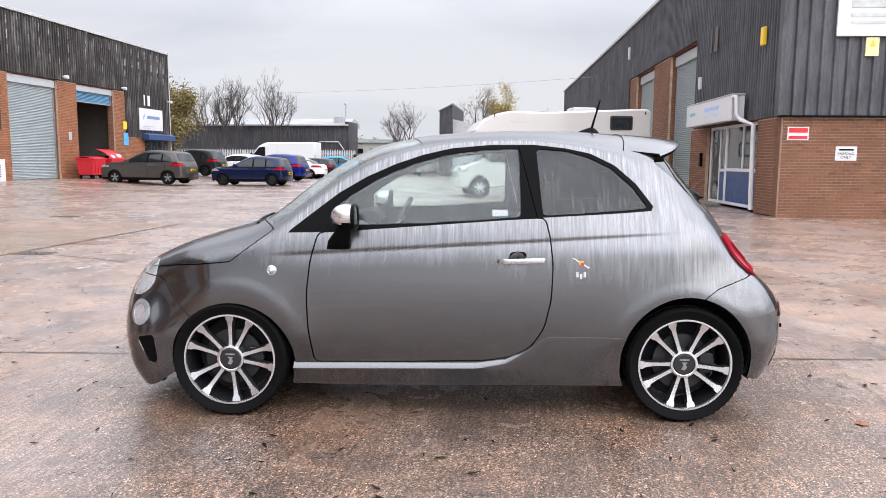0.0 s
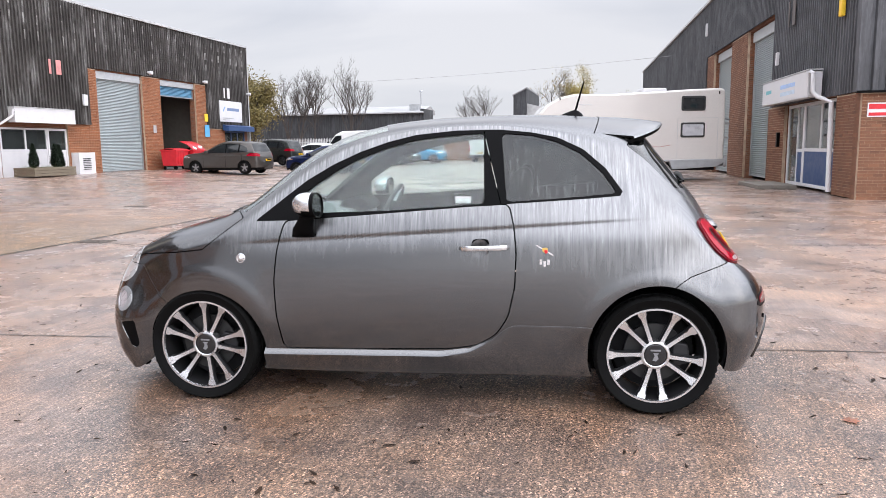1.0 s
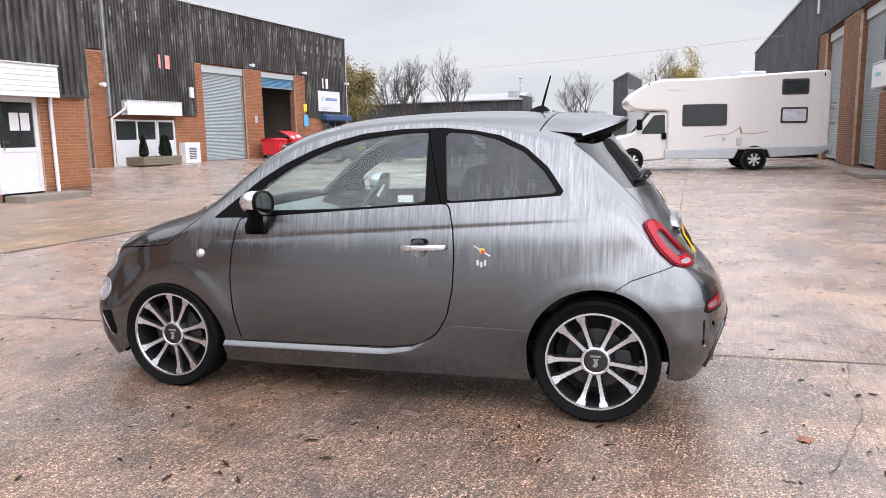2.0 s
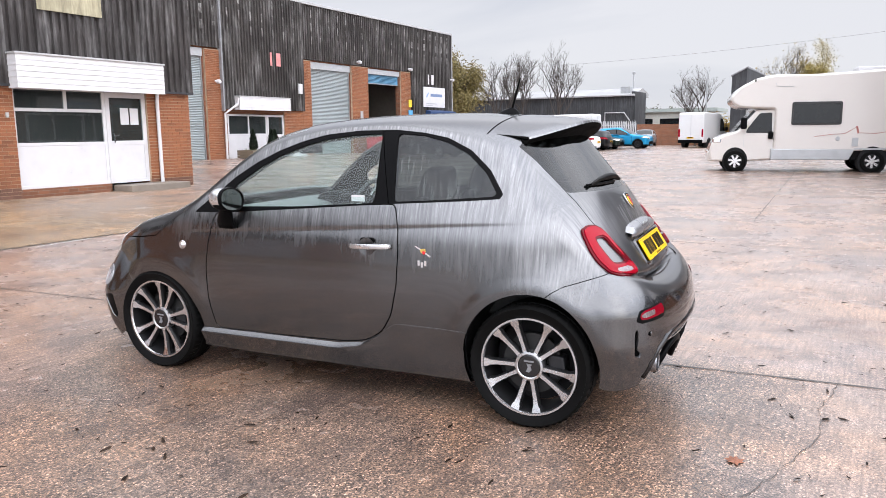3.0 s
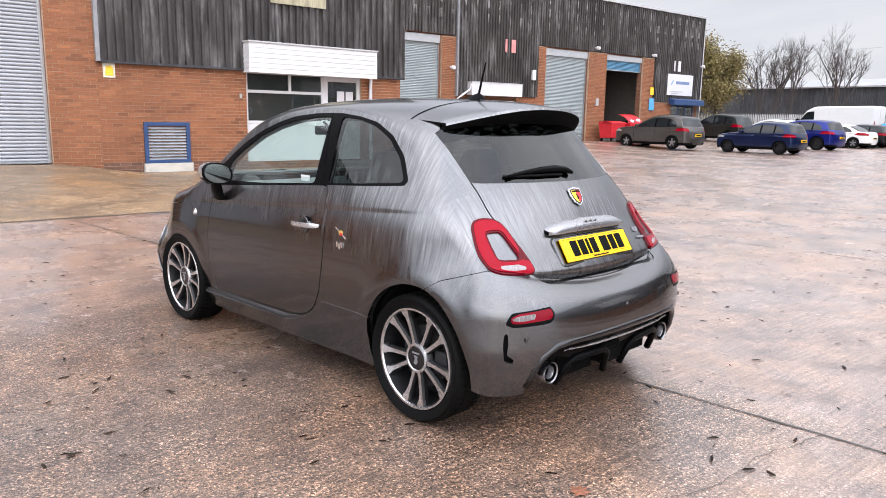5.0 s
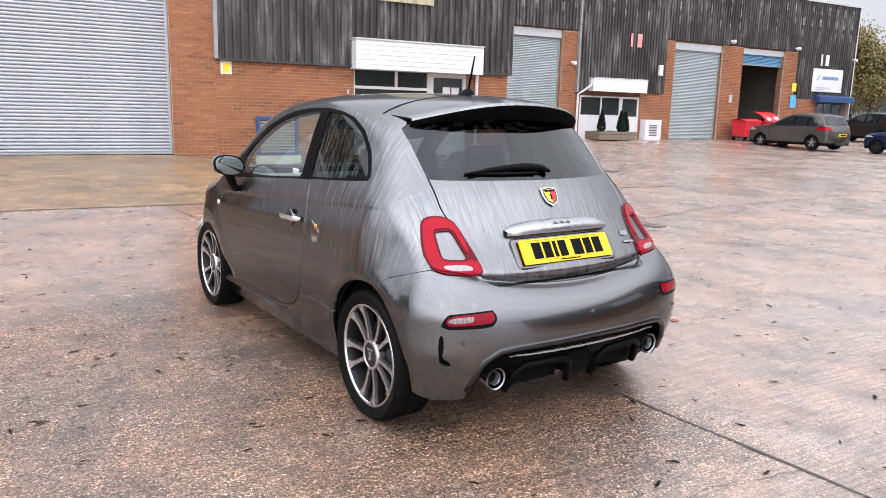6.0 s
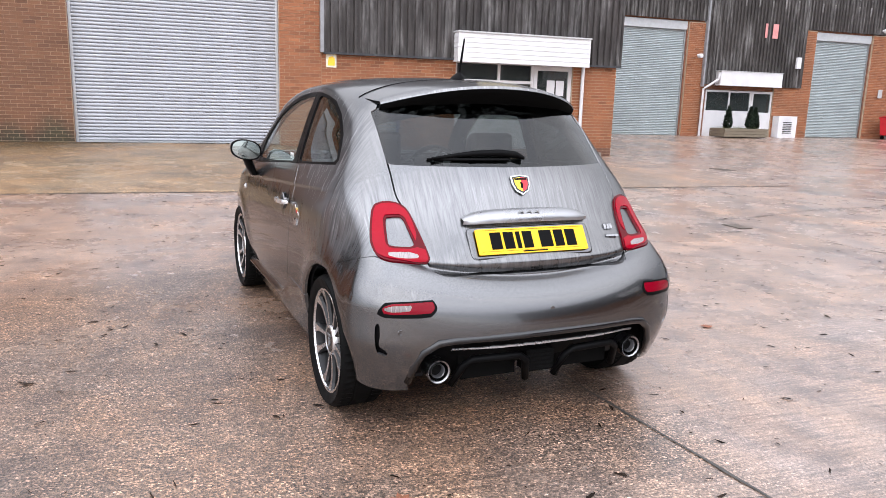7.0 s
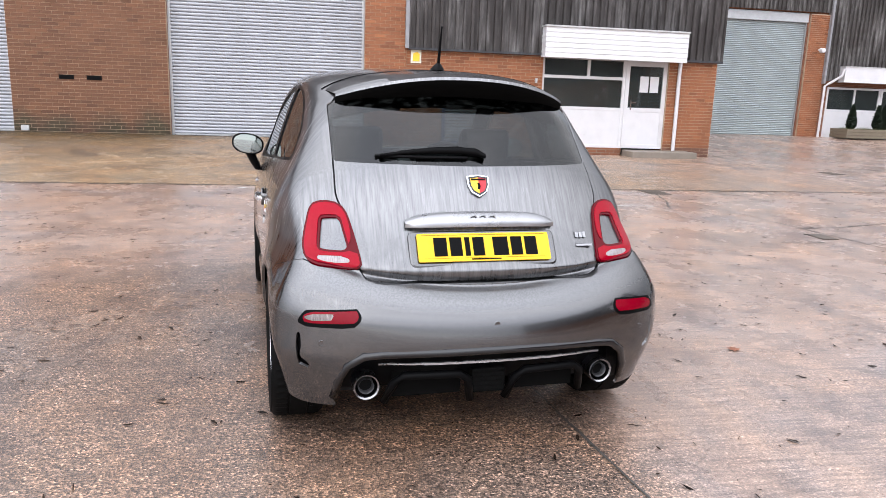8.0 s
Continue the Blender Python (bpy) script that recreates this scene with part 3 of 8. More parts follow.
def opening_frame(root, name, x0, x1, z0, z1, y, w=0.06, bars=(), rails=(), glass=PANE, label="", panels=(), frame_material=WHITE):
    """A glazed frame: bars upright, rails across, panels (x0, x1, z0, z1) solid."""
    ob = new(name)
    ob.parent = root
    tagged(ob, label)
    g = Geo()
    g.box(x0, x0 + w, y - 0.035, y + 0.035, z0, z1).box(x1 - w, x1, y - 0.035, y + 0.035, z0, z1)
    g.box(x0 + w, x1 - w, y - 0.035, y + 0.035, z0, z0 + w).box(x0 + w, x1 - w, y - 0.035, y + 0.035, z1 - w, z1)
    for b, c, d in bars:
        g.box(b - w / 2, b + w / 2, y - 0.033, y + 0.033, c, d)
    for c, b, d in rails:
        g.box(b, d, y - 0.031, y + 0.031, c - w / 2, c + w / 2)
    g.make("window_frame", frame_material, ob, bevel=0.006)
    Geo().box(x0 + 0.01, x1 - 0.01, y - 0.004, y + 0.004, z0 + 0.01, z1 - 0.01).make("pane", glass, ob)
    for a, b, c, d, mt in panels:
        Geo().box(a, b, y - 0.022, y + 0.022, c, d).make("panel", mt, ob, bevel=0.004)
    return ob


def digits_bars(root, x, z, mt, h=0.62, n=2, y=-0.2):
    """Unit number, shown as plain bars."""
    for k in range(n):
        Geo().box(x + k * 0.42, x + k * 0.42 + 0.3 * (0.45 if k == 0 and n > 1 else 1.0), y - 0.02, y, z, z + h).make("number_bar", mt, root, bevel=0.02)


def down_pipe(root, pts, r=0.045, label="white plastic downpipe"):
    Geo().tube(pts, r, 10).make("downpipe", WHITE, root, label, smooth=40)


def board_awning(root, x0, x1, z0, z1, deep, label):
    """A boxed canopy faced with white boards."""
    ob = new("canopy")
    ob.parent = root
    tagged(ob, label)
    Geo().box(x0 + 0.02, x1 - 0.02, -deep + 0.02, -0.17, z0 + 0.02, z1 - 0.02).make("box", WHITE, ob)
    n = max(3, round((z1 - z0) / 0.12))
    h = (z1 - z0) / n
    for k in range(n):
        g = Geo()
        z = z0 + k * h
        g.prism([(-deep, z), (-deep + 0.02, z), (-deep + 0.02, z + h), (-deep + 0.012, z + h)], x0, x1, "x")
        g.prism([(x0, z), (x0 + 0.02, z), (x0 + 0.02, z + h), (x0 + 0.012, z + h)], -deep + 0.02, -0.17, "y")
        g.make("board", WHITE, ob)
    Geo().box(x0 - 0.02, x1 + 0.02, -deep - 0.02, -0.165, z1, z1 + 0.035).make("capping", TRIM, ob)
    return ob


ROOF = 7.85


def roof_block(root, x0, x1, y1, top):
    g = Geo()
    g.box(x0, x1, 0.3, y1, top - 0.5, top - 0.15)
    g.make("roof", CLAD_DARK, root)
    Geo().box(x0 - 0.06, x1 + 0.06, -0.22, 0.3, top - 0.02, top + 0.10).make("eaves_trim", TRIM, root, bevel=0.01)
    Geo().box(x0, x1, y1, y1 + 0.3, 0, top - 0.15).make("rear_wall", BRICK_FAR, root)


# ---- the near workshop on the west side ----
def build_near_workshop():
    root = thing("workshop", "brick workshop with weathered dark profile cladding and roller shutters", "building", pose(-12.97, 0, 0, 0, 0, 90))
    holes = [(-6.7, -2.5, 0, 4.9), (0.65, 4.86, 0, 4.9), (9.03, 12.2, 0.0, 2.42), (-18, -13, 0, 4.9)]
    facade(root, "wall", -24, 13.45, 0, ROOF - 0.1, holes, BRICK_FAR, 0.0, 0.3)
    Geo().box(13.2, 13.45, 0.3, 10.3, 0, ROOF - 0.1).make("side_wall", BRICK_FAR, root)
    Geo().box(-24, -23.7, 0.3, 10.3, 0, ROOF - 0.1).make("side_wall", BRICK_FAR, root)
    roof_block(root, -24, 13.45, 10.3, ROOF)
    brick_panels = [brick_panel(root, "brick_pier", -2.5, 0.65, 0.05, 5.1, single=(-2.5, -0.35, 0.3, 2.35), clay=BRICK_MOSSY),
                    brick_panel(root, "brick_pier", 4.86, 5.8, 0.05, 5.1, y=-0.02),
                    brick_panel(root, "brick_pier", -9.5, -6.7, 0.05, 5.1),
                    brick_panel(root, "brick_wall", 5.8, 9.03, 0.02, 2.42, holes=[(6.78, 7.5, 0.1, 1.1)], dark=0.30),
                    brick_panel(root, "brick_wall", 12.2, 13.45, 0.02, 2.42, dark=0.30)]
    cladding(root, 5.82, 13.52, 2.42, ROOF, CLAD, y=-0.2, label="weathered dark grey profile sheet with chalky streaks")
    cladding(root, -24, 5.80, 5.12, ROOF, CLAD, y=-0.2)
    Geo().box(5.76, 5.84, -0.22, 0, 2.4, ROOF - 0.05).make("corner_trim", TRIM_GREY, root)
    Geo().box(5.84, 13.52, -0.215, -0.1, 2.37, 2.42).make("drip_flashing", CLAD_DARK, root)
    shutter(root, 0.65, 4.86, 0.33, 4.9, SHUTTER, label="pale steel roller shutter, closed", singles=True)
    shutter(root, -6.7, -2.5, 0.33, 4.9, SHUTTER, label="pale steel roller shutter, closed")
    shutter(root, -18, -13, 0.33, 4.9, SHUTTER, label="pale steel roller shutter, closed")
    # office front
    opening_frame(root, "office_window", 9.03, 11.14, 0.27, 2.40, 0.02, 0.07, bars=[(10.2, 1.95, 2.36)], rails=[(1.92, 9.06, 11.1), (1.2, 9.06, 11.1)],
                  label="white plastic office window over a solid panel", panels=[(9.09, 11.08, 0.33, 1.17, WHITE)])
    door = opening_frame(root, "office_door", 11.14, 12.2, 0.27, 2.40, 0.0, 0.10, rails=[(1.2, 11.2, 12.15), (2.28, 11.2, 12.15)],
                         label="white plastic office door with a glazed upper half and two notices", panels=[(11.24, 12.1, 0.37, 1.15, WHITE)])
    for a in (11.52, 11.78):
        Geo().box(a, a + 0.22, -0.014, -0.006, 1.62, 2.0).make("notice", WHITE, door)
    Geo().box(11.29, 11.31, -0.075, -0.035, 1.2, 1.42).box(11.29, 11.42, -0.085, -0.065, 1.36, 1.385).make("door_handle", CHROME, door)
    # plain dark sheets stand for the unlit room behind the glass
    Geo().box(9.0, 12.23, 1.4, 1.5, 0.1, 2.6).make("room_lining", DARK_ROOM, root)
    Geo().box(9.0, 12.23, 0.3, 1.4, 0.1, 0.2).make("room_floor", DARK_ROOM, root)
    Geo().box(9.03, 11.14, -0.06, 0.3, 0.0, 0.27).make("plinth", BRICK_FAR, root, "low brick plinth below the office front")
    board_awning(root, 8.93, 12.42, 2.33, 3.0, 0.52, "white boarded canopy over the office front")
    down_pipe(root, [(12.44, -0.19, 2.36), (12.44, -0.17, 2.2), (12.46, -0.16, 0.12)])
    Geo().box(11.15, 12.8, -0.75, -0.1, 0, 0.24).make("door_step", plain("step_concrete", (0.2, 0.17, 0.14), 0.7), root, "worn concrete step", bevel=0.015)
    # louvre
    vent = new("louvre_vent")
    vent.parent = root
    tagged(vent, "blue-framed ventilation louvre with grey blades")
    grey = plain("louvre_grey", (0.28, 0.30, 0.33), 0.5)
    g = Geo()
    g.box(6.65, 6.73, -0.16, -0.05, 0.29, 1.18).box(7.56, 7.64, -0.16, -0.05, 0.29, 1.18).box(6.73, 7.56, -0.16, -0.05, 0.29, 0.36).box(6.73, 7.56, -0.16, -0.05, 1.1, 1.18)
    g.make("vent_frame", BLUE, vent, bevel=0.006)
    Geo().box(6.73, 7.56, -0.06, -0.04, 0.36, 1.1).make("backing", DARK_ROOM, vent)
    for k in range(11):
        z = 0.37 + k * 0.067
        Geo().prism([(-0.145, z), (-0.135, z), (-0.07, z + 0.05), (-0.08, z + 0.055)], 6.73, 7.56, "x").make("blade", grey, vent)
    Geo().box(6.62, 7.67, -0.2, -0.1, 0.06, 0.29).make("vent_sill", plain("pale_sill", (0.5, 0.47, 0.42), 0.8), root)
    # warning notice, lamp boxes, holes
    sign = new("warning_sign")
    sign.parent = root
    tagged(sign, "small cream and yellow warning notice")
    Geo().box(5.9, 6.14, -0.116, -0.108, 2.08, 2.38).make("plate", plain("cream_card", (0.66, 0.62, 0.52), 0.6), sign)
    Geo().prism([(5.94, 2.12), (6.10, 2.12), (6.10, 2.28), (6.05, 2.33), (5.96, 2.30)], -0.122, -0.116, "y").make("pictogram", YELLOW, sign)
    # flat black plates drawn for the dark of two vent holes
    for x in (-1.55, -1.0):
        Geo().box(x, x + 0.3, -0.11, -0.1, 1.45, 1.54).make("vent_hole", BLACK, root)
    Geo().box(-2.35, -2.2, -0.15, -0.1, 0.36, 0.47).make("socket_box", TRIM, root)
    Geo().box(8.85, 8.9, -0.14, -0.1, 1.75, 1.85).make("door_bell", TRIM, root)
    g = Geo()
    g.box(9.64, 11.1, -0.225, -0.2, 3.95, 6.6)
    g.make("rooflight_sheet", cladding_material("translucent_sheet", (0.42, 0.38, 0.26), (0.5, 0.45, 0.3), 0.5), root, "yellowed translucent sheet")
    return root, brick_panels


NEAR, NEAR_BRICKS = build_near_workshop()


# ---- the far workshops, units in one row ----
def build_far_workshops():
    root = thing("workshop", "row of workshops with dark weathered cladding, brick piers and roller shutters", "building", pose(-23.32, 0, 0, 0, 0, 90))
    holes = [(19.4, 23.2, 0, 5.12), (24.45, 28.1, 0, 2.3), (30.22, 33.6, 0, 5.05), (35.18, 38.5, 0, 5.05), (41.6, 44.2, 0, 2.45)]
    facade(root, "wall", 13.6, 44.6, 0, ROOF - 0.1, holes, BRICK_FAR, 0.0, 0.3)
    Geo().box(44.3, 44.6, 0.3, 14.3, 0, ROOF - 0.1).make("side_wall", CLAD_DARK, root)
    roof_block(root, 13.6, 44.6, 14, ROOF)
    for a, b in ((23.25, 24.1), (29.5, 30.2), (33.62, 35.15), (38.52, 39.6)):
        brick_panel(root, "brick_pier", a, b, 0.1, 5.08, y=0.0)
    brick_panel(root, "brick_wall", 28.1, 29.5, 0.1, 2.5)
    brick_panel(root, "brick_wall", 39.62, 41.6, 0.1, 2.55)
    cladding(root, 13.6, 24.05, 5.15, ROOF, CLAD_OLD, y=-0.16, label="weathered dark profile sheet with pale streaks")
    cladding(root, 24.12, 29.5, 2.5, ROOF, CLAD_OLD, y=-0.24)
    cladding(root, 29.52, 39.68, 5.12, ROOF, CLAD_OLD, y=-0.16)
    cladding(root, 39.7, 44.66, 2.55, ROOF, CLAD_OLD, y=-0.18)
    Geo().box(24.06, 24.14, -0.26, 0, 2.4, ROOF - 0.05).make("corner_trim", TRIM_GREY, root)
    Geo().box(44.6, 44.68, -0.2, 0.1, 0.2, ROOF - 0.05).make("corner_trim", TRIM, root)
    shutter(root, 19.4, 23.2, 0.2, 5.1, SHUTTER_GREEN, label="grey roller shutter, closed")
    shutter(root, 30.25, 33.58, 0.28, 5.05, SHUTTER_GREEN, label="grey roller shutter, closed")
    blue = plain("blue_shutter", (0.10, 0.25, 0.38), 0.45)
    shutter(root, 35.2, 38.48, 4.2, 5.05, blue, hood=0.3, label="blue roller shutter, rolled up")
    # the open bay
    g = Geo()
    g.box(33.9, 34.0, 0.3, 9, 0.2, 5.2).box(39.5, 39.6, 0.3, 9, 0.2, 5.2).box(34.0, 39.5, 8.9, 9, 0.2, 5.2)
    g.make("bay_wall", plain("bay_paint", (0.12, 0.11, 0.095), 0.7), root)
    Geo().box(34.0, 39.5, 0.3, 8.9, 5.2, 5.3).make("bay_ceiling", MATT, root)
    Geo().box(34.0, 39.5, 0.3, 8.9, 0.2, 0.27).make("bay_floor", plain("bay_floor", (0.2, 0.2, 0.2), 0.5), root)
    Geo().box(36.4, 36.75, 4.0, 4.35, 0.27, 3.4).box(36.3, 36.85, 3.9, 4.45, 0.27, 0.35).make("lift_post", BLACK, root, "black vehicle lift post")
    Geo().box(37.2, 39.2, 8.6, 8.88, 0.27, 2.2).make("bay_cabinet", DARK_ROOM, root)
    # matt black block filling the upper back of the bay
    Geo().box(34.02, 39.48, 4.4, 8.88, 2.9, 5.15).make("bay_gallery", MATT, root)
    Geo().box(35.3, 35.5, 5.0, 5.2, 0.27, 2.9).box(38.0, 38.25, 3.0, 3.2, 0.27, 3.2).make("lift_post", BLACK, root, "black vehicle lift post")
    # unit fronts
    opening_frame(root, "office_window", 24.45, 26.95, 0.22, 2.28, 0.02, 0.08, bars=[(25.75, 1.35, 2.25)], rails=[(1.35, 24.5, 26.9)], label="white office window over a solid panel", panels=[(24.52, 26.88, 0.28, 1.32, WHITE)])
    opening_frame(root, "office_door", 26.95, 28.1, 0.22, 2.28, 0.0, 0.10, rails=[(1.3, 27, 28.05)], label="white glazed office door", panels=[(27.05, 28.0, 0.3, 1.25, WHITE)])
    # dark sheet in place of the unlit room
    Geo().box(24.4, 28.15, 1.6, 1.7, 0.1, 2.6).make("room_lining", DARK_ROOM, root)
    board_awning(root, 24.75, 28.1, 2.47, 3.07, 0.55, "white boarded canopy over the office front")
    down_pipe(root, [(24.72, -0.5, 3.0), (24.68, -0.48, 2.72), (24.3, -0.3, 2.42), (24.15, -0.22, 2.3), (24.15, -0.2, 0.15)], 0.05)
    cab = new("meter_cabinet")
    cab.parent = root
    tagged(cab, "white slatted meter cabinet")
    Geo().box(28.2, 29.25, -0.5, -0.1, 0.15, 1.22).make("body", WHITE, cab, bevel=0.01)
    for k in range(7):
        Geo().box(28.45, 28.95, -0.515, -0.5, 0.45 + k * 0.08, 0.48 + k * 0.08).make("slot", BLACK, cab)
    digits_bars(root, 27.1, 4.6, LETTER_RED, y=-0.25)
    digits_bars(root, 41.5, 4.45, LETTER, y=-0.19)
    board = new("company_sign")
    board.parent = root
    tagged(board, "white sign board with a grey-blue emblem and bars")
    Geo().box(40.9, 43.6, -0.24, -0.19, 3.0, 4.28).make("board", WHITE, board, bevel=0.01)
    Geo().box(41.75, 43.2, -0.25, -0.24, 3.68, 3.86).make("text_bar", plain("sign_blue", (0.16, 0.22, 0.36), 0.5), board)
    Geo().prism([(41.2, 3.62), (41.32, 3.62), (41.55, 3.92), (41.43, 3.92)], -0.25, -0.24, "y").make("emblem", plain("sign_sky", (0.2, 0.35, 0.6), 0.5), board)
    Geo().box(41.2, 42.5, -0.25, -0.24, 3.2, 3.25).box(41.2, 42.0, -0.25, -0.24, 3.1, 3.14).make("text_bar", STEEL, board)
    Geo().prism([(-0.6, 2.42), (-0.2, 2.46), (-0.2, 2.82), (-0.6, 2.72)], 41.2, 44.5, "x").make("canopy", BLUE, root, "dark blue canopy")
    opening_frame(root, "shop_window", 41.6, 44.2, 0.25, 2.42, 0.02, 0.08, bars=[(42.5, 0.3, 2.4), (43.3, 0.3, 2.4)], rails=[(1.2, 41.65, 44.15)], label="blue-framed shop window", frame_material=BLUE, panels=[(41.68, 44.12, 0.3, 1.16, BLUE)])
    # another dark sheet for the unlit shop behind
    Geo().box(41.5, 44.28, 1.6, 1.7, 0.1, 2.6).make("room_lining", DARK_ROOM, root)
    Geo().box(39.25, 39.75, -0.16, -0.14, 2.05, 2.75).make("notice_board", plain("notice_blue", (0.10, 0.35, 0.62), 0.4), root, "blue notice")
    Geo().box(39.3, 39.65, -0.15, -0.13, 2.95, 3.4).make("notice_board", YELLOW, root, "yellow notice")
    Geo().box(34.3, 34.55, -0.15, -0.13, 2.2, 2.6).make("notice_board", TRIM, root, "pale notice")
    for x, z in ((34.0, 5.3), (39.2, 5.25), (23.7, 3.7), (44.4, 4.9)):
        g = Geo()
        g.tube([(x, -0.2, z), (x, -0.42, z - 0.02)], 0.05, 8).lathe([(0.0, -0.5), (0.09, -0.48), (0.1, -0.32), (0.05, -0.28)], 10, "y", (x, 0, z - 0.03))
        g.make("security_camera", WHITE, root, smooth=40)
    Geo().box(29.0, 29.25, -0.35, -0.24, 3.35, 3.85).make("alarm_box", WHITE, root, "white alarm box", bevel=0.02)
    return root


build_far_workshops()


# ---- the workshop on the east side ----
def build_east_workshop():
    turn = 3.4
    root = thing("workshop", "brick and dark grey clad workshop with tall roller shutter bays", "building", pose(6.1, 18.6, 0, 0, 0, turn))
    west = Matrix.Rotation(radians(-90), 4, "Z")
    side = new("bay_front")
    side.parent = root
    side.matrix_basis = west
    # x runs south along the bay front, so places to the north are negative
    holes = [(-11.5, -8.0, 0, 5.45), (-18.2, -14.3, 0, 5.45), (-6.1, -1.55, 0, 2.46)]
    facade(side, "wall", -53.5, -0.02, 0, 8.0, holes, BRICK_FAR, 0.1, 0.4)
    for a, b in ((-8.0, -6.1), (-1.55, -0.02)):
        brick_panel(side, "brick_wall", a, b, 0.02, 2.45, y=0.1, clay=BRICK_OLD)
    for a, b in ((-14.3, -11.5), (-20, -18.2)):
        brick_panel(side, "brick_pier", a, b, 0.02, 5.45, y=0.1, clay=BRICK_OLD)
    cladding(side, -7.55, -0.02, 2.47, 8.05, CLAD_EAST, y=-0.06, label="dark grey profile sheet")
    cladding(side, -19.8, -7.57, 5.48, 8.05, CLAD_EAST, y=-0.06)
    cladding(side, -53.5, -19.82, 0.4, 8.05, CLAD_EAST, y=-0.06)
    shutter(side, -11.4, -8.05, 0.1, 5.4, SHUTTER_GREEN, y=0.3, label="grey roller shutter, closed")
    shutter(side, -18.1, -14.4, 0.1, 5.4, SHUTTER_GREEN, y=0.3, label="grey roller shutter, closed")
    Geo().box(-53.6, 0.1, -0.14, 0.1, 8.0, 8.12).make("eaves_trim", TRIM, side)
    opening_frame(side, "office_door", -6.0, -4.4, 0.08, 2.44, 0.14, 0.09, bars=[(-5.0, 0.1, 2.4)], rails=[(1.1, -5.0, -4.4)], label="white-framed glazed office door with a blue panel", panels=[(-4.95, -4.46, 0.16, 1.06, BLUE)])
    opening_frame(side, "office_window", -4.4, -1.6, 0.08, 2.44, 0.14, 0.09, bars=[(-2.95, 1.12, 2.4)], rails=[(1.12, -4.36, -1.64)], label="white-framed office window over a blue panel", panels=[(-4.3, -1.7, 0.16, 1.08, BLUE)])
    # dim grey sheet in place of the unlit office
    Geo().box(-6.1, -1.5, 1.6, 1.7, 0.0, 2.6).make("room_lining", plain("office_dim", (0.2, 0.2, 0.19), 0.8), side)
    can = board_awning(side, -6.75, -2.15, 2.48, 3.16, 0.5, "white sign canopy over the office door")
    Geo().box(-6.73, -2.17, -0.512, -0.503, 2.50, 3.14).make("sign_face", WHITE, can, "plain white sign face", bevel=0.003)
    for a, b, z, mt in ((-6.3, -5.7, 2.8, plain("sign_teal", (0.15, 0.45, 0.5), 0.5)), (-4.7, -3.3, 2.85, plain("sign_pale_blue", (0.35, 0.5, 0.75), 0.5)), (-4.7, -3.3, 2.65, plain("sign_pale_grey", (0.5, 0.6, 0.7), 0.5))):
        Geo().box(a, b, -0.517, -0.512, z, z + 0.11).make("text_bar", mt, can)
    down_pipe(side, [(-2.2, -0.46, 3.12), (-1.98, -0.45, 3.08), (-1.98, -0.43, 2.6), (-1.9, -0.35, 2.48), (-1.6, -0.1, 2.32), (-1.6, -0.06, 0.08)], 0.06)
    digits_bars(side, -5.8, 4.75, plain("worn_letters", (0.10, 0.085, 0.08), 0.6), h=0.75, y=-0.1)
    Geo().box(-1.2, -1.0, -0.2, -0.1, 4.3, 4.75).make("alarm_box", YELLOW, side, "yellow alarm box", bevel=0.02)
    Geo().box(-6.9, -6.75, -0.15, -0.06, 3.75, 4.15).make("alarm_box", WHITE, side, bevel=0.02)
    Geo().box(-20.0, -19.8, -0.15, -0.06, 6.5, 7.1).make("alarm_box", WHITE, side, bevel=0.02)
    Geo().box(-6.6, -6.45, -0.09, 0.0, 1.2, 1.65).make("post_box", BLACK, side, bevel=0.01)
    Geo().box(-6.6, -4.0, -1.15, -0.1, 0, 0.12).make("door_step", plain("step_stone", (0.16, 0.14, 0.12), 0.75), side, bevel=0.015)
    # the south face
    face = new("gable_front")
    face.parent = root
    facade(face, "wall", 0, 22, 0, 8.0, [], BRICK_FAR, 0.0, 0.3)
    brick_panel(face, "brick_wall", 0.0, 8.5, 0.0, 2.45, y=0.0, clay=BRICK_OLD)
    cladding(face, -0.12, 22, 2.47, 8.05, CLAD_EAST, y=-0.16, pitch=0.3)
    Geo().box(-0.16, 0.06, -0.18, 0.06, 2.45, 8.05).make("corner_trim", CLAD_EAST, face)
    Geo().box(-0.2, 22, -0.24, 0.0, 8.0, 8.12).make("eaves_trim", TRIM, face)
    Geo().box(-0.15, 22, -0.2, -0.1, 2.42, 2.47).make("drip_flashing", BLACK, face)
    big = new("company_sign")
    big.parent = face
    tagged(big, "large white sign board with faint bars")
    Geo().box(1.05, 4.6, -0.24, -0.18, 4.3, 6.3).make("board", WHITE, big, bevel=0.01)
    pale = plain("sign_grey", (0.5, 0.52, 0.5), 0.5)
    Geo().box(1.35, 2.5, -0.25, -0.24, 4.95, 5.2).make("text_bar", pale, big)
    Geo().box(1.35, 3.0, -0.25, -0.24, 4.74, 4.82).box(1.35, 2.8, -0.25, -0.24, 4.58, 4.65).make("text_bar", pale, big)
    Geo().prism([(2.6, 4.9), (2.85, 4.9), (3.05, 5.35), (2.8, 5.2)], -0.25, -0.24, "y").make("emblem", plain("sign_green", (0.15, 0.45, 0.15), 0.5), big)
    sgn = new("safety_sign")
    sgn.parent = face
    tagged(sgn, "red and white safety sign")
    Geo().box(0.12, 0.62, -0.112, -0.104, 1.88, 2.2).make("plate", WHITE, sgn)
    Geo().box(0.15, 0.59, -0.118, -0.112, 2.06, 2.17).make("band", RED, sgn)
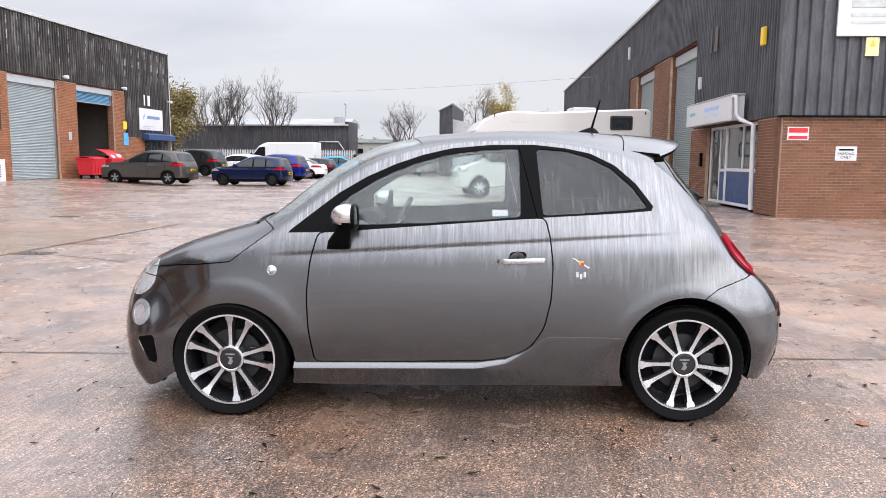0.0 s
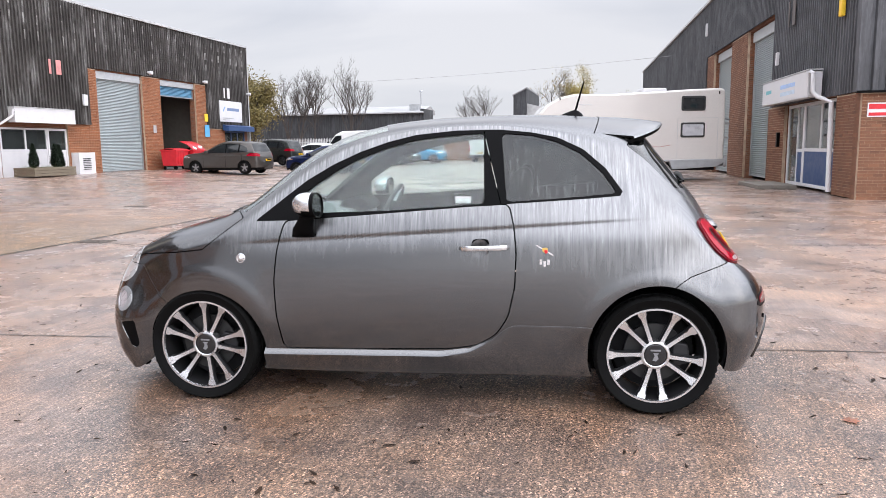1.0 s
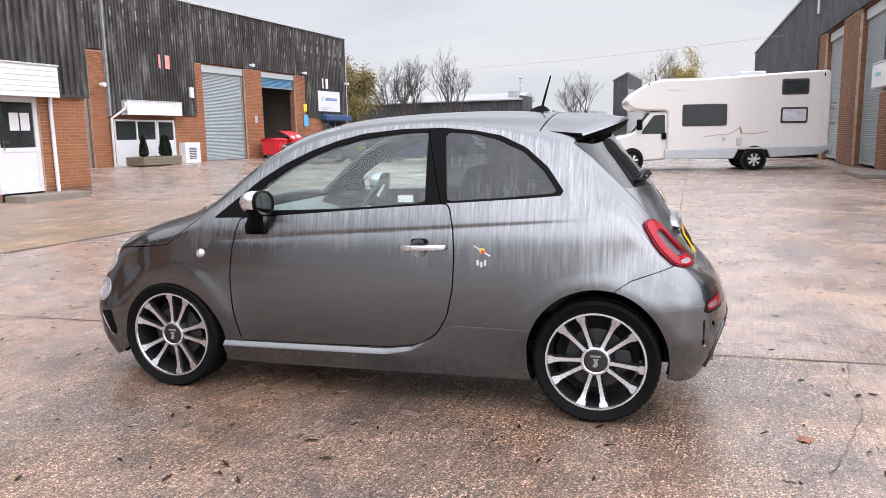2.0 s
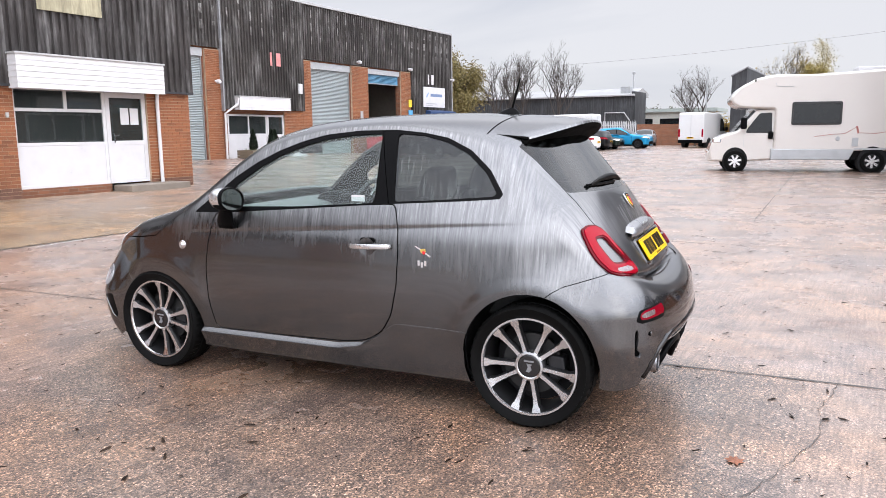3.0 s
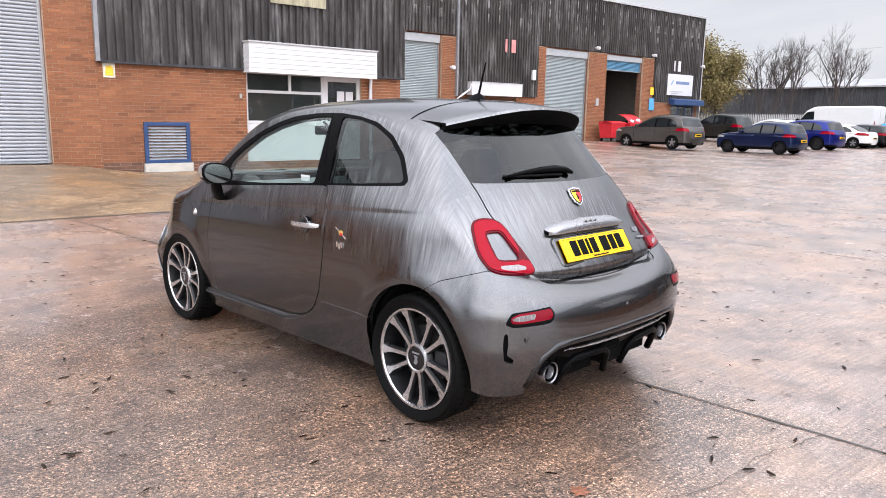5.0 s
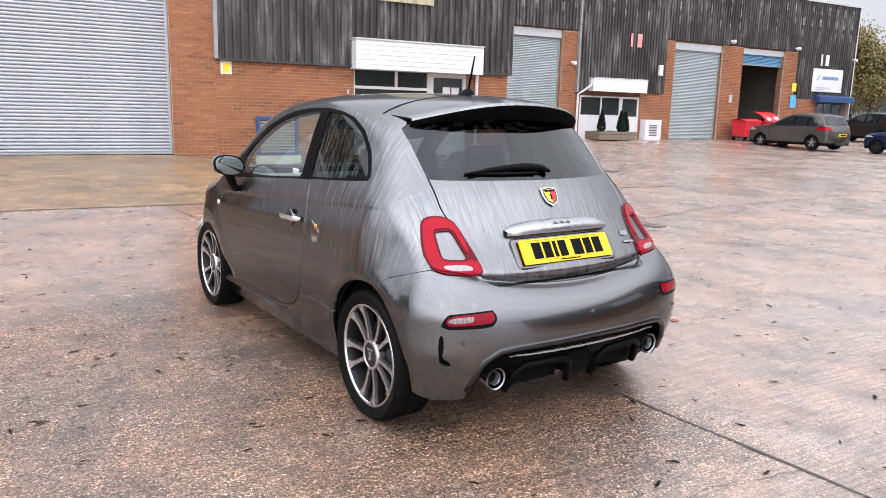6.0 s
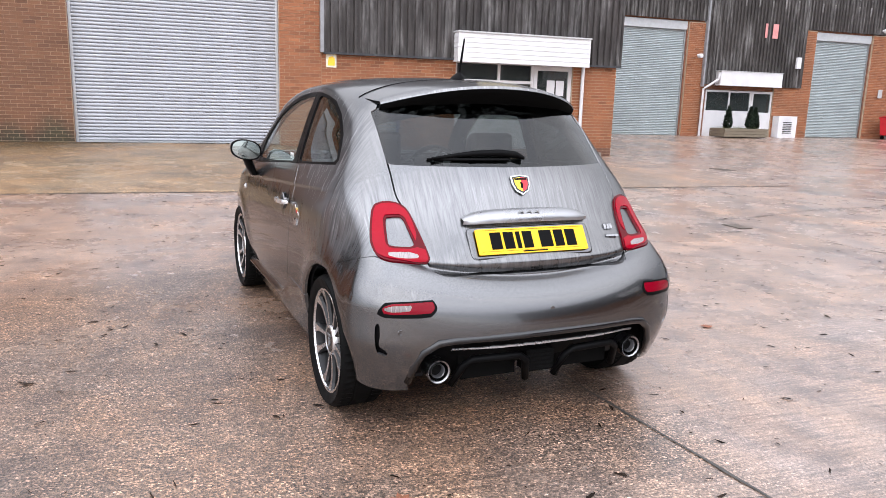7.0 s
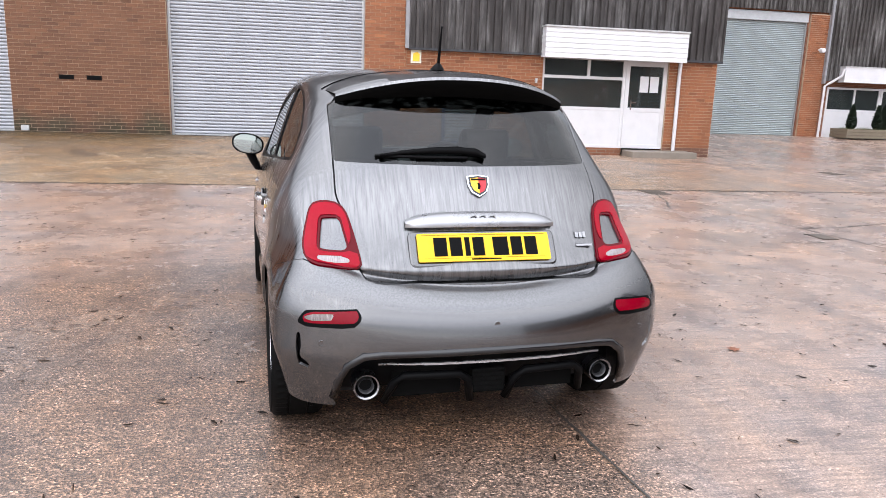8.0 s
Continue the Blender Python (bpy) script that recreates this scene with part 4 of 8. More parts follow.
    Geo().box(0.15, 0.59, -0.118, -0.112, 1.91, 1.98).make("band", RED, sgn)
    park = new("parking_sign")
    park.parent = face
    tagged(park, "white sign with black lettering")
    Geo().box(1.27, 1.77, -0.112, -0.104, 1.4, 1.74).make("plate", WHITE, park)
    Geo().box(1.35, 1.69, -0.118, -0.112, 1.64, 1.68).make("text_bar", BLACK, park)
    for word, z in (("PARKING", 1.53), ("ONLY", 1.445)):
        cu = bpy.data.curves.new("text", "FONT")
        cu.body, cu.size, cu.align_x, cu.extrude = word, 0.095, "CENTER", 0.001
        tx = new("lettering", cu)
        tx.data.materials.append(BLACK)
        tx.parent = park
        tx.matrix_basis = pose(1.52, -0.114, z, 90, 0, 0)
    warn = new("warning_sign")
    warn.parent = face
    tagged(warn, "pale yellow warning sign")
    Geo().box(1.75, 2.05, -0.2, -0.17, 3.85, 4.28).make("plate", plain("faded_yellow", (0.75, 0.68, 0.35), 0.5), warn)
    Geo().prism([(1.83, 4.08), (1.97, 4.08), (1.9, 4.22)], -0.21, -0.2, "y").make("pictogram", YELLOW, warn)
    Geo().box(0.4, 21.9, 0.4, 53, 7.4, 7.6).make("roof", CLAD_DARK, root)
    Geo().box(21.7, 22, 0.3, 53.5, 0, 8).make("side_wall", BRICK_FAR, root)
    Geo().box(0.4, 21.7, 53.2, 53.5, 0, 8).make("rear_wall", CLAD_DARK, root)
    return root


build_east_workshop()

# ---- car bodies: a skin lofted from a ring of ribs, then cut into panels ----
def catmull(rows, per):
    """Smooth rows of numbers, 'per' steps from each to the next. Gives the station of each step too."""
    a = np.array(rows, float)
    n, out, st = len(a), [], []
    for i in range(n - 1):
        p0, p1, p2, p3 = a[max(i - 1, 0)], a[i], a[i + 1], a[min(i + 2, n - 1)]
        for k in range(per):
            t = k / per
            out.append(0.5 * (2 * p1 + (p2 - p0) * t + (2 * p0 - 5 * p1 + 4 * p2 - p3) * t * t + (3 * p1 - p0 - 3 * p2 + p3) * t ** 3))
            st.append(i + t)
    out.append(a[-1])
    st.append(n - 1.0)
    return np.array(out), np.array(st)


class Skin:
    """Half of a car's skin (y below zero) as points, normals, stations and faces."""
    def __init__(self, tops, lows, width, spine_z, spine_reach, per=9, arc=20, flat=34):
        self.width = width
        P, N, S, V, F = [], [], [], [], []
        eps = 0.004

        def side(x, z):
            return np.stack([x, -width(x, z), z], -1)

        def side_normal(x, z):
            dx = (width(x + eps, z) - width(x - eps, z)) / (2 * eps)
            dz = (width(x, z + eps) - width(x, z - eps)) / (2 * eps)
            n = np.stack([-dx, -np.ones_like(dx), -dz], -1)
            return n / np.linalg.norm(n, axis=-1, keepdims=True)

        for which, rows in (("top", tops), ("low", lows)):
            r, st = catmull(rows, per)
            C, E = r[:, 0:2], r[:, 2:4]
            sx = np.clip(E[:, 0] * spine_reach, -1.05, 1.05)
            sz = np.full(len(r), spine_z)
            e3 = side(E[:, 0], E[:, 1])
            d2 = E - np.stack([sx, sz], -1)
            d2 /= np.linalg.norm(d2, axis=1, keepdims=True)
            ahead = side(E[:, 0] + eps * d2[:, 0], E[:, 1] + eps * d2[:, 1])
            T = (ahead - e3) / np.linalg.norm(ahead - e3, axis=1, keepdims=True)
            y0 = r[:, 4] if which == "low" else np.zeros(len(r))
            p0 = np.stack([C[:, 0], y0, C[:, 1]], -1)
            gap = np.linalg.norm(C - E, axis=1)[:, None]
            hy = (np.abs(e3[:, 1] - y0))[:, None] * (r[:, 4:5] if which == "top" else 0.5)
            p1 = p0 + np.array([0, -1.0, 0]) * hy
            p2 = e3 + T * gap * (r[:, 5:6] if which == "top" else 0.5)
            grid, nrm, vs = [], [], []
            for k in range(arc):
                t = k / arc
                b = (1 - t) ** 3 * p0 + 3 * (1 - t) ** 2 * t * p1 + 3 * (1 - t) * t * t * p2 + t ** 3 * e3
                grid.append(b)
                nrm.append(None)
                vs.append(t)
            for k in range(flat + 1):
                t = k / flat
                x, z = E[:, 0] + (sx - E[:, 0]) * t, E[:, 1] + (sz - E[:, 1]) * t
                grid.append(side(x, z))
                nrm.append(side_normal(x, z))
                vs.append(1 + t)
            G = np.array(grid)
            du = np.gradient(G, axis=1)
            dv = np.gradient(G, axis=0)
            fd = np.cross(du, dv)
            ln = np.linalg.norm(fd, axis=-1, keepdims=True)
            fd = fd / np.maximum(ln, 1e-9)
            ref = side_normal(E[:, 0], E[:, 1])
            if (fd[arc] * ref).sum() < 0:
                fd = -fd
            for k in range(len(nrm)):
                if nrm[k] is None:
                    nrm[k] = fd[k]
            if which == "top":
                nrm[0] = nrm[0] * np.array([1, 0, 1])
                nrm[0] /= np.maximum(np.linalg.norm(nrm[0], axis=1, keepdims=True), 1e-9)
            base, m = len(P), len(r)
            P += list(G.reshape(-1, 3))
            N += list(np.array(nrm).reshape(-1, 3))
            off = 0 if which == "top" else 100
            S += [s + off for _ in vs for s in st]
            V += [v for v in vs for _ in st]
            for k in range(len(vs) - 1):
                for i in range(m - 1):
                    F.append((base + k * m + i, base + k * m + i + 1, base + (k + 1) * m + i + 1, base + (k + 1) * m + i))
        self.P, self.N, self.S, self.V, self.F = np.array(P), np.array(N), np.array(S), np.array(V), F

    def cut(self, faces, f):
        """Splits faces along the line where f is zero: (inside where f < 0, outside)."""
        f = list(f)
        P, N, S, V = [], [], [], []
        n0, made, ins, outs = len(self.P), {}, [], []

        def cross(a, b):
            key = (a, b) if a < b else (b, a)
            if key not in made:
                t = f[key[0]] / (f[key[0]] - f[key[1]])
                made[key] = n0 + len(P)
                P.append(self.P[key[0]] * (1 - t) + self.P[key[1]] * t)
                nn = self.N[key[0]] * (1 - t) + self.N[key[1]] * t
                N.append(nn / max(1e-9, np.linalg.norm(nn)))
                S.append(self.S[key[0]] * (1 - t) + self.S[key[1]] * t)
                V.append(self.V[key[0]] * (1 - t) + self.V[key[1]] * t)
            return made[key]

        for face in faces:
            neg = [f[i] < 0 for i in face]
            if all(neg):
                ins.append(face)
            elif not any(neg):
                outs.append(face)
            else:
                a, b = [], []
                for k, i in enumerate(face):
                    j = face[(k + 1) % len(face)]
                    (a if neg[k] else b).append(i)
                    if neg[k] != neg[(k + 1) % len(face)]:
                        c = cross(i, j)
                        a.append(c)
                        b.append(c)
                if len(a) > 2:
                    ins.append(tuple(a))
                if len(b) > 2:
                    outs.append(tuple(b))
        if P:
            self.P, self.N = np.vstack([self.P, P]), np.vstack([self.N, N])
            self.S, self.V = np.concatenate([self.S, S]), np.concatenate([self.V, V])
        return ins, outs

    def inside(self, poly, ax=(0, 2)):
        """Signed distance to an outline in a projection, below zero inside."""
        q = self.P[:, list(ax)]
        return outline_distance(q, np.array(poly, float))


def outline_distance(q, p):
    best, ins = np.full(len(q), 1e9), np.zeros(len(q), bool)
    n = len(p)
    for i in range(n):
        a, b = p[i], p[(i + 1) % n]
        ab = b - a
        t = np.clip(((q - a) @ ab) / (ab @ ab), 0, 1)
        best = np.minimum(best, np.linalg.norm(q - a - t[:, None] * ab, axis=1))
        cond = (a[1] > q[:, 1]) != (b[1] > q[:, 1])
        xx = a[0] + (q[:, 1] - a[1]) / (b[1] - a[1] if b[1] != a[1] else 1e-9) * (b[0] - a[0])
        ins ^= cond & (q[:, 0] < xx)
    return np.where(ins, -best, best)


def curve_closed(poly, per=6):
    """Rounds a closed outline."""
    a = np.array(poly, float)
    n, out = len(a), []
    for i in range(n):
        p0, p1, p2, p3 = a[i - 1], a[i], a[(i + 1) % n], a[(i + 2) % n]
        for k in range(per):
            t = k / per
            out.append(0.5 * (2 * p1 + (p2 - p0) * t + (2 * p0 - 5 * p1 + 4 * p2 - p3) * t * t + (3 * p1 - p0 - 3 * p2 + p3) * t ** 3))
    return np.array(out)


def corner_round(poly, r=0.02, k=4):
    """Rounds only the corners of an outline."""
    a, out = np.array(poly, float), []
    n = len(a)
    for i in range(n):
        p, u, v = a[i], a[i - 1] - a[i], a[(i + 1) % n] - a[i]
        lu, lv = np.linalg.norm(u), np.linalg.norm(v)
        d = min(r, lu * 0.45, lv * 0.45)
        s, e = p + u / lu * d, p + v / lv * d
        for j in range(k + 1):
            t = j / k
            out.append((1 - t) ** 2 * s + 2 * (1 - t) * t * p + t * t * e)
    return np.array(out)


def panel(skin, faces, name, material, parent, sides="both", lift=0.0, edge=0.012, label="", merge=True):
    """A panel of the skin with its edges turned in; sides: 'both' as one mesh, 'left', 'right' or 'pair'."""
    if sides == "pair":
        return [panel(skin, faces, name, material, parent, s, lift, edge, label) for s in ("left", "right")]
    used = sorted({i for f in faces for i in f})
    pos = {i: k for k, i in enumerate(used)}
    P, N = skin.P[used] + skin.N[used] * lift, skin.N[used]
    F = []
    for f in faces:
        f = [pos[i] for i in f]
        a, b, c = P[f[0]], P[f[1]], P[f[2]]
        n = np.cross(b - a, c - a)
        if len(f) > 3:
            n = n + np.cross(c - a, P[f[3]] - a)
        F.append(tuple(f if n @ (N[f[0]] + N[f[2]]) > 0 else f[::-1]))
    verts, norms, polys = [], [], []
    for flip in ((1, -1) if sides == "both" else ((1,) if sides == "left" else (-1,))):
        base = len(verts)
        w = np.array([1, flip, 1.0])
        verts += [tuple(p) for p in P * w]
        norms += [tuple(p) for p in N * w]
        fl = [tuple(base + i for i in (f if flip == 1 else f[::-1])) for f in F]
        polys += fl
        if edge:
            count = {}
            for f in fl:
                for k in range(len(f)):
                    a, b = f[k], f[(k + 1) % len(f)]
                    count.setdefault((min(a, b), max(a, b)), []).append((a, b))
            rim, down, push = {}, {}, {}
            for e, ab in count.items():
                if len(ab) == 1:
                    a, b = ab[0]
                    if abs(verts[a][1]) < 1e-5 and abs(verts[b][1]) < 1e-5:
                        continue
                    away = (Vector(verts[b]) - Vector(verts[a])).cross(Vector(norms[a]))
                    for i in (a, b):
                        push[i] = push.get(i, Vector()) + away
                        if i not in rim:
                            rim[i] = len(verts)
                            down[i] = rim[i] + 1
                            verts += [verts[i], tuple(Vector(verts[i]) - edge * Vector(norms[i]))]
                            norms += [norms[i], norms[i]]
                    polys.append((rim[b], rim[a], down[a], down[b]))
            for i, v in push.items():
                v = tuple((v.normalized() + 0.35 * Vector(norms[i])).normalized()) if v.length > 1e-9 else norms[i]
                norms[rim[i]] = norms[down[i]] = v
    me = bpy.data.meshes.new(name)
    me.from_pydata(verts, [], polys)
    me.materials.append(material)
    me.validate()
    me.shade_smooth()
    if len(me.vertices) == len(norms):
        me.normals_split_custom_set_from_vertices(norms)
    ob = new(name, me)
    ob.parent = parent
    return tagged(ob, label)


def main_piece(faces):
    """The largest connected sheet of faces, and the rest."""
    up = {}

    def root(i):
        while up.setdefault(i, i) != i:
            up[i] = up[up[i]]
            i = up[i]
        return i
    for f in faces:
        for i in f[1:]:
            up[root(i)] = root(f[0])
    count = {}
    for f in faces:
        count[root(f[0])] = count.get(root(f[0]), 0) + 1
    best = max(count, key=count.get)
    return [f for f in faces if root(f[0]) == best], [f for f in faces if root(f[0]) != best]


def interp(xs, ys):
    """A smooth curve through points, for arrays."""
    xs, ys = np.array(xs, float), np.array(ys, float)
    m = np.gradient(ys, xs)

    def f(x):
        x = np.clip(x, xs[0], xs[-1])
        i = np.clip(np.searchsorted(xs, x) - 1, 0, len(xs) - 2)
        h = xs[i + 1] - xs[i]
        t = (x - xs[i]) / h
        return ((2 * t ** 3 - 3 * t ** 2 + 1) * ys[i] + (t ** 3 - 2 * t ** 2 + t) * h * m[i] + (-2 * t ** 3 + 3 * t ** 2) * ys[i + 1] + (t ** 3 - t ** 2) * h * m[i + 1])
    return f


def step(x, a, b):
    t = np.clip((x - a) / (b - a), 0, 1)
    return t * t * (3 - 2 * t)


# ---- the grey hatchback ----
PAINT = paint_material("grey_metallic_paint", (0.094, 0.0935, 0.0955), 1.0, 0.245, streak=1.0)
GLASS = glass_material("car_glass", (0.80, 0.90, 0.87), 0.0, sky_veil=0.04)
GLASS_WET = glass_material("wet_car_glass", (0.09, 0.11, 0.105), 0.0, dirt=0.07, mirror=0.045)
GLASS_REAR = glass_material("tinted_rear_glass", (0.10, 0.11, 0.11), 0.0, dirt=0.02, mirror=0.042)
GLOSS_BLACK = plain("gloss_black", (0.004, 0.004, 0.005), 0.10, spec=0.6, var=0.1, bump=0.0)
CABIN = plain("cabin_black", (0.014, 0.014, 0.015), 0.7, spec=0.15, var=0.2, scale=20)
LEATHER = plain("seat_leather", (0.085, 0.088, 0.09), 0.5, var=0.2, scale=20)
ALLOY = plain("machined_alloy", (0.60, 0.60, 0.61), 0.24, 1.0, var=0.05, bump=0.02)
ALLOY_DARK = plain("dark_alloy", (0.013, 0.013, 0.014), 0.45, 0.2, var=0.1)
SATIN = plain("satin_silver", (0.62, 0.62, 0.63), 0.25, 0.9, var=0.05, bump=0.0)
LAMP_RED = plain("lamp_red", (0.26, 0.0, 0.010), 0.12, var=0.10, bump=0.0)
LAMP_RED.node_tree.nodes["Principled BSDF"].inputs["Specular IOR Level"].default_value = 0.15
LAMP_WHITE = plain("lamp_clear", (0.72, 0.72, 0.73), 0.12, 0.85, var=0.06, bump=0.0, coat=1.0)
LAMP_CLEAR = plain("lamp_ribbed", (0.15, 0.12, 0.12), 0.22, 0.2, var=0.45, scale=60, stretch=(1, 6, 0.3), bump=0.3, coat=0.6)
LAMP_DARK = plain("lamp_dark_red", (0.17, 0.0, 0.008), 0.14, var=0.15, bump=0.0, spec=0.15)
LAMP_DEEP = plain("lamp_deep_red", (0.085, 0.0, 0.004), 0.12, var=0.1, bump=0.0, spec=0.15)
LAMP_PALE = plain("lamp_pale", (0.30, 0.27, 0.275), 0.3, 0.1, var=0.25, scale=50, stretch=(1, 5, 0.5), bump=0.2)
PLATE = plain("plate_yellow", (0.80, 0.46, 0.0), 0.35, var=0.03, bump=0.0)

side_profile = interp([0.10, 0.2, 0.3, 0.45, 0.6, 0.75, 0.87, 0.95, 1.05, 1.2, 1.37, 1.5],
                      [0.735, 0.765, 0.787, 0.808, 0.8135, 0.804, 0.787, 0.769, 0.739, 0.690, 0.622, 0.55])


def hatch_width(x, z):
    w = side_profile(z)
    up = step(z, 0.85, 1.25)
    w = w - up * (0.085 * step(x, 0.35, 1.35) + 0.03 * step(-x, 0.3, 0.9))
    w = w - (1 - up) * (0.02 * step(np.abs(x), 0.9, 1.6) + 0.11 * step(x, 1.05, 1.55) * step(z, 0.55, 0.85) + 0.11 * step(-x, 1.25, 1.65) * step(z, 0.38, 0.68))
    for cx in (-1.15, 1.15):
        r = np.hypot(x - cx, z - 0.3)
        w = w + (0.008 * np.exp(-((r - 0.36) / 0.085) ** 2) + 0.004 * (1 - step(r, 0.365, 0.43))) * step(z, 0.3, 0.45)
    zc = 0.886 + 0.0625 * x
    on = step(x, -1.0, -0.75) * (1 - step(x, 0.75, 1.28))
    rise = np.clip((z - zc + 0.10) / 0.10, 0, 1) ** 2
    w = w - on * 0.0065 * rise * (1 - step(z, zc - 0.003, zc + 0.017))
    return w


#         centre x, z   edge x, z    reach across, reach round
HATCH_TOP = [(-1.84, 0.165, -1.545, 0.155, 0.62, 0.6), (-1.882, 0.26, -1.578, 0.27, 0.62, 0.6), (-1.89, 0.44, -1.57, 0.45, 0.62, 0.6), (-1.885, 0.56, -1.56, 0.56, 0.62, 0.6),
             (-1.84, 0.66, -1.53, 0.65, 0.62, 0.6), (-1.76, 0.74, -1.47, 0.715, 0.62, 0.6), (-1.62, 0.815, -1.36, 0.755, 0.62, 0.6), (-1.45, 0.875, -1.2, 0.80, 0.62, 0.6),
             (-1.27, 0.925, -1.05, 0.845, 0.62, 0.6), (-1.15, 0.955, -0.94, 0.905, 0.62, 0.6), (-1.03, 1.03, -0.85, 0.98, 0.62, 0.55), (-0.88, 1.15, -0.71, 1.095, 0.64, 0.55),
             (-0.73, 1.26, -0.565, 1.20, 0.66, 0.55), (-0.53, 1.37, -0.39, 1.295, 0.68, 0.55), (-0.30, 1.435, -0.2, 1.36, 0.7, 0.55), (0, 1.472, 0.02, 1.402, 0.72, 0.55),
             (0.4, 1.487, 0.39, 1.412, 0.72, 0.55), (0.75, 1.480, 0.71, 1.355, 0.72, 0.55), (1.02, 1.452, 0.92, 1.245, 0.69, 0.55), (1.13, 1.39, 1.01, 1.155, 0.67, 0.55),
             (1.225, 1.275, 1.08, 1.075, 0.65, 0.55), (1.328, 1.15, 1.15, 1.0, 0.64, 0.55), (1.415, 1.035, 1.22, 0.935, 0.65, 0.55), (1.51, 0.87, 1.305, 0.850, 0.67, 0.58),
             (1.594, 0.745, 1.378, 0.785, 0.69, 0.6), (1.627, 0.686, 1.405, 0.757, 0.70, 0.6), (1.629, 0.655, 1.425, 0.735, 0.70, 0.6), (1.676, 0.634, 1.445, 0.705, 0.70, 0.6), (1.724, 0.594, 1.470, 0.645, 0.70, 0.6),
             (1.757, 0.530, 1.486, 0.56, 0.70, 0.6), (1.768, 0.45, 1.486, 0.455, 0.68, 0.58), (1.750, 0.33, 1.475, 0.335, 0.67, 0.58), (1.71, 0.245, 1.45, 0.245, 0.66, 0.58)]
HATCH_LOW = [(1.3, 0.185, 1.3, 0.20, -0.6), (1.1, 0.17, 1.1, 0.18, -0.6), (0.6, 0.16, 0.6, 0.175, -0.6), (0.0, 0.15, 0.0, 0.165, -0.6), (-0.6, 0.145, -0.6, 0.16, -0.6), (-1.1, 0.15, -1.1, 0.17, -0.6), (-1.3, 0.16, -1.3, 0.18, -0.6)]

SIDE_FRAME = [(-0.865, 0.944), (-0.716, 1.062), (-0.607, 1.146), (-0.467, 1.228), (-0.325, 1.292), (-0.182, 1.341), (-0.038, 1.375), (0.165, 1.394), (0.382, 1.396), (0.54, 1.38), (0.67, 1.354),
              (0.797, 1.294), (0.905, 1.200), (0.985, 1.090), (0.972, 1.068), (0.812, 1.055), (0.436, 1.032), (0.25, 1.022), (-0.314, 0.978), (-0.705, 0.948)]
DOOR_GLASS = [(-0.615, 0.984), (-0.605, 1.094), (-0.549, 1.133), (-0.437, 1.203), (-0.324, 1.260), (-0.182, 1.313), (-0.037, 1.349), (0.136, 1.371), (0.304, 1.379), (0.314, 1.033), (-0.145, 1.000)]
REAR_SIDE_GLASS = [(0.392, 1.379), (0.54, 1.367), (0.66, 1.336), (0.78, 1.278), (0.885, 1.186), (0.953, 1.092), (0.938, 1.079), (0.672, 1.057), (0.424, 1.041)]
DOOR = [(-0.705, 0.948), (-0.743, 0.812), (-0.761, 0.641), (-0.755, 0.467), (-0.728, 0.284), (-0.311, 0.290), (0.148, 0.305), (0.28, 0.327), (0.375, 0.385), (0.435, 0.480), (0.468, 0.63), (0.474, 0.8), (0.461, 0.925), (0.436, 1.032), (0.25, 1.022), (-0.314, 0.978)]
TAILGATE = [(-0.1, 1.47), (-0.45, 1.43), (-0.54, 1.30), (-0.550, 1.085), (-0.553, 0.985), (-0.548, 0.955), (-0.523, 0.905), (-0.505, 0.837), (-0.487, 0.724), (-0.481, 0.704), (-0.466, 0.686), (-0.43, 0.677), (-0.39, 0.673), (0.3, 0.665), (0.3, 1.47)]
TAIL_LAMP = [(-0.600, 0.949), (-0.560, 0.946), (-0.533, 0.936), (-0.514, 0.908), (-0.496, 0.837), (-0.474, 0.724), (-0.525, 0.718), (-0.650, 0.731), (-0.677, 0.746), (-0.684, 0.785), (-0.671, 0.845), (-0.655, 0.905), (-0.640, 0.935)]


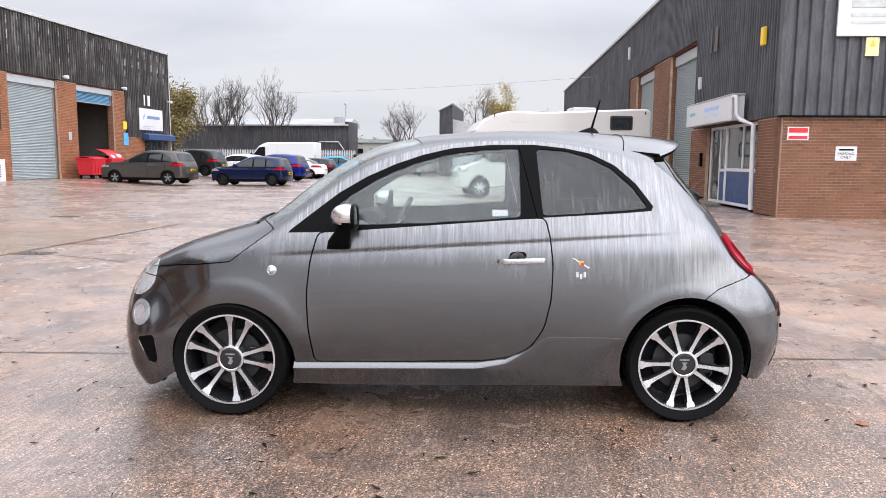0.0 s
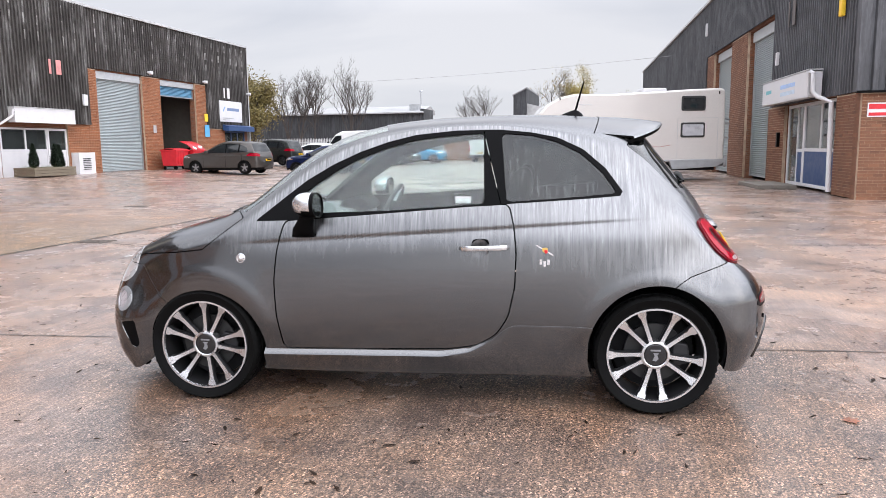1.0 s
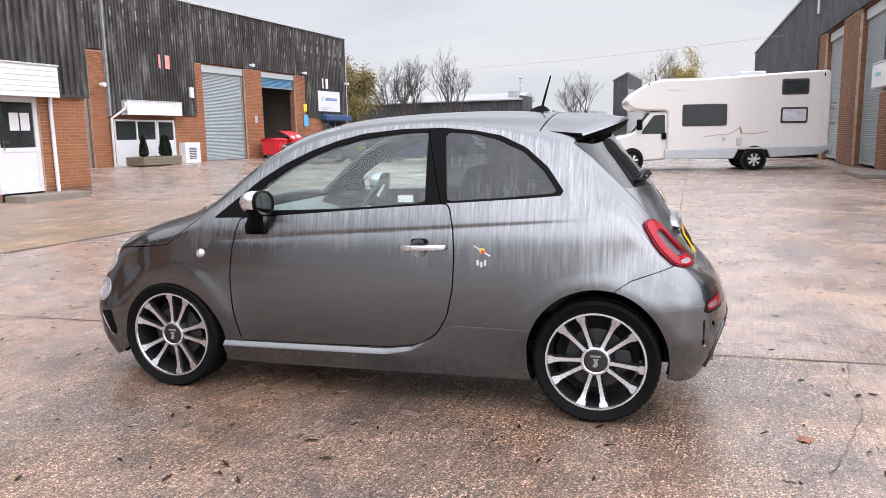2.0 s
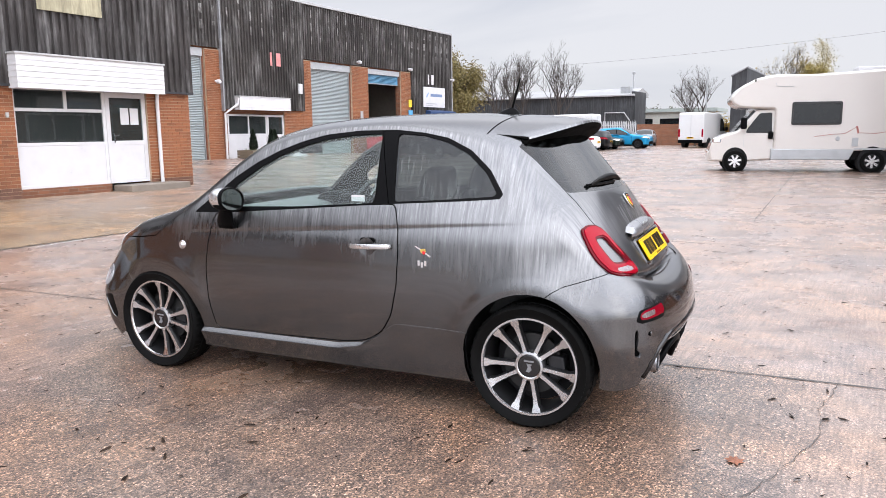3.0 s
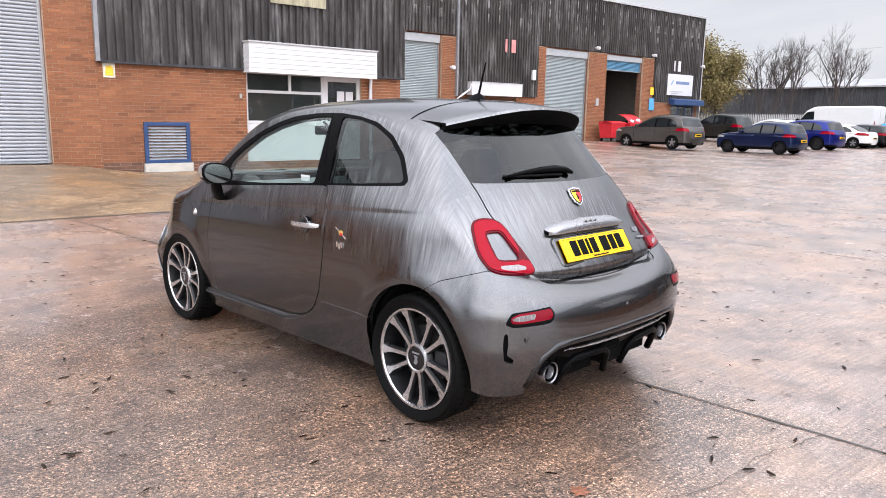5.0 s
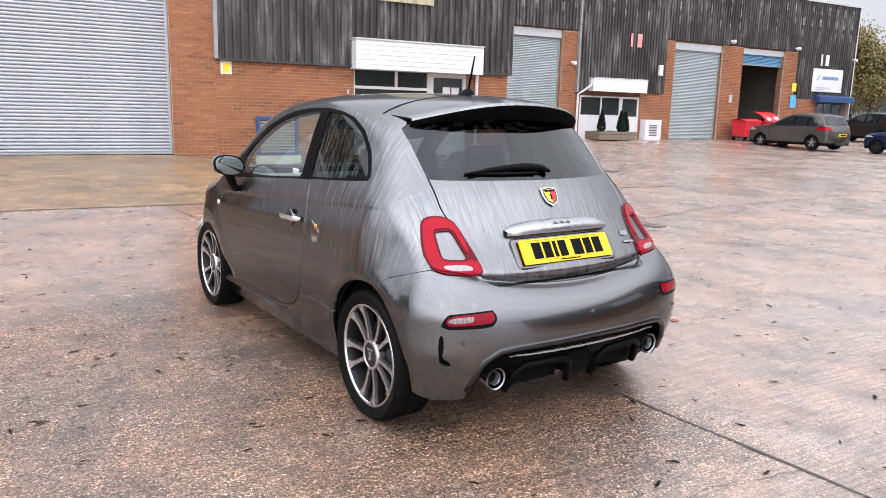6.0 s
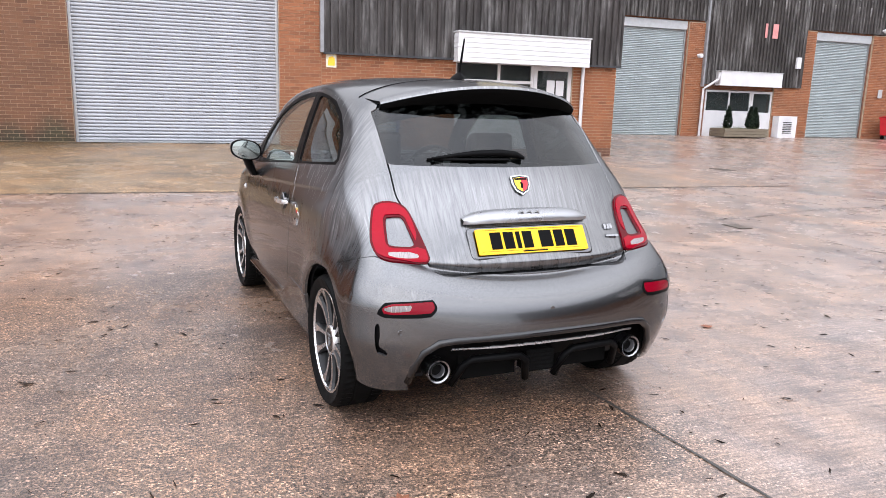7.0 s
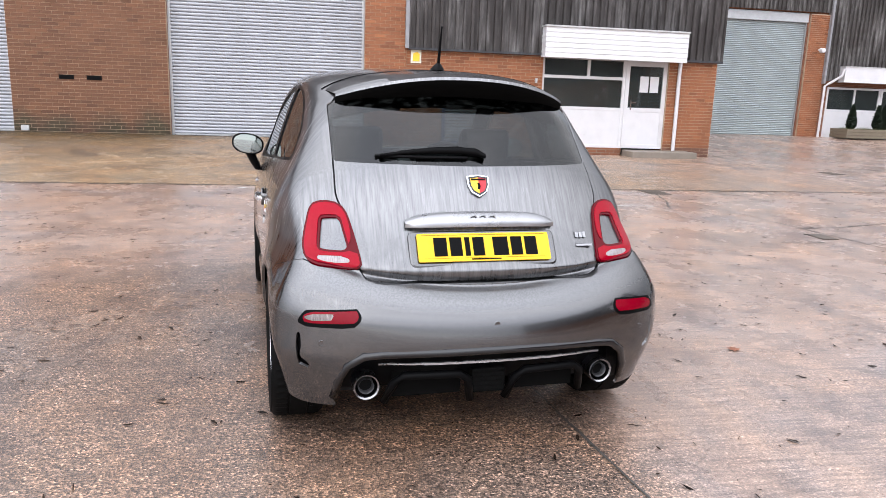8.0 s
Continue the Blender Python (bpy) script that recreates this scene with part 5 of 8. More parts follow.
def build_hatch():
    car = thing("hatchback", "small grey metallic three-door hatchback, wet with rain", "car", pose(-0.255, 4.244, 0, 0, 0, 5.42))
    sk = Skin(HATCH_TOP, HATCH_LOW, hatch_width, 0.5, 0.72, 12, 22, 90)
    F = sk.F
    far = 1.0

    def split(faces, fn, w=0.003):
        """Parts faces along a shut line of width 2 w: (inside, outside)."""
        ins, outs = sk.cut(faces, fn() - w)
        ins, _ = sk.cut(ins, fn() + w)
        return ins, outs

    # wheel arches
    for cx, cz, rx, rz in ((-1.15, 0.275, 0.322, 0.312), (1.152, 0.305, 0.33, 0.342)):
        f = (np.hypot((sk.P[:, 0] - cx) / rx, (sk.P[:, 2] - cz) / rz) - 1) * rx
        f = np.where(sk.P[:, 1] < -0.45, f, far)
        _, F = sk.cut(F, f)
    # side glazing
    f = np.where((sk.P[:, 1] < -0.4) & (sk.P[:, 2] > 0.85), sk.inside(SIDE_FRAME), far)
    glaze, F = sk.cut(F, f)
    f = np.where(sk.P[:, 1] < -0.4, sk.inside(corner_round(DOOR_GLASS, 0.02)), far)
    g1, glaze = sk.cut(glaze, f)
    f = np.where(sk.P[:, 1] < -0.4, sk.inside(corner_round(REAR_SIDE_GLASS, 0.016)), far)
    g2, glaze = sk.cut(glaze, f)
    ga, gb = split(glaze, lambda: sk.P[:, 0] - 0.352 - 0.26 * (1.2 - sk.P[:, 2]), 0.0024)
    glaze = ga + gb
    # windscreen and rear glass
    f = np.maximum(np.maximum(9.5 - sk.S, sk.S - 14.1), (sk.V - 0.80) * 4)
    f = np.where(sk.S < 50, f, far)
    shield, F = sk.cut(F, f)
    f = np.where((sk.S > 18) & (sk.S < 50), sk.inside(corner_round([(-0.52, 1.43), (-0.550, 1.30), (-0.552, 1.093), (0.4, 1.083), (0.4, 1.43)], 0.02), (1, 2)), far)
    f = np.where(sk.S < 18.4, far, f)
    back, F = sk.cut(F, f)
    # tail lamps
    f = np.where((sk.S > 20) & (sk.S < 50) & (sk.P[:, 0] > 1.2), sk.inside(corner_round(TAIL_LAMP, 0.03), (1, 2)), far)
    lamp, F = sk.cut(F, f)
    # tailgate
    gate, F = split(F, lambda: np.where((sk.S > 18) & (sk.S < 50) & (sk.P[:, 0] > 0.9), sk.inside(corner_round(TAILGATE, 0.012), (1, 2)), far), 0.0032)

    # rear bumper
    def bumper_line():
        x, y, z = sk.P.T
        flank = np.interp(x, [1.0, 1.153, 1.22, 1.257, 1.304, 1.386, 1.475, 1.52, 1.8], [0.44, 0.56, 0.63, 0.659, 0.687, 0.713, 0.742, 0.748, 0.748])
        stern = np.interp(-y, [0, 0.39, 0.43, 0.466, 0.481, 0.487, 0.525, 0.65, 0.68, 0.70], [0.667, 0.673, 0.677, 0.686, 0.704, 0.722, 0.718, 0.731, 0.745, 0.748])
        line = np.where((x > 1.4) & (y > -0.69), stern, flank)
        return np.where(x > 1.05, z - line, far)
    bumper, F = split(F, bumper_line, 0.0024)
    # doors
    door, F = split(F, lambda: np.where((sk.V >= 0.99) & (sk.P[:, 1] < -0.4), sk.inside(corner_round(DOOR, 0.03)), far), 0.0034)

    # bonnet
    def bonnet_line():
        x, y, z = sk.P.T
        line = np.interp(x, [-1.9, -1.62, -1.454, -1.31, -1.152, -1.051, -0.94, -0.9], [0.60, 0.742, 0.766, 0.780, 0.796, 0.874, 0.956, 0.985])
        return np.where((sk.S < 50) & (x < -0.85), np.maximum(line - z, (sk.S - 9.35) * 0.12), far)
    bonnet, F = split(F, bonnet_line, 0.003)

    # front bumper
    def nose_line():
        x, y, z = sk.P.T
        return np.where(x < -1.3, z - np.interp(x, [-1.9, -1.537, -1.486, -1.397, -1.3], [0.70, 0.70, 0.631, 0.545, 0.46]), far)
    nose, F = split(F, nose_line, 0.002)
    # lamps and intake in the nose, set by the plan angle of the corner
    def headlamp():
        d = (sk.P - np.array([-1.675, -0.585, 0.690])) / np.array([1.12, 1.12, 0.98])
        return np.where(sk.S < 50, np.linalg.norm(d, axis=1) - 0.112, far)
    head1, F = sk.cut(F, headlamp())
    head2, bonnet = sk.cut(bonnet, headlamp())
    head3, nose = sk.cut(nose, headlamp())
    x, y, z = sk.P.T
    f = np.where((x < -1.4) & (sk.S < 50), (np.hypot((x + 1.648) / 0.058, (z - 0.515) / 0.062) - 1) * 0.06, far)
    f = np.where(y < -0.3, f, far)
    fog, nose = sk.cut(nose, f)
    f = np.where((sk.P[:, 0] < -1.4) & (sk.P[:, 1] < -0.4), sk.inside(corner_round([(-1.660, 0.395), (-1.560, 0.412), (-1.552, 0.268), (-1.590, 0.245)], 0.02)), far)
    intake, nose = sk.cut(nose, f)
    # rear bumper: diffuser, reflectors, slots
    f = np.where(sk.P[:, 0] > 1.5, sk.inside(corner_round([(-0.592, 0.20), (-0.580, 0.315), (-0.548, 0.395), (-0.485, 0.437), (-0.40, 0.443), (0.3, 0.449), (0.3, 0.20)], 0.04), (1, 2)), far)
    diffuser, bumper = sk.cut(bumper, f)
    f = np.where(sk.P[:, 0] > 1.4, sk.inside(corner_round([(-0.714, 0.560), (-0.690, 0.592), (-0.503, 0.602), (-0.497, 0.568), (-0.512, 0.543), (-0.54, 0.536), (-0.70, 0.534), (-0.716, 0.543)], 0.012), (1, 2)), far)
    refl_rim, bumper = sk.cut(bumper, f)
    f = np.where(sk.P[:, 0] > 1.4, sk.inside(corner_round([(-0.701, 0.568), (-0.678, 0.586), (-0.511, 0.595), (-0.508, 0.567), (-0.525, 0.553), (-0.692, 0.548)], 0.008), (1, 2)), far)
    refl, refl_rim = sk.cut(refl_rim, f)
    along = np.stack([0.67 * sk.P[:, 0] + 0.74 * sk.P[:, 1], sk.P[:, 2]], -1)
    f = np.where((sk.P[:, 0] > 1.4) & (sk.P[:, 1] < -0.5), outline_distance(along, corner_round([(0.544, 0.508), (0.568, 0.510), (0.573, 0.418), (0.602, 0.388), (0.590, 0.374), (0.555, 0.388)], 0.004)), far)
    slot, bumper = sk.cut(bumper, f)
    bumper, rest = main_piece(bumper)
    F = F + rest

    x, y, z = sk.P.T
    f = np.where((np.abs(x) < 0.95) & (y < -0.45), z - np.interp(x, [-1, 0.1, 0.25, 0.36, 0.43, 0.47, 1], [0.272, 0.290, 0.312, 0.365, 0.42, 0.433, 0.435]), far)
    skirt, F = sk.cut(F, f)
    panel(sk, skirt, "sill_panel", PAINT, car, "pair", 0.003, 0.02)
    shell = panel(sk, F, "body_shell", PAINT, car)
    doors = panel(sk, door, "door", PAINT, car, "pair")
    panel(sk, bonnet, "bonnet", PAINT, car)
    tail = panel(sk, gate, "tailgate", PAINT, car)
    # its lower edge is tucked in above the bumper
    for v in tail.data.vertices:
        q = max(0.0, min(1.0, (0.712 + 0.03 * v.co.y ** 2 - v.co.z) / 0.035))
        v.co.x -= 0.022 * q
    rear = panel(sk, bumper, "rear_bumper", PAINT, car, lift=0.004)
    front = panel(sk, nose, "front_bumper", PAINT, car)
    panel(sk, glaze, "window_surround", BLACK, car, "pair", edge=0.02)
    for o in panel(sk, g1, "door_window", GLASS, car, "pair", -0.006, 0):
        o.visible_shadow = False
    for o in panel(sk, g2, "rear_side_window", GLASS_WET, car, "pair", -0.006, 0):
        o.visible_shadow = False
    panel(sk, shield, "windscreen", GLASS, car, "both", -0.004, 0).visible_shadow = False
    panel(sk, back, "rear_window", GLASS_REAR, car, "both", -0.004, 0).visible_shadow = False
    # lamps: a red ring round a pale middle
    f = sk.inside(corner_round([(-0.610, 0.888), (-0.547, 0.890), (-0.524, 0.779), (-0.627, 0.782)], 0.014), (1, 2))
    mid, ring = sk.cut(lamp, f)
    f = sk.inside(corner_round([(-0.630, 0.762), (-0.532, 0.761), (-0.516, 0.742), (-0.618, 0.741), (-0.636, 0.749)], 0.006), (1, 2))
    low_mid, ring = sk.cut(ring, f)
    f = np.minimum(-sk.inside(corner_round(TAIL_LAMP, 0.03), (1, 2)), sk.inside(corner_round([(-0.610, 0.888), (-0.547, 0.890), (-0.524, 0.779), (-0.627, 0.782)], 0.014), (1, 2))) - 0.008
    border, ring = sk.cut(ring, f)
    rings = panel(sk, ring, "tail_lamp", LAMP_RED, car, "pair", 0.014, 0.02, "red tail lamp ring")
    for o, s in zip(rings, ("left", "right")):
        panel(sk, border, "lamp_border", LAMP_DEEP, o, s, 0.010, 0.02, "deep red lamp edge")
        panel(sk, mid, "inner_panel", PAINT, o, s, 0.001, 0.0, "body-coloured lamp centre")
        panel(sk, low_mid, "reversing_lens", LAMP_PALE, o, s, 0.013, 0.02)
    for h in (head1 + head2 + head3,):
        panel(sk, h, "headlamp", plain("headlamp_lens", (0.42, 0.42, 0.42), 0.25, 0.3, var=0.25, scale=14, bump=0.0, coat=1.0), car, "pair", 0.002, 0.01)
    x, y, z = sk.P.T
    eye, bezel = sk.cut(fog, (np.hypot((x + 1.655) / 0.036, (z - 0.513) / 0.043) - 1) * 0.04)
    for o, s in zip(panel(sk, bezel, "fog_lamp", plain("lamp_bezel", (0.30, 0.30, 0.305), 0.25, 0.5, var=0.2), car, "pair", 0.006, 0.03, "round clear lamp"), ("left", "right")):
        panel(sk, eye, "lens", LAMP_PALE, o, s, 0.002, 0.012)
    panel(sk, intake, "intake_grille", BLACK, car, "pair", -0.005, 0.0)
    dif = panel(sk, diffuser, "diffuser", BLACK, car, "both", -0.085, 0.0, "black ribbed diffuser")
    panel(sk, refl_rim, "reflector_rim", BLACK, car, "pair", 0.006, 0.02)
    f = sk.inside(corner_round([(-0.696, 0.568), (-0.675, 0.578), (-0.592, 0.583), (-0.602, 0.561), (-0.688, 0.556)], 0.004), (1, 2))
    clear, red = sk.cut(refl, f)
    panel(sk, red, "reflector", LAMP_DARK, car, "left", 0.008, 0.01, "red rear reflector")
    panel(sk, clear, "reversing_lamp", LAMP_CLEAR, car, "left", 0.008, 0.01, "clear reversing lamp")
    panel(sk, refl, "reflector", LAMP_DARK, car, "right", 0.008, 0.01, "red rear reflector")
    panel(sk, slot, "bumper_slot", BLACK, car, "pair", -0.012, 0.0)
    # lining behind the skin
    lining = F + door + bonnet + gate + glaze + bumper + nose + skirt
    panel(sk, lining, "lining", CABIN, car, "both", -0.035, 0.0)
    return car, sk


HATCH, HATCH_SKIN = build_hatch()


def build_wheel(root, x, y, z, left, turned, r=0.298):
    """Alloy wheel with five pairs of spokes, stopped at an angle; its face looks to -y on the left side."""
    s = 1 if left else -1
    w = new("wheel")
    w.parent = root
    w.matrix_basis = pose(x, y, z, 0, 0, 0 if left else 180)
    rim = 0.240
    g = Geo()
    tread = [(rim - 0.006, -0.085), (rim + 0.012, -0.100), (rim + 0.04, -0.108), (r - 0.018, -0.104), (r - 0.006, -0.096), (r, -0.082), (r, -0.045), (r - 0.006, -0.042), (r - 0.006, -0.036), (r, -0.033), (r, 0.033), (r - 0.006, 0.036), (r - 0.006, 0.042), (r, 0.045), (r, 0.082), (r - 0.018, 0.104), (rim + 0.03, 0.105), (rim - 0.006, 0.09)]
    g.lathe(tread, 112)
    # cross grooves at the shoulders
    for i in range(1, 112, 2):
        for q, (rr, d) in enumerate(tread):
            if rr > r - 0.007 and 0.044 < abs(d) < 0.098:
                px, py, pz = g.v[i * len(tread) + q]
                g.v[i * len(tread) + q] = (px * 0.980, py, pz * 0.980)
    g.make("tyre", RUBBER, w, "black rubber tyre", smooth=35)
    g = Geo()
    g.lathe([(rim - 0.006, -0.086), (rim - 0.016, -0.088), (rim - 0.019, -0.080), (rim - 0.024, -0.05), (rim - 0.03, 0.0), (rim - 0.022, 0.09)], 56)
    g.make("rim", ALLOY_DARK, w, smooth=35)
    g = Geo()
    g.lathe([(rim - 0.002, -0.088), (rim - 0.005, -0.094), (rim - 0.014, -0.094), (rim - 0.018, -0.086)], 56)
    g.make("rim_lip", ALLOY, w, "bright machined rim lip", smooth=35)
    for k in range(10):
        a = radians(turned + 72 * (k // 2) + (14 if k % 2 else -14))
        ra, ta = Vector((math.cos(a), 0, math.sin(a))), Vector((-math.sin(a), 0, math.cos(a)))
        g = Geo()
        prof = [(0.060, 0.0105, -0.074), (0.10, 0.0085, -0.072), (0.16, 0.0095, -0.075), (0.195, 0.0125, -0.081), (0.204, 0.0185, -0.084), (0.226, 0.0215, -0.089)]
        verts = []
        for rr, hw, d in prof:
            c = ra * rr
            verts += [c + ta * hw + Vector((0, d, 0)), c - ta * hw + Vector((0, d, 0)), c - ta * (hw + 0.006) + Vector((0, d + 0.012, 0)), c - ta * (hw + 0.004) + Vector((0, d + 0.035, 0)), c + ta * (hw + 0.004) + Vector((0, d + 0.035, 0)), c + ta * (hw + 0.006) + Vector((0, d + 0.012, 0))]
        n = 6
        for i in range(len(prof) - 1):
            b = i * n
            for q in range(n):
                fc = (b + q, b + (q + 1) % n, b + n + (q + 1) % n, b + n + q)
                g.f.append(fc)
                g.m.append(0 if q == 0 else 1)
        g.v = [tuple(v) for v in verts]
        g.make("spoke", [ALLOY, ALLOY_DARK], w, smooth=25)
    g = Geo()
    g.lathe([(0.0, -0.079), (0.050, -0.079), (0.055, -0.075)], 28, m=0)
    g.make("centre_cap", GLOSS_BLACK, w, "black wheel cap with a faint emblem", smooth=35)
    g = Geo()
    g.lathe([(0.055, -0.078), (0.059, -0.081), (0.068, -0.079), (0.073, -0.068), (0.075, -0.04)], 28)
    g.make("hub_ring", ALLOY, w, smooth=35)
    grey = plain("emblem_grey", (0.22, 0.22, 0.23), 0.4, 0.5, var=0.15)
    emblem = Geo().prism([(-0.014, -0.026), (0.002, -0.030), (0.014, -0.016), (0.008, 0.002), (0.016, 0.010), (-0.012, 0.012), (-0.004, -0.004)], -0.0815, -0.0785, "y").make("emblem", grey, w, "grey figure on the wheel cap")
    Geo().box(-0.024, 0.024, -0.0815, -0.0785, 0.020, 0.028).make("band", grey, emblem)
    g = Geo()
    g.lathe([(0.05, -0.02), (0.145, -0.02), (0.145, 0.002), (0.05, 0.002)], 40, closed=True)
    g.make("brake_disc", plain("brake_disc", (0.035, 0.035, 0.035), 0.5, 0.5, var=0.1), w, smooth=30)
    g = Geo()
    g.prism([(0.085, -0.06), (0.155, -0.05), (0.165, 0.0), (0.155, 0.05), (0.085, 0.06)], -0.045, 0.03, "y")
    g.make("brake_caliper", plain("caliper", (0.022, 0.022, 0.024), 0.5, 0.3), w, bevel=0.008)
    Geo().lathe([(0.0, 0.05), (0.20, 0.05), (0.20, 0.07), (0.0, 0.07)], 24).make("backing", CABIN, w)
    return w


for cx in (-1.15, 1.15):
    for left in (True, False):
        build_wheel(HATCH, cx - (0.012 if cx < 0 else 0.0), (-0.712 if cx < 0 else -0.70) * (1 if left else -1), 0.292 if cx < 0 else 0.298, left, 3.5 if cx < 0 else -21)


# ---- the hatchback's fittings ----
def rear_x(y, z, lift=0.0):
    """How far back the tail's skin stands at a height."""
    k = (HATCH_SKIN.S > 18) & (HATCH_SKIN.S < 50)
    p = HATCH_SKIN.P[k]
    d = np.hypot(p[:, 1] + abs(y), p[:, 2] - z)
    i = np.argsort(d)[:4]
    w = 1 / (d[i] + 1e-4)
    return float((p[i, 0] * w).sum() / w.sum()) + lift


def side_y(x, z, lift=0.0):
    return -float(hatch_width(np.array([x]), np.array([z]))[0]) - lift


def half_drum(x, side):
    """Wheel well."""
    g, n = Geo(), 18
    y0, y1 = (-0.735, -0.44) if side < 0 else (0.735, 0.44)
    vs = []
    for k in range(n + 1):
        a = -0.25 + (math.pi + 0.5) * k / n
        vs += [(x + 0.352 * math.cos(a), y0, 0.30 + 0.355 * math.sin(a)), (x + 0.352 * math.cos(a), y1, 0.30 + 0.355 * math.sin(a))]
    g.add(vs, [(2 * k, 2 * k + 1, 2 * k + 3, 2 * k + 2) for k in range(n)])
    g.add([v for v in vs[1::2]], [tuple(range(n + 1))])
    g.make("wheel_well", CABIN, HATCH)


def fit_hatch():
    car, sk = HATCH, HATCH_SKIN
    for cx in (-1.15, 1.15):
        for s in (-1, 1):
            half_drum(cx, s)
    Geo().box(-0.78, 0.78, -0.62, 0.62, 0.135, 0.27).box(-1.7, -1.5, -0.5, 0.5, 0.19, 0.3).box(0.78, 1.46, -0.54, 0.54, 0.245, 0.30).box(-1.5, 1.15, -0.50, 0.50, 0.135, 0.24).make("underbody", MATT, car)
    Geo().box(1.16, 1.44, -0.40, 0.36, 0.205, 0.30).make("silencer", MATT, car, bevel=0.05)

    # roof spoiler; its black underside is deepened to take in the shade below it
    rows = [p for p, s, v in zip(sk.P, sk.S, sk.V) if abs(s - 17.5) < 1e-6 and v <= 1.0 and abs(p[1]) < 0.56]
    rows = sorted(rows, key=lambda p: -p[1])
    ys = np.array([-p[1] for p in rows])
    top, under = Geo(), Geo()
    for flip in (1, -1):
        tv, uv = [], []
        for p in rows:
            q = abs(p[1]) / 0.55
            reach = 0.34 * (1 - 0.42 * q ** 3.0)
            tx, tz = p[0] + reach, 1.440 - 0.082 * q ** 2.2
            y = p[1] * flip * 0.985
            root, tip = Vector((p[0], y, p[2] + 0.003)), Vector((tx, y * 0.945, tz))
            m1, m2 = root.lerp(tip, 0.33), root.lerp(tip, 0.7)
            bow = 0.006 * (1 - q * q)
            m1.z += bow
            m2.z += bow
            lip = tip + Vector((0.006, 0, -0.012))
            low = tip + Vector((-0.008, 0, -0.034))
            tv += [root, m1, m2, tip, lip]
            drop = 0.128 * (1 - 0.15 * q)
            uv += [lip, low, low + Vector((-0.05, 0, -0.018)), Vector((p[0] + reach * 0.62, y * 0.95, tz - drop)), Vector((p[0] + reach * 0.36, y * 0.93, tz - drop - 0.004)), Vector((p[0] + 0.02, y * 0.93, tz - 0.05))]
        for geo, vs, k in ((top, tv, 5), (under, uv, 6)):
            geo.add(vs, [(i * k + j, i * k + j + 1, (i + 1) * k + j + 1, (i + 1) * k + j) for i in range(len(rows) - 1) for j in range(k - 1)])
        e = len(rows) - 1
        under.add(tv[e * 5:e * 5 + 5] + uv[e * 6:e * 6 + 6], [(0, 1, 2, 3, 4), (5, 6, 7, 8, 9, 10)])
    for geo, nm, mt in ((top, "roof_spoiler", PAINT), (under, "spoiler_underside", MATT)):
        ob = geo.make(nm, mt, car, smooth=50)
        bm = bmesh.new()
        bm.from_mesh(ob.data)
        bmesh.ops.remove_doubles(bm, verts=bm.verts, dist=0.0005)
        bmesh.ops.recalc_face_normals(bm, faces=bm.faces)
        bm.to_mesh(ob.data)
        bm.free()
        ob.data.shade_smooth()
        ob.data.set_sharp_from_angle(angle=radians(50))
    # ditch line between roof and spoiler
    pts = [(p[0] - 0.002, p[1] * f, p[2] + 0.002) for f in (1, -1) for p in (rows[::-1] if f == 1 else rows[1:])]
    Geo().tube(pts, 0.003, 5).make("roof_seal", BLACK, car)

    # number plate in its recess, chrome grip above
    tilt = 32
    rec = Geo()
    out = corner_round([(-0.30, -0.075), (0.30, -0.075), (0.30, 0.075), (-0.30, 0.075)], 0.03)
    rec.prism([tuple(p) for p in out], -0.002, 0.07, "y")
    rp = rec.make("plate_recess", PAINT, car, bevel=0.008)
    rp.matrix_basis = pose(1.562, 0, 0.790, -tilt, 0, 90)
    g = Geo().prism([tuple(p) for p in corner_round([(-0.268, -0.057), (0.268, -0.057), (0.268, 0.057), (-0.268, 0.057)], 0.008)], -0.014, -0.008, "y")
    plate = g.make("number_plate", PLATE, car, "yellow number plate with plain black bars")
    plate.matrix_basis = pose(1.562, 0, 0.790, -tilt, 0, 90)
    x = -0.205
    for k, w in enumerate((0.052, 0.048, 0.020, 0.046, 0.0, 0.062, 0.046, 0.050)):
        if w:
            Geo().box(x, x + w, -0.0156, -0.0142, -0.036, 0.040).make("plate_bar", BLACK, plate)
        x += (w + 0.012) if w else 0.024
    Geo().box(-0.06, 0.06, -0.0156, -0.0142, -0.052, -0.047).make("plate_bar", BLACK, plate)
    Geo().box(-0.252, 0.252, -0.0152, -0.0142, 0.0495, 0.0505).box(-0.252, 0.252, -0.0152, -0.0142, -0.0445, -0.0438).make("plate_line", BLACK, plate)
    grip = Geo()
    n = 24
    for i in range(n + 1):
        y = -0.305 + 0.61 * i / n
        e = 1 - abs(2 * i / n - 1) ** 6
        zt, zb = 0.902 + 0.020 * e - 0.010 * (y / 0.3) ** 2, 0.872 - 0.004 * (y / 0.3) ** 2
        xx = rear_x(y, 0.90)
        grip.v += [(xx - 0.015, y, zt), (xx + 0.014 + 0.012 * e, y, zt - 0.006), (xx + 0.040 + 0.008 * e, y, zb + 0.012), (xx + 0.038 + 0.008 * e, y, zb - 0.004), (xx - 0.01, y, zb - 0.004)]
    grip.f = [(i * 5 + j, i * 5 + j + 1, i * 5 + j + 6, i * 5 + j + 5) for i in range(n) for j in range(4)]
    grip.m = [0] * len(grip.f)
    gr = grip.make("tailgate_grip", plain("grip_silver", (0.34, 0.34, 0.35), 0.30, 0.85, var=0.05, bump=0.0), car, "chrome tailgate grip", smooth=60)
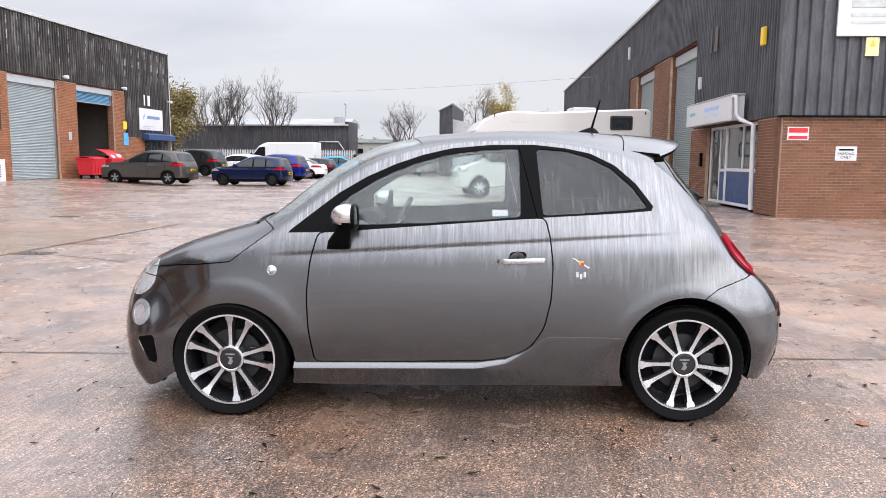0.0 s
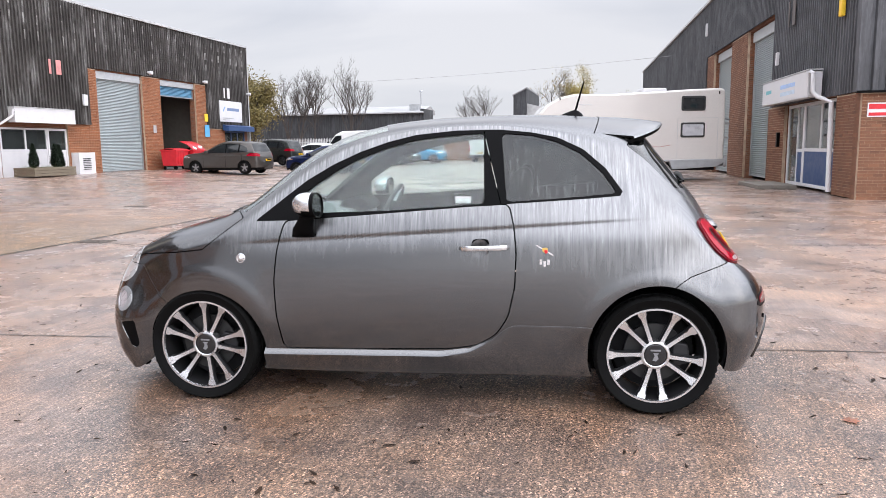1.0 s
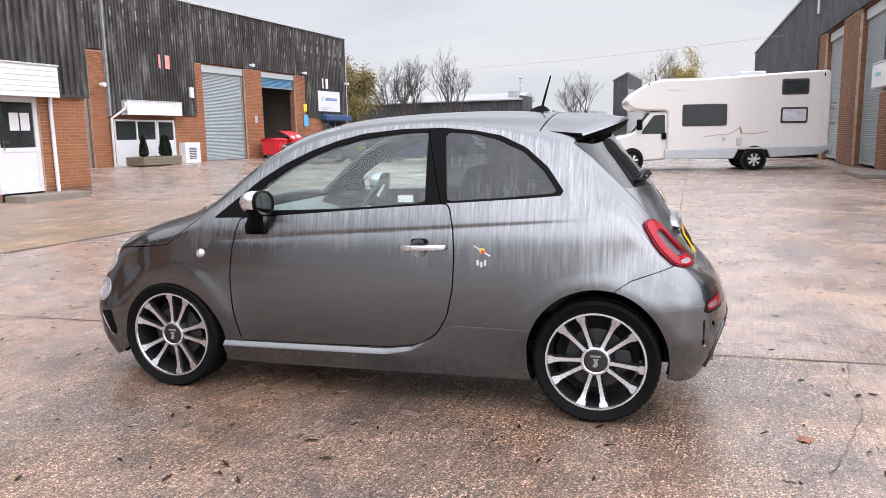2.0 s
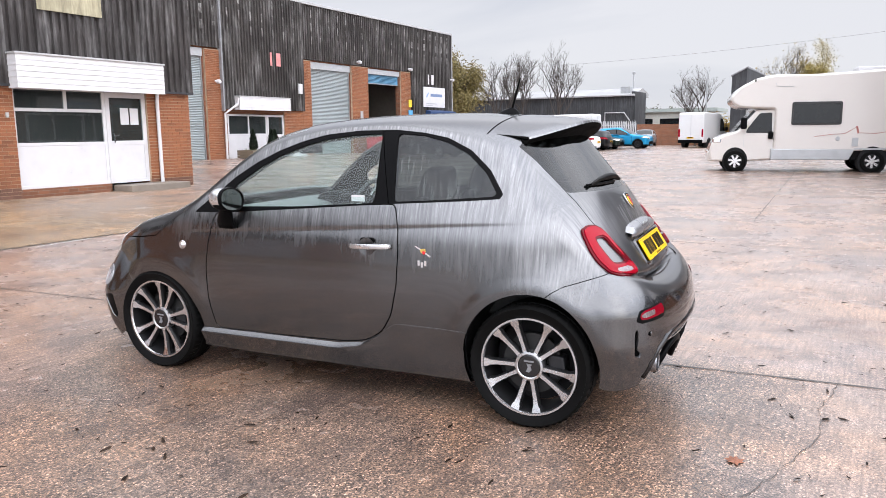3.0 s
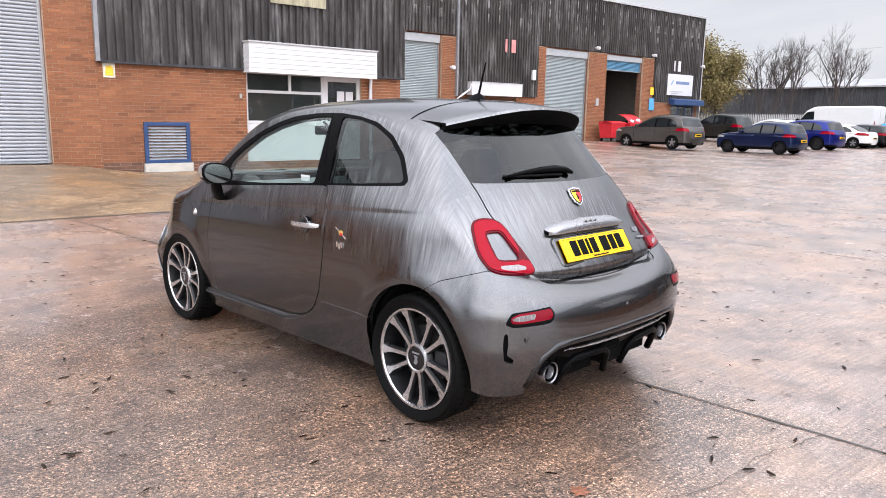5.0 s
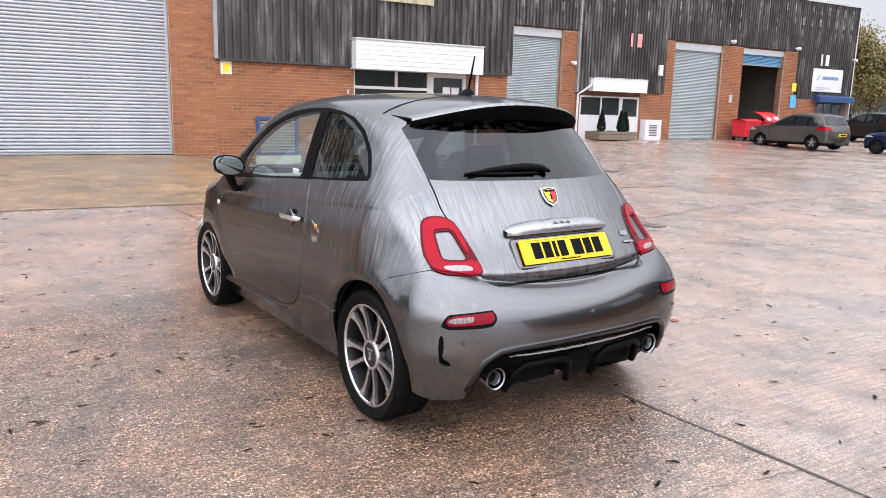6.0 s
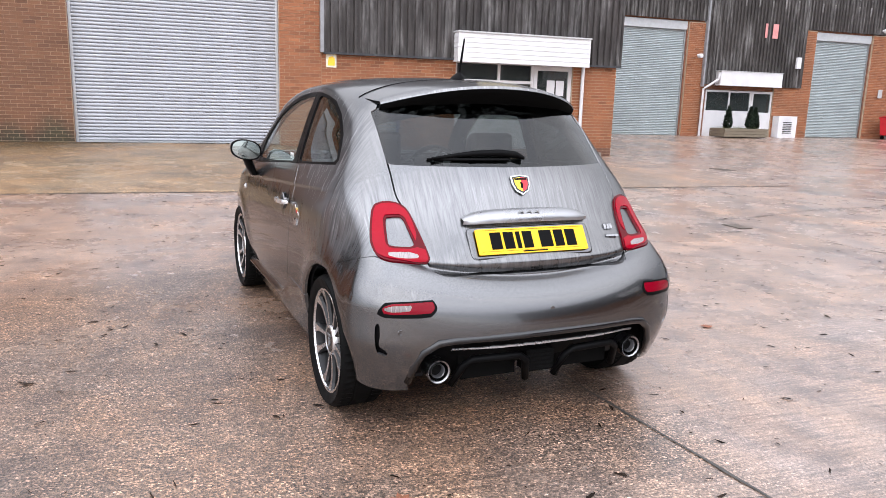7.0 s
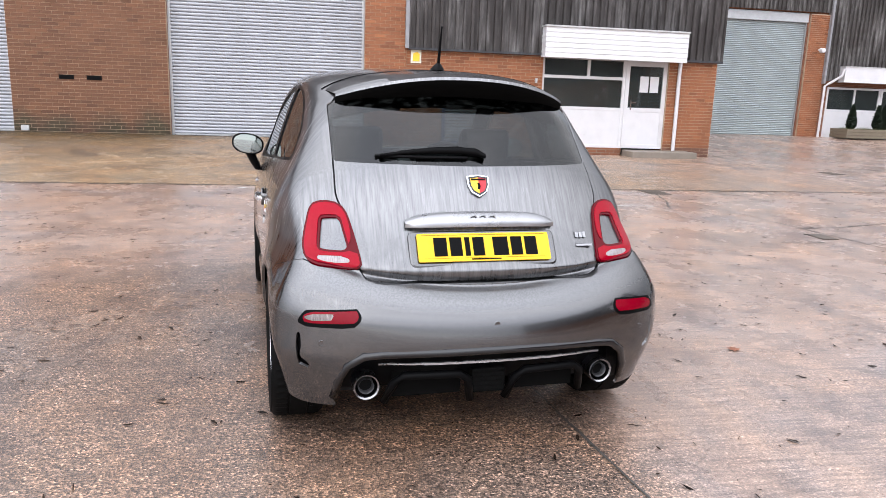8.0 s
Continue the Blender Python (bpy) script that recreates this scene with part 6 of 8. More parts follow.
    for y in (-0.05, -0.012, 0.026):
        Geo().lathe([(0.011, 0.0), (0.016, 0.002), (0.016, 0.005), (0.011, 0.006)], 16, "x", (rear_x(0, 0.90) + 0.030, y + 0.012, 0.900)).make("emblem", STEEL, gr)
    # shield badge
    sh = [(0.9 * u, 0.9 * v) for u, v in [(-0.052, 0.045), (0.0, 0.052), (0.052, 0.045), (0.050, 0.0), (0.036, -0.035), (0.0, -0.058), (-0.036, -0.035), (-0.050, 0.0)]]
    badge = Geo().prism(sh, -0.008, 0.0, "y").make("shield_badge", CHROME, car, "small shield badge in chrome, yellow and red", bevel=0.003)
    lean = math.degrees(math.atan2(rear_x(0, 0.96) - rear_x(0, 1.07), 0.11))
    badge.matrix_basis = pose(rear_x(0, 1.015, 0.003), 0.008, 1.015, -lean, 0, 90)
    Geo().prism([(p[0] * 0.86, p[1] * 0.86) for p in sh], -0.0088, -0.0081, "y").make("border", GLOSS_BLACK, badge)
    inner = [(p[0] * 0.70, p[1] * 0.70) for p in sh]
    Geo().prism([p if p[0] <= 0 else (0, p[1]) for p in inner], -0.0097, -0.0088, "y").make("field", YELLOW, badge)
    Geo().prism([p if p[0] >= 0 else (0, p[1]) for p in inner], -0.0098, -0.0088, "y").make("field", RED, badge)
    Geo().box(-0.030, 0.030, -0.0112, -0.0098, 0.020, 0.028).make("band", BLACK, badge)
    Geo().prism([(-0.007, -0.018), (0.003, -0.020), (0.007, -0.004), (0.003, 0.008), (-0.006, 0.008), (-0.003, -0.004)], -0.0112, -0.0098, "y").make("figure", BLACK, badge)
    # ledge of the bumper below the tailgate
    ledge = Geo()
    n = 48
    for i in range(n + 1):
        y = -0.488 + 0.976 * i / n
        z = float(np.interp(abs(y), [0, 0.39, 0.43, 0.466, 0.481, 0.488], [0.665, 0.671, 0.675, 0.684, 0.702, 0.716])) - 0.004
        xx = rear_x(y, z)
        ledge.v += [(xx + 0.003, y, z - 0.006), (xx + 0.001, y, z - 0.001), (xx - 0.006, y, z + 0.0015), (xx - 0.060, y, z + 0.004)]
    ledge.f = [(i * 4 + j, i * 4 + j + 1, i * 4 + j + 5, i * 4 + j + 4) for i in range(n) for j in range(3)]
    ledge.m = [0] * len(ledge.f)
    ledge.make("bumper_ledge", PAINT, car, smooth=60)
    # small chrome script as bars
    for a, b, z, h in ((0.403, 0.416, 0.818, 0.020), (0.420, 0.433, 0.818, 0.020), (0.437, 0.450, 0.818, 0.020), (0.398, 0.466, 0.788, 0.007)):
        xx = rear_x((a + b) / 2, z, 0.004)
        Geo().prism([(xx + 0.004, z), (xx - 0.004, z), (xx - 0.004 - 0.6 * h, z + h), (xx + 0.004 - 0.6 * h, z + h)], a, b, "y").make("script_bar", plain("script_grey", (0.30, 0.30, 0.31), 0.4, 0.8, var=0.1), car)
    # side badges
    for s in (-1, 1):
        y = side_y(0.61, 0.81) * (1 if s < 0 else -1)
        o = 0.004 * s
        b = Geo().prism([(p[0] + 0.612, p[1] + 0.812) for p in corner_round([(-0.015, 0.010), (0.012, 0.013), (0.016, -0.003), (0.003, -0.016), (-0.011, -0.007)], 0.006)], y, y + o, "y").make("side_badge", plain("badge_gold", (0.55, 0.38, 0.10), 0.4, var=0.1), car, "small coloured side badge over chrome bars")
        Geo().prism([(p[0] + 0.618, p[1] + 0.804) for p in corner_round([(-0.010, 0.008), (0.006, 0.010), (0.009, -0.002), (-0.002, -0.010)], 0.004)], y + o, y + o * 1.5, "y").make("field", RED, b)
        Geo().prism([(0.566, 0.836), (0.578, 0.836), (0.656, 0.790), (0.650, 0.784)], y + o * 0.2, y + o * 0.9, "y").make("dart", CHROME, b)
        yb = side_y(0.61, 0.755) * (1 if s < 0 else -1)
        for k in range(3):
            Geo().box(0.588 + k * 0.018, 0.600 + k * 0.018, yb, yb + 1.5 * o, 0.742 - (0.008 if k == 1 else 0), 0.768 - (0.008 if k == 1 else 0)).make("script_bar", CHROME, b)
        # repeater
        yy = side_y(-0.937, 0.756) * (1 if s < 0 else -1)
        Geo().lathe([(0.0, yy + 0.010 * s), (0.012, yy + 0.008 * s), (0.016, yy + 0.001 * s)], 16, "y", (-0.937, 0, 0.756)).make("side_repeater", LAMP_WHITE, car, smooth=True)
        Geo().lathe([(0.016, yy), (0.022, yy + 0.004 * s), (0.025, yy)], 18, "y", (-0.937, 0, 0.756)).make("repeater_ring", CHROME, car, smooth=True)
        # door handle: bar over a cup
        yh = side_y(0.32, 0.822)
        cup = Geo()
        cup.lathe([(0.0, yh - 0.007), (0.036, yh - 0.010), (0.044, yh - 0.012), (0.048, yh + 0.004)], 24, "y", (0.297, 0, 0.818))
        c = cup.make("handle_cup", PAINT, car, smooth=50)
        bar = Geo()
        pts = [(0.196, 0.012), (0.21, 0.030), (0.25, 0.040), (0.32, 0.043), (0.39, 0.040), (0.425, 0.030), (0.439, 0.012)]
        k = 10
        for px, po in pts:
            e = 0.011 if 0.2 < px < 0.43 else 0.007
            bar.v += [(px, yh - po + 0.35 * e * math.cos(2 * math.pi * j / k), 0.823 + 0.035 * (px - 0.32) + e * 1.15 * math.sin(2 * math.pi * j / k)) for j in range(k)]
        bar.f = [(i * k + j, i * k + (j + 1) % k, (i + 1) * k + (j + 1) % k, (i + 1) * k + j) for i in range(len(pts) - 1) for j in range(k)] + [tuple(range(k)), tuple(range(6 * k, 7 * k))]
        bar.m = [0] * len(bar.f)
        h = bar.make("door_handle", SATIN, car, "satin chrome door handle", smooth=50)
        Geo().prism([(p[0], p[1]) for p in corner_round([(0.255, 0.838), (0.262, 0.862), (0.335, 0.864), (0.345, 0.838)], 0.012)], yh - 0.007, yh + 0.002, "y").make("lock_cap", BLACK, h)
        if s > 0:
            for o2 in (c, h):
                o2.scale = (1, -1, 1)
        # mirror
        mir = new("door_mirror")
        mir.parent = car
        if s > 0:
            mir.scale = (1, -1, 1)
        na = 28
        stations = [(-0.622, 0.10), (-0.619, 0.32), (-0.611, 0.54), (-0.598, 0.74), (-0.580, 0.89), (-0.558, 0.975), (-0.535, 1.0), (-0.514, 1.0), (-0.500, 0.985), (-0.497, 0.955), (-0.497, 0.90), (-0.505, 0.88)]
        ring = []
        for px, k in stations:
            for j in range(na):
                a = 2 * math.pi * j / na
                cy, cz = math.copysign(abs(math.cos(a)) ** 0.85, math.cos(a)), math.copysign(abs(math.sin(a)) ** 0.85, math.sin(a))
                ring.append((px, -0.862 + 0.096 * k * cy, 1.034 + 0.064 * k * cz - 0.010 * k * cy))
        cap, low = Geo(), Geo()
        for i in range(len(stations) - 1):
            for j in range(na):
                quad = (i * na + j, i * na + (j + 1) % na, (i + 1) * na + (j + 1) % na, (i + 1) * na + j)
                top = sum(ring[q][2] for q in quad) / 4 > 1.007 and stations[i + 1][0] < -0.505 and i < 7
                (cap if top else low).add([ring[q] for q in quad], [(0, 1, 2, 3)])
        for geo, nm, mt, tag in ((cap, "mirror_cap", SATIN, "satin silver mirror cap"), (low, "mirror_housing", BLACK, "")):
            ob = geo.make(nm, mt, mir, tag)
            bm = bmesh.new()
            bm.from_mesh(ob.data)
            bmesh.ops.remove_doubles(bm, verts=bm.verts, dist=0.0004)
            bmesh.ops.recalc_face_normals(bm, faces=bm.faces)
            bm.to_mesh(ob.data)
            bm.free()
            ob.data.shade_smooth()
        gl = Geo()
        gl.lathe([(0.0, -0.5015), (0.80, -0.5015), (1.0, -0.503)], 28, "x")
        gl.v = [(v[0], -0.862 + v[1] * 0.087, 1.034 + v[2] * 0.058 - 0.010 * v[1]) for v in gl.v]
        gl.make("mirror_glass", plain("mirror", (0.34, 0.38, 0.37), 0.02, 1.0, var=0.0, bump=0.0), mir, smooth=True)
        arm = Geo()
        prof = [(-0.60, -0.800, 0.868, 0.058, 0.024), (-0.592, -0.822, 0.912, 0.054, 0.028), (-0.565, -0.845, 0.965, 0.040, 0.030), (-0.55, -0.855, 1.01, 0.038, 0.034)]
        for ax, ay, az, rx, ry in prof:
            arm.v += [(ax + rx * math.cos(2 * math.pi * j / 14), ay + ry * math.sin(2 * math.pi * j / 14), az) for j in range(14)]
        arm.f = [(i * 14 + j, i * 14 + (j + 1) % 14, (i + 1) * 14 + (j + 1) % 14, (i + 1) * 14 + j) for i in range(3) for j in range(14)] + [tuple(range(14))]
        arm.m = [0] * len(arm.f)
        arm.make("mirror_arm", BLACK, mir, smooth=60)
        # exhaust
        ex = Geo()
        yy = -0.475 * (1 if s < 0 else -1)
        back = rear_x(yy, 0.30) - 1.672
        ex.lathe([(r, d + back) for r, d in [(0.036, 1.58), (0.048, 1.58), (0.051, 1.652), (0.048, 1.660), (0.042, 1.656), (0.040, 1.60)]], 28, "x", (0, yy, 0.300))
        ob = ex.make("tailpipe", plain("pipe_chrome", (0.26, 0.26, 0.27), 0.25, 1.0, var=0.1, bump=0.0), car, "chrome twin-walled tailpipe", smooth=35)
        Geo().lathe([(r, d + back) for r, d in [(0.020, 1.57), (0.026, 1.645), (0.030, 1.65), (0.031, 1.57)]], 24, "x", (0, yy, 0.300)).make("inner_pipe", plain("pipe_grey", (0.20, 0.20, 0.21), 0.35, 0.9, var=0.15), ob, smooth=35)
        # black discs stand for the dark inside the pipes
        Geo().lathe([(r, d + back) for r, d in [(0.0, 1.59), (0.045, 1.59)]], 20, "x", (0, yy, 0.300)).lathe([(r, d + back) for r, d in [(0.0, 1.625), (0.025, 1.625)]], 20, "x", (0, yy, 0.300)).make("pipe_dark", MATT, ob)
        # parking sensors
        for py, pz in ((0.639, 0.478), (0.0, 0.541)):
            if py == 0.0 and s > 0:
                continue
            xx = rear_x(py, pz, 0.0035)
            Geo().lathe([(0.0, xx + 0.001), (0.0085, xx + 0.001), (0.0105, xx + 0.0015), (0.0115, xx)], 14, "x", (0, py * s, pz)).make("parking_sensor", PAINT, car, smooth=40)
    # diffuser: bright blade, fins, mesh
    bladeg = Geo()
    for i in range(25):
        y = -0.44 + 0.88 * i / 24
        e = max(0.12, 1 - abs(i / 12 - 1) ** 4)
        xx = rear_x(y, 0.40, 0.0)
        bladeg.v += [(xx - 0.012, y, 0.404), (xx - 0.004, y, 0.403), (xx - 0.004, y, 0.403 - 0.008 * e), (xx - 0.012, y, 0.394)]
    bladeg.f = [(i * 4 + j, i * 4 + j + 1, i * 4 + j + 5, i * 4 + j + 4) for i in range(24) for j in range(3)]
    bladeg.m = [0] * len(bladeg.f)
    bladeg.make("diffuser_blade", plain("blade_silver", (0.40, 0.40, 0.41), 0.25, 0.8, var=0.1, bump=0.0), car, smooth=40)
    rim_pts = [(-0.590, 0.255), (-0.578, 0.325), (-0.548, 0.393), (-0.49, 0.433), (-0.42, 0.440), (-0.2, 0.444), (0, 0.446), (0.2, 0.444), (0.42, 0.440), (0.49, 0.433), (0.548, 0.393), (0.578, 0.325), (0.590, 0.255)]
    Geo().tube([(rear_x(y, z, -0.002), y, z) for y, z in rim_pts], 0.017, 10).make("diffuser_rim", GLOSS_BLACK, car, smooth=True)
    for y0, y1 in ((-0.39, -0.08), (0.08, 0.39)):
        fin = Geo()
        pts = [(y0 - 0.012, 0.225), (y0 + 0.015, 0.315), (y0 + 0.05, 0.345), (y1 - 0.05, 0.345), (y1 - 0.015, 0.32), (y1 + 0.006, 0.225)]
        fin.tube([(rear_x(y, z) - 0.025, y, z) for y, z in pts], 0.017, 8)
        fin.make("diffuser_fin", BLACK, car, smooth=True)
        Geo().box(1.58, 1.64, y0 + 0.02, y1 - 0.02, 0.235, 0.34).make("diffuser_pocket", MATT, car)
    Geo().box(1.60, 1.690, -0.07, 0.07, 0.245, 0.345).make("diffuser_mesh", plain("mesh_black", (0.005, 0.005, 0.005), 0.8, var=0.7, scale=120, fine=200, bump=0.6, spec=0.05), car, bevel=0.01)
    for k in range(5):
        Geo().box(1.688, 1.693, -0.06, 0.06, 0.255 + k * 0.018, 0.259 + k * 0.018).make("mesh_bar", MATT, car)
    # side skirts with a bright upper ledge
    for s in (-1, 1):
        g = Geo()
        n = 60
        for i in range(n + 1):
            x = -0.835 + 1.66 * i / n
            zt = float(np.interp(x, [-1, 0.1, 0.25, 0.36, 0.43, 0.47, 1], [0.268, 0.286, 0.308, 0.361, 0.416, 0.429, 0.431]))
            out = 0.019 * (1 - smooth01((x - 0.15) / 0.3)) + 0.003
            low = 0.158 + 0.012 * (x + 0.8)
            yy = side_y(x, zt)
            g.v += [(x, s * -(yy + 0.003), zt + 0.010), (x, s * -(yy - out * 0.9), zt + 0.010 - 1.0 * out), (x, s * -(yy - out), zt + 0.003 - 1.0 * out), (x, s * -(side_y(x, (zt + low) / 2) - out * 0.75), (zt + low) / 2), (x, s * -(side_y(x, low) - out * 0.5 - 0.004), low + 0.015), (x, s * -(side_y(x, low) + 0.03), low)]
        g.f = [(i * 6 + j, i * 6 + j + 1, i * 6 + j + 7, i * 6 + j + 6) for i in range(n) for j in range(5)] + [tuple(range(6)), tuple(range(n * 6, n * 6 + 6))]
        g.m = [0] * len(g.f)
        g.make("side_skirt", PAINT, car, smooth=40)
    # front lip
    Geo().tube([(-1.855 + 0.42 * (abs(y) / 0.78) ** 3, y, 0.163) for y in (-0.70, -0.6, -0.45, -0.3, -0.1, 0.1, 0.3, 0.45, 0.6, 0.70)], 0.022, 8).make("front_lip", BLACK, car, smooth=True)
    # rear wiper
    wp = new("rear_wiper")
    wp.parent = car
    arm = Geo()
    prof = [(0.055, 1.128, 0.010, 0.026), (0.02, 1.142, 0.016, 0.034), (-0.06, 1.148, 0.017, 0.034), (-0.16, 1.146, 0.014, 0.026), (-0.26, 1.138, 0.010, 0.018), (-0.375, 1.124, 0.005, 0.010)]
    k = 10
    for y, z, h, d in prof:
        xx = rear_x(y, z, 0.016)
        arm.v += [(xx + d * 0.6 * math.cos(2 * math.pi * j / k), y, z + h * math.sin(2 * math.pi * j / k)) for j in range(k)]
    arm.f = [(i * k + j, i * k + (j + 1) % k, (i + 1) * k + (j + 1) % k, (i + 1) * k + j) for i in range(len(prof) - 1) for j in range(k)] + [tuple(range(k)), tuple(range(5 * k, 6 * k))]
    arm.m = [0] * len(arm.f)
    arm.make("wiper_arm", BLACK, wp, smooth=50)
    Geo().tube([(rear_x(y, 1.118, 0.006), y, 1.120) for y in (-0.39, -0.3, -0.2, -0.1, -0.02)], 0.007, 6).make("wiper_blade", BLACK, wp)
    # roof aerial
    ae = new("roof_aerial")
    ae.parent = car
    base = Geo()
    k = 12
    for t in range(6):
        f = t / 5
        cx, rx, ry, z = 0.755 + 0.022 * f, 0.062 * (1 - f) ** 0.8 + 0.007, 0.026 * (1 - f) + 0.006, 1.480 + 0.034 * f ** 0.8
        base.v += [(cx + rx * math.cos(2 * math.pi * j / k), ry * math.sin(2 * math.pi * j / k), z) for j in range(k)]
    base.f = [(i * k + j, i * k + (j + 1) % k, (i + 1) * k + (j + 1) % k, (i + 1) * k + j) for i in range(5) for j in range(k)]
    base.m = [0] * len(base.f)
    base.make("aerial_base", BLACK, ae, smooth=60)
    Geo().tube([(0.778, 0, 1.508), (0.80, 0, 1.59), (0.824, 0, 1.675)], 0.0075, 8, r_end=0.004).make("mast", BLACK, ae, smooth=60)
    # front wipers and scuttle
    for y0, y1 in ((-0.55, 0.0), (0.0, 0.5)):
        pts = [(-1.13 + 0.13 * ((y0 + (y1 - y0) * t) / 0.7) ** 2 - 0.02 + 0.1 * t * 0.2, y0 + (y1 - y0) * t, 0.972 + 0.012 * t) for t in (0, 0.25, 0.5, 0.75, 1)]
        Geo().tube(pts, 0.008, 6).make("front_wiper", BLACK, car)
    sc = Geo()
    for i in range(21):
        y = -0.66 + 1.32 * i / 20
        xx = -1.155 + 0.19 * abs(y / 0.7) ** 2.2
        sc.v += [(xx - 0.045, y, 0.952 - 0.03 * (y / 0.7) ** 2), (xx + 0.02, y, 0.972 - 0.03 * (y / 0.7) ** 2)]
    sc.f = [(2 * i, 2 * i + 1, 2 * i + 3, 2 * i + 2) for i in range(20)]
    sc.m = [0] * 20
    sc.make("scuttle", BLACK, car)


fit_hatch()


def seat(x, y, name="front_seat"):
    ob = new(name)
    ob.parent = HATCH

    def cushion(nm, pts, half, mt=LEATHER):
        """A padded outline in the side view, pulled across and rounded."""
        Geo().prism([tuple(p) for p in curve_closed(pts, 4)], y - half, y + half, "y").make(nm, mt, ob, smooth=50, bevel=0.03)
    cushion("cushion", [(x - 0.45, 0.50), (x - 0.42, 0.58), (x - 0.1, 0.56), (x + 0.05, 0.52), (x + 0.02, 0.42), (x - 0.4, 0.42)], 0.24)
    cushion("backrest", [(x - 0.02, 0.50), (x + 0.06, 0.80), (x + 0.14, 1.02), (x + 0.22, 1.02), (x + 0.20, 0.80), (x + 0.10, 0.48)], 0.22)
    cushion("headrest", [(x + 0.13, 1.02), (x + 0.16, 1.16), (x + 0.22, 1.20), (x + 0.26, 1.16), (x + 0.24, 1.02)], 0.13)


def build_cabin():
    car = HATCH
    seat(0.28, -0.34)
    seat(0.28, 0.34)
    bench = new("rear_bench")
    bench.parent = car
    Geo().prism([tuple(p) for p in curve_closed([(0.62, 0.50), (0.66, 0.62), (0.95, 0.58), (1.08, 0.92), (1.15, 0.90), (1.05, 0.48)], 4)], -0.5, 0.5, "y").make("bench_pad", LEATHER, bench, smooth=50, bevel=0.02)
    for y in (-0.25, 0.25):
        Geo().prism([tuple(p) for p in curve_closed([(1.07, 0.92), (1.09, 1.04), (1.13, 1.06), (1.17, 1.03), (1.15, 0.91)], 4)], y - 0.11, y + 0.11, "y").make("headrest", LEATHER, bench, smooth=50, bevel=0.02)
    dash = Geo()
    dash.prism([tuple(p) for p in curve_closed([(-1.0, 0.70), (-1.0, 0.90), (-0.85, 0.945), (-0.62, 0.93), (-0.55, 0.86), (-0.60, 0.66)], 4)], -0.68, 0.68, "y")
    dash.make("dashboard", plain("dash_grey", (0.16, 0.165, 0.165), 0.55), car, smooth=50, bevel=0.02)
    Geo().prism([tuple(p) for p in curve_closed([(-0.70, 0.92), (-0.66, 0.985), (-0.54, 0.99), (-0.50, 0.93), (-0.58, 0.90)], 4)], 0.20, 0.50, "y").make("instrument_hood", CABIN, car, smooth=50, bevel=0.02)
    wheel = new("steering_wheel")
    wheel.parent = car
    wheel.matrix_basis = pose(-0.40, 0.35, 0.905, 0, -64, 0)
    Geo().tube([(0.178 * math.cos(2 * math.pi * k / 32), 0.178 * math.sin(2 * math.pi * k / 32), 0) for k in range(33)], 0.016, 8, cap=False).make("rim", LEATHER, wheel, smooth=True)
    Geo().lathe([(0.0, 0.03), (0.06, 0.025), (0.07, 0.0), (0.05, -0.1)], 20, "z").make("boss", CABIN, wheel, smooth=40)
    for a in (0.3, 2.84, 4.71):
        Geo().tube([(0.05 * math.cos(a), 0.05 * math.sin(a), 0), (0.17 * math.cos(a), 0.17 * math.sin(a), 0)], 0.014, 6).make("spoke", SATIN, wheel)
    Geo().box(-0.60, -0.57, -0.11, 0.11, 1.255, 1.315).make("rear_view_mirror", CABIN, car, bevel=0.01)
    Geo().tube([(-0.59, 0, 1.30), (-0.64, 0, 1.34)], 0.01, 6).make("mirror_stem", CABIN, car)
    Geo().box(-0.7, 1.2, -0.6, 0.6, 0.27, 0.33).make("cabin_floor", CABIN, car)
    Geo().box(-0.62, 0.1, -0.10, 0.10, 0.33, 0.60).make("console", CABIN, car, bevel=0.03)
    Geo().box(0.17, 0.248, side_y(0.2, 1.05, -0.012), side_y(0.2, 1.05, -0.009), 1.036, 1.068).make("window_sticker", WHITE, car, "small white window sticker")
    # headlining
    Geo().box(-0.15, 0.75, -0.38, 0.38, 1.385, 1.395).make("headlining", plain("headlining", (0.2, 0.2, 0.19), 0.9), car)


build_cabin()


# ---- other vehicles in the yard ----
TINT = plain("dark_car_glass", (0.010, 0.012, 0.013), 0.05, var=0.2, bump=0.0, spec=0.45)
RIM_GREY = plain("wheel_grey", (0.35, 0.35, 0.36), 0.35, 0.8, var=0.1)
RIM_BLACK = plain("wheel_black", (0.015, 0.015, 0.016), 0.4, 0.3, var=0.1)


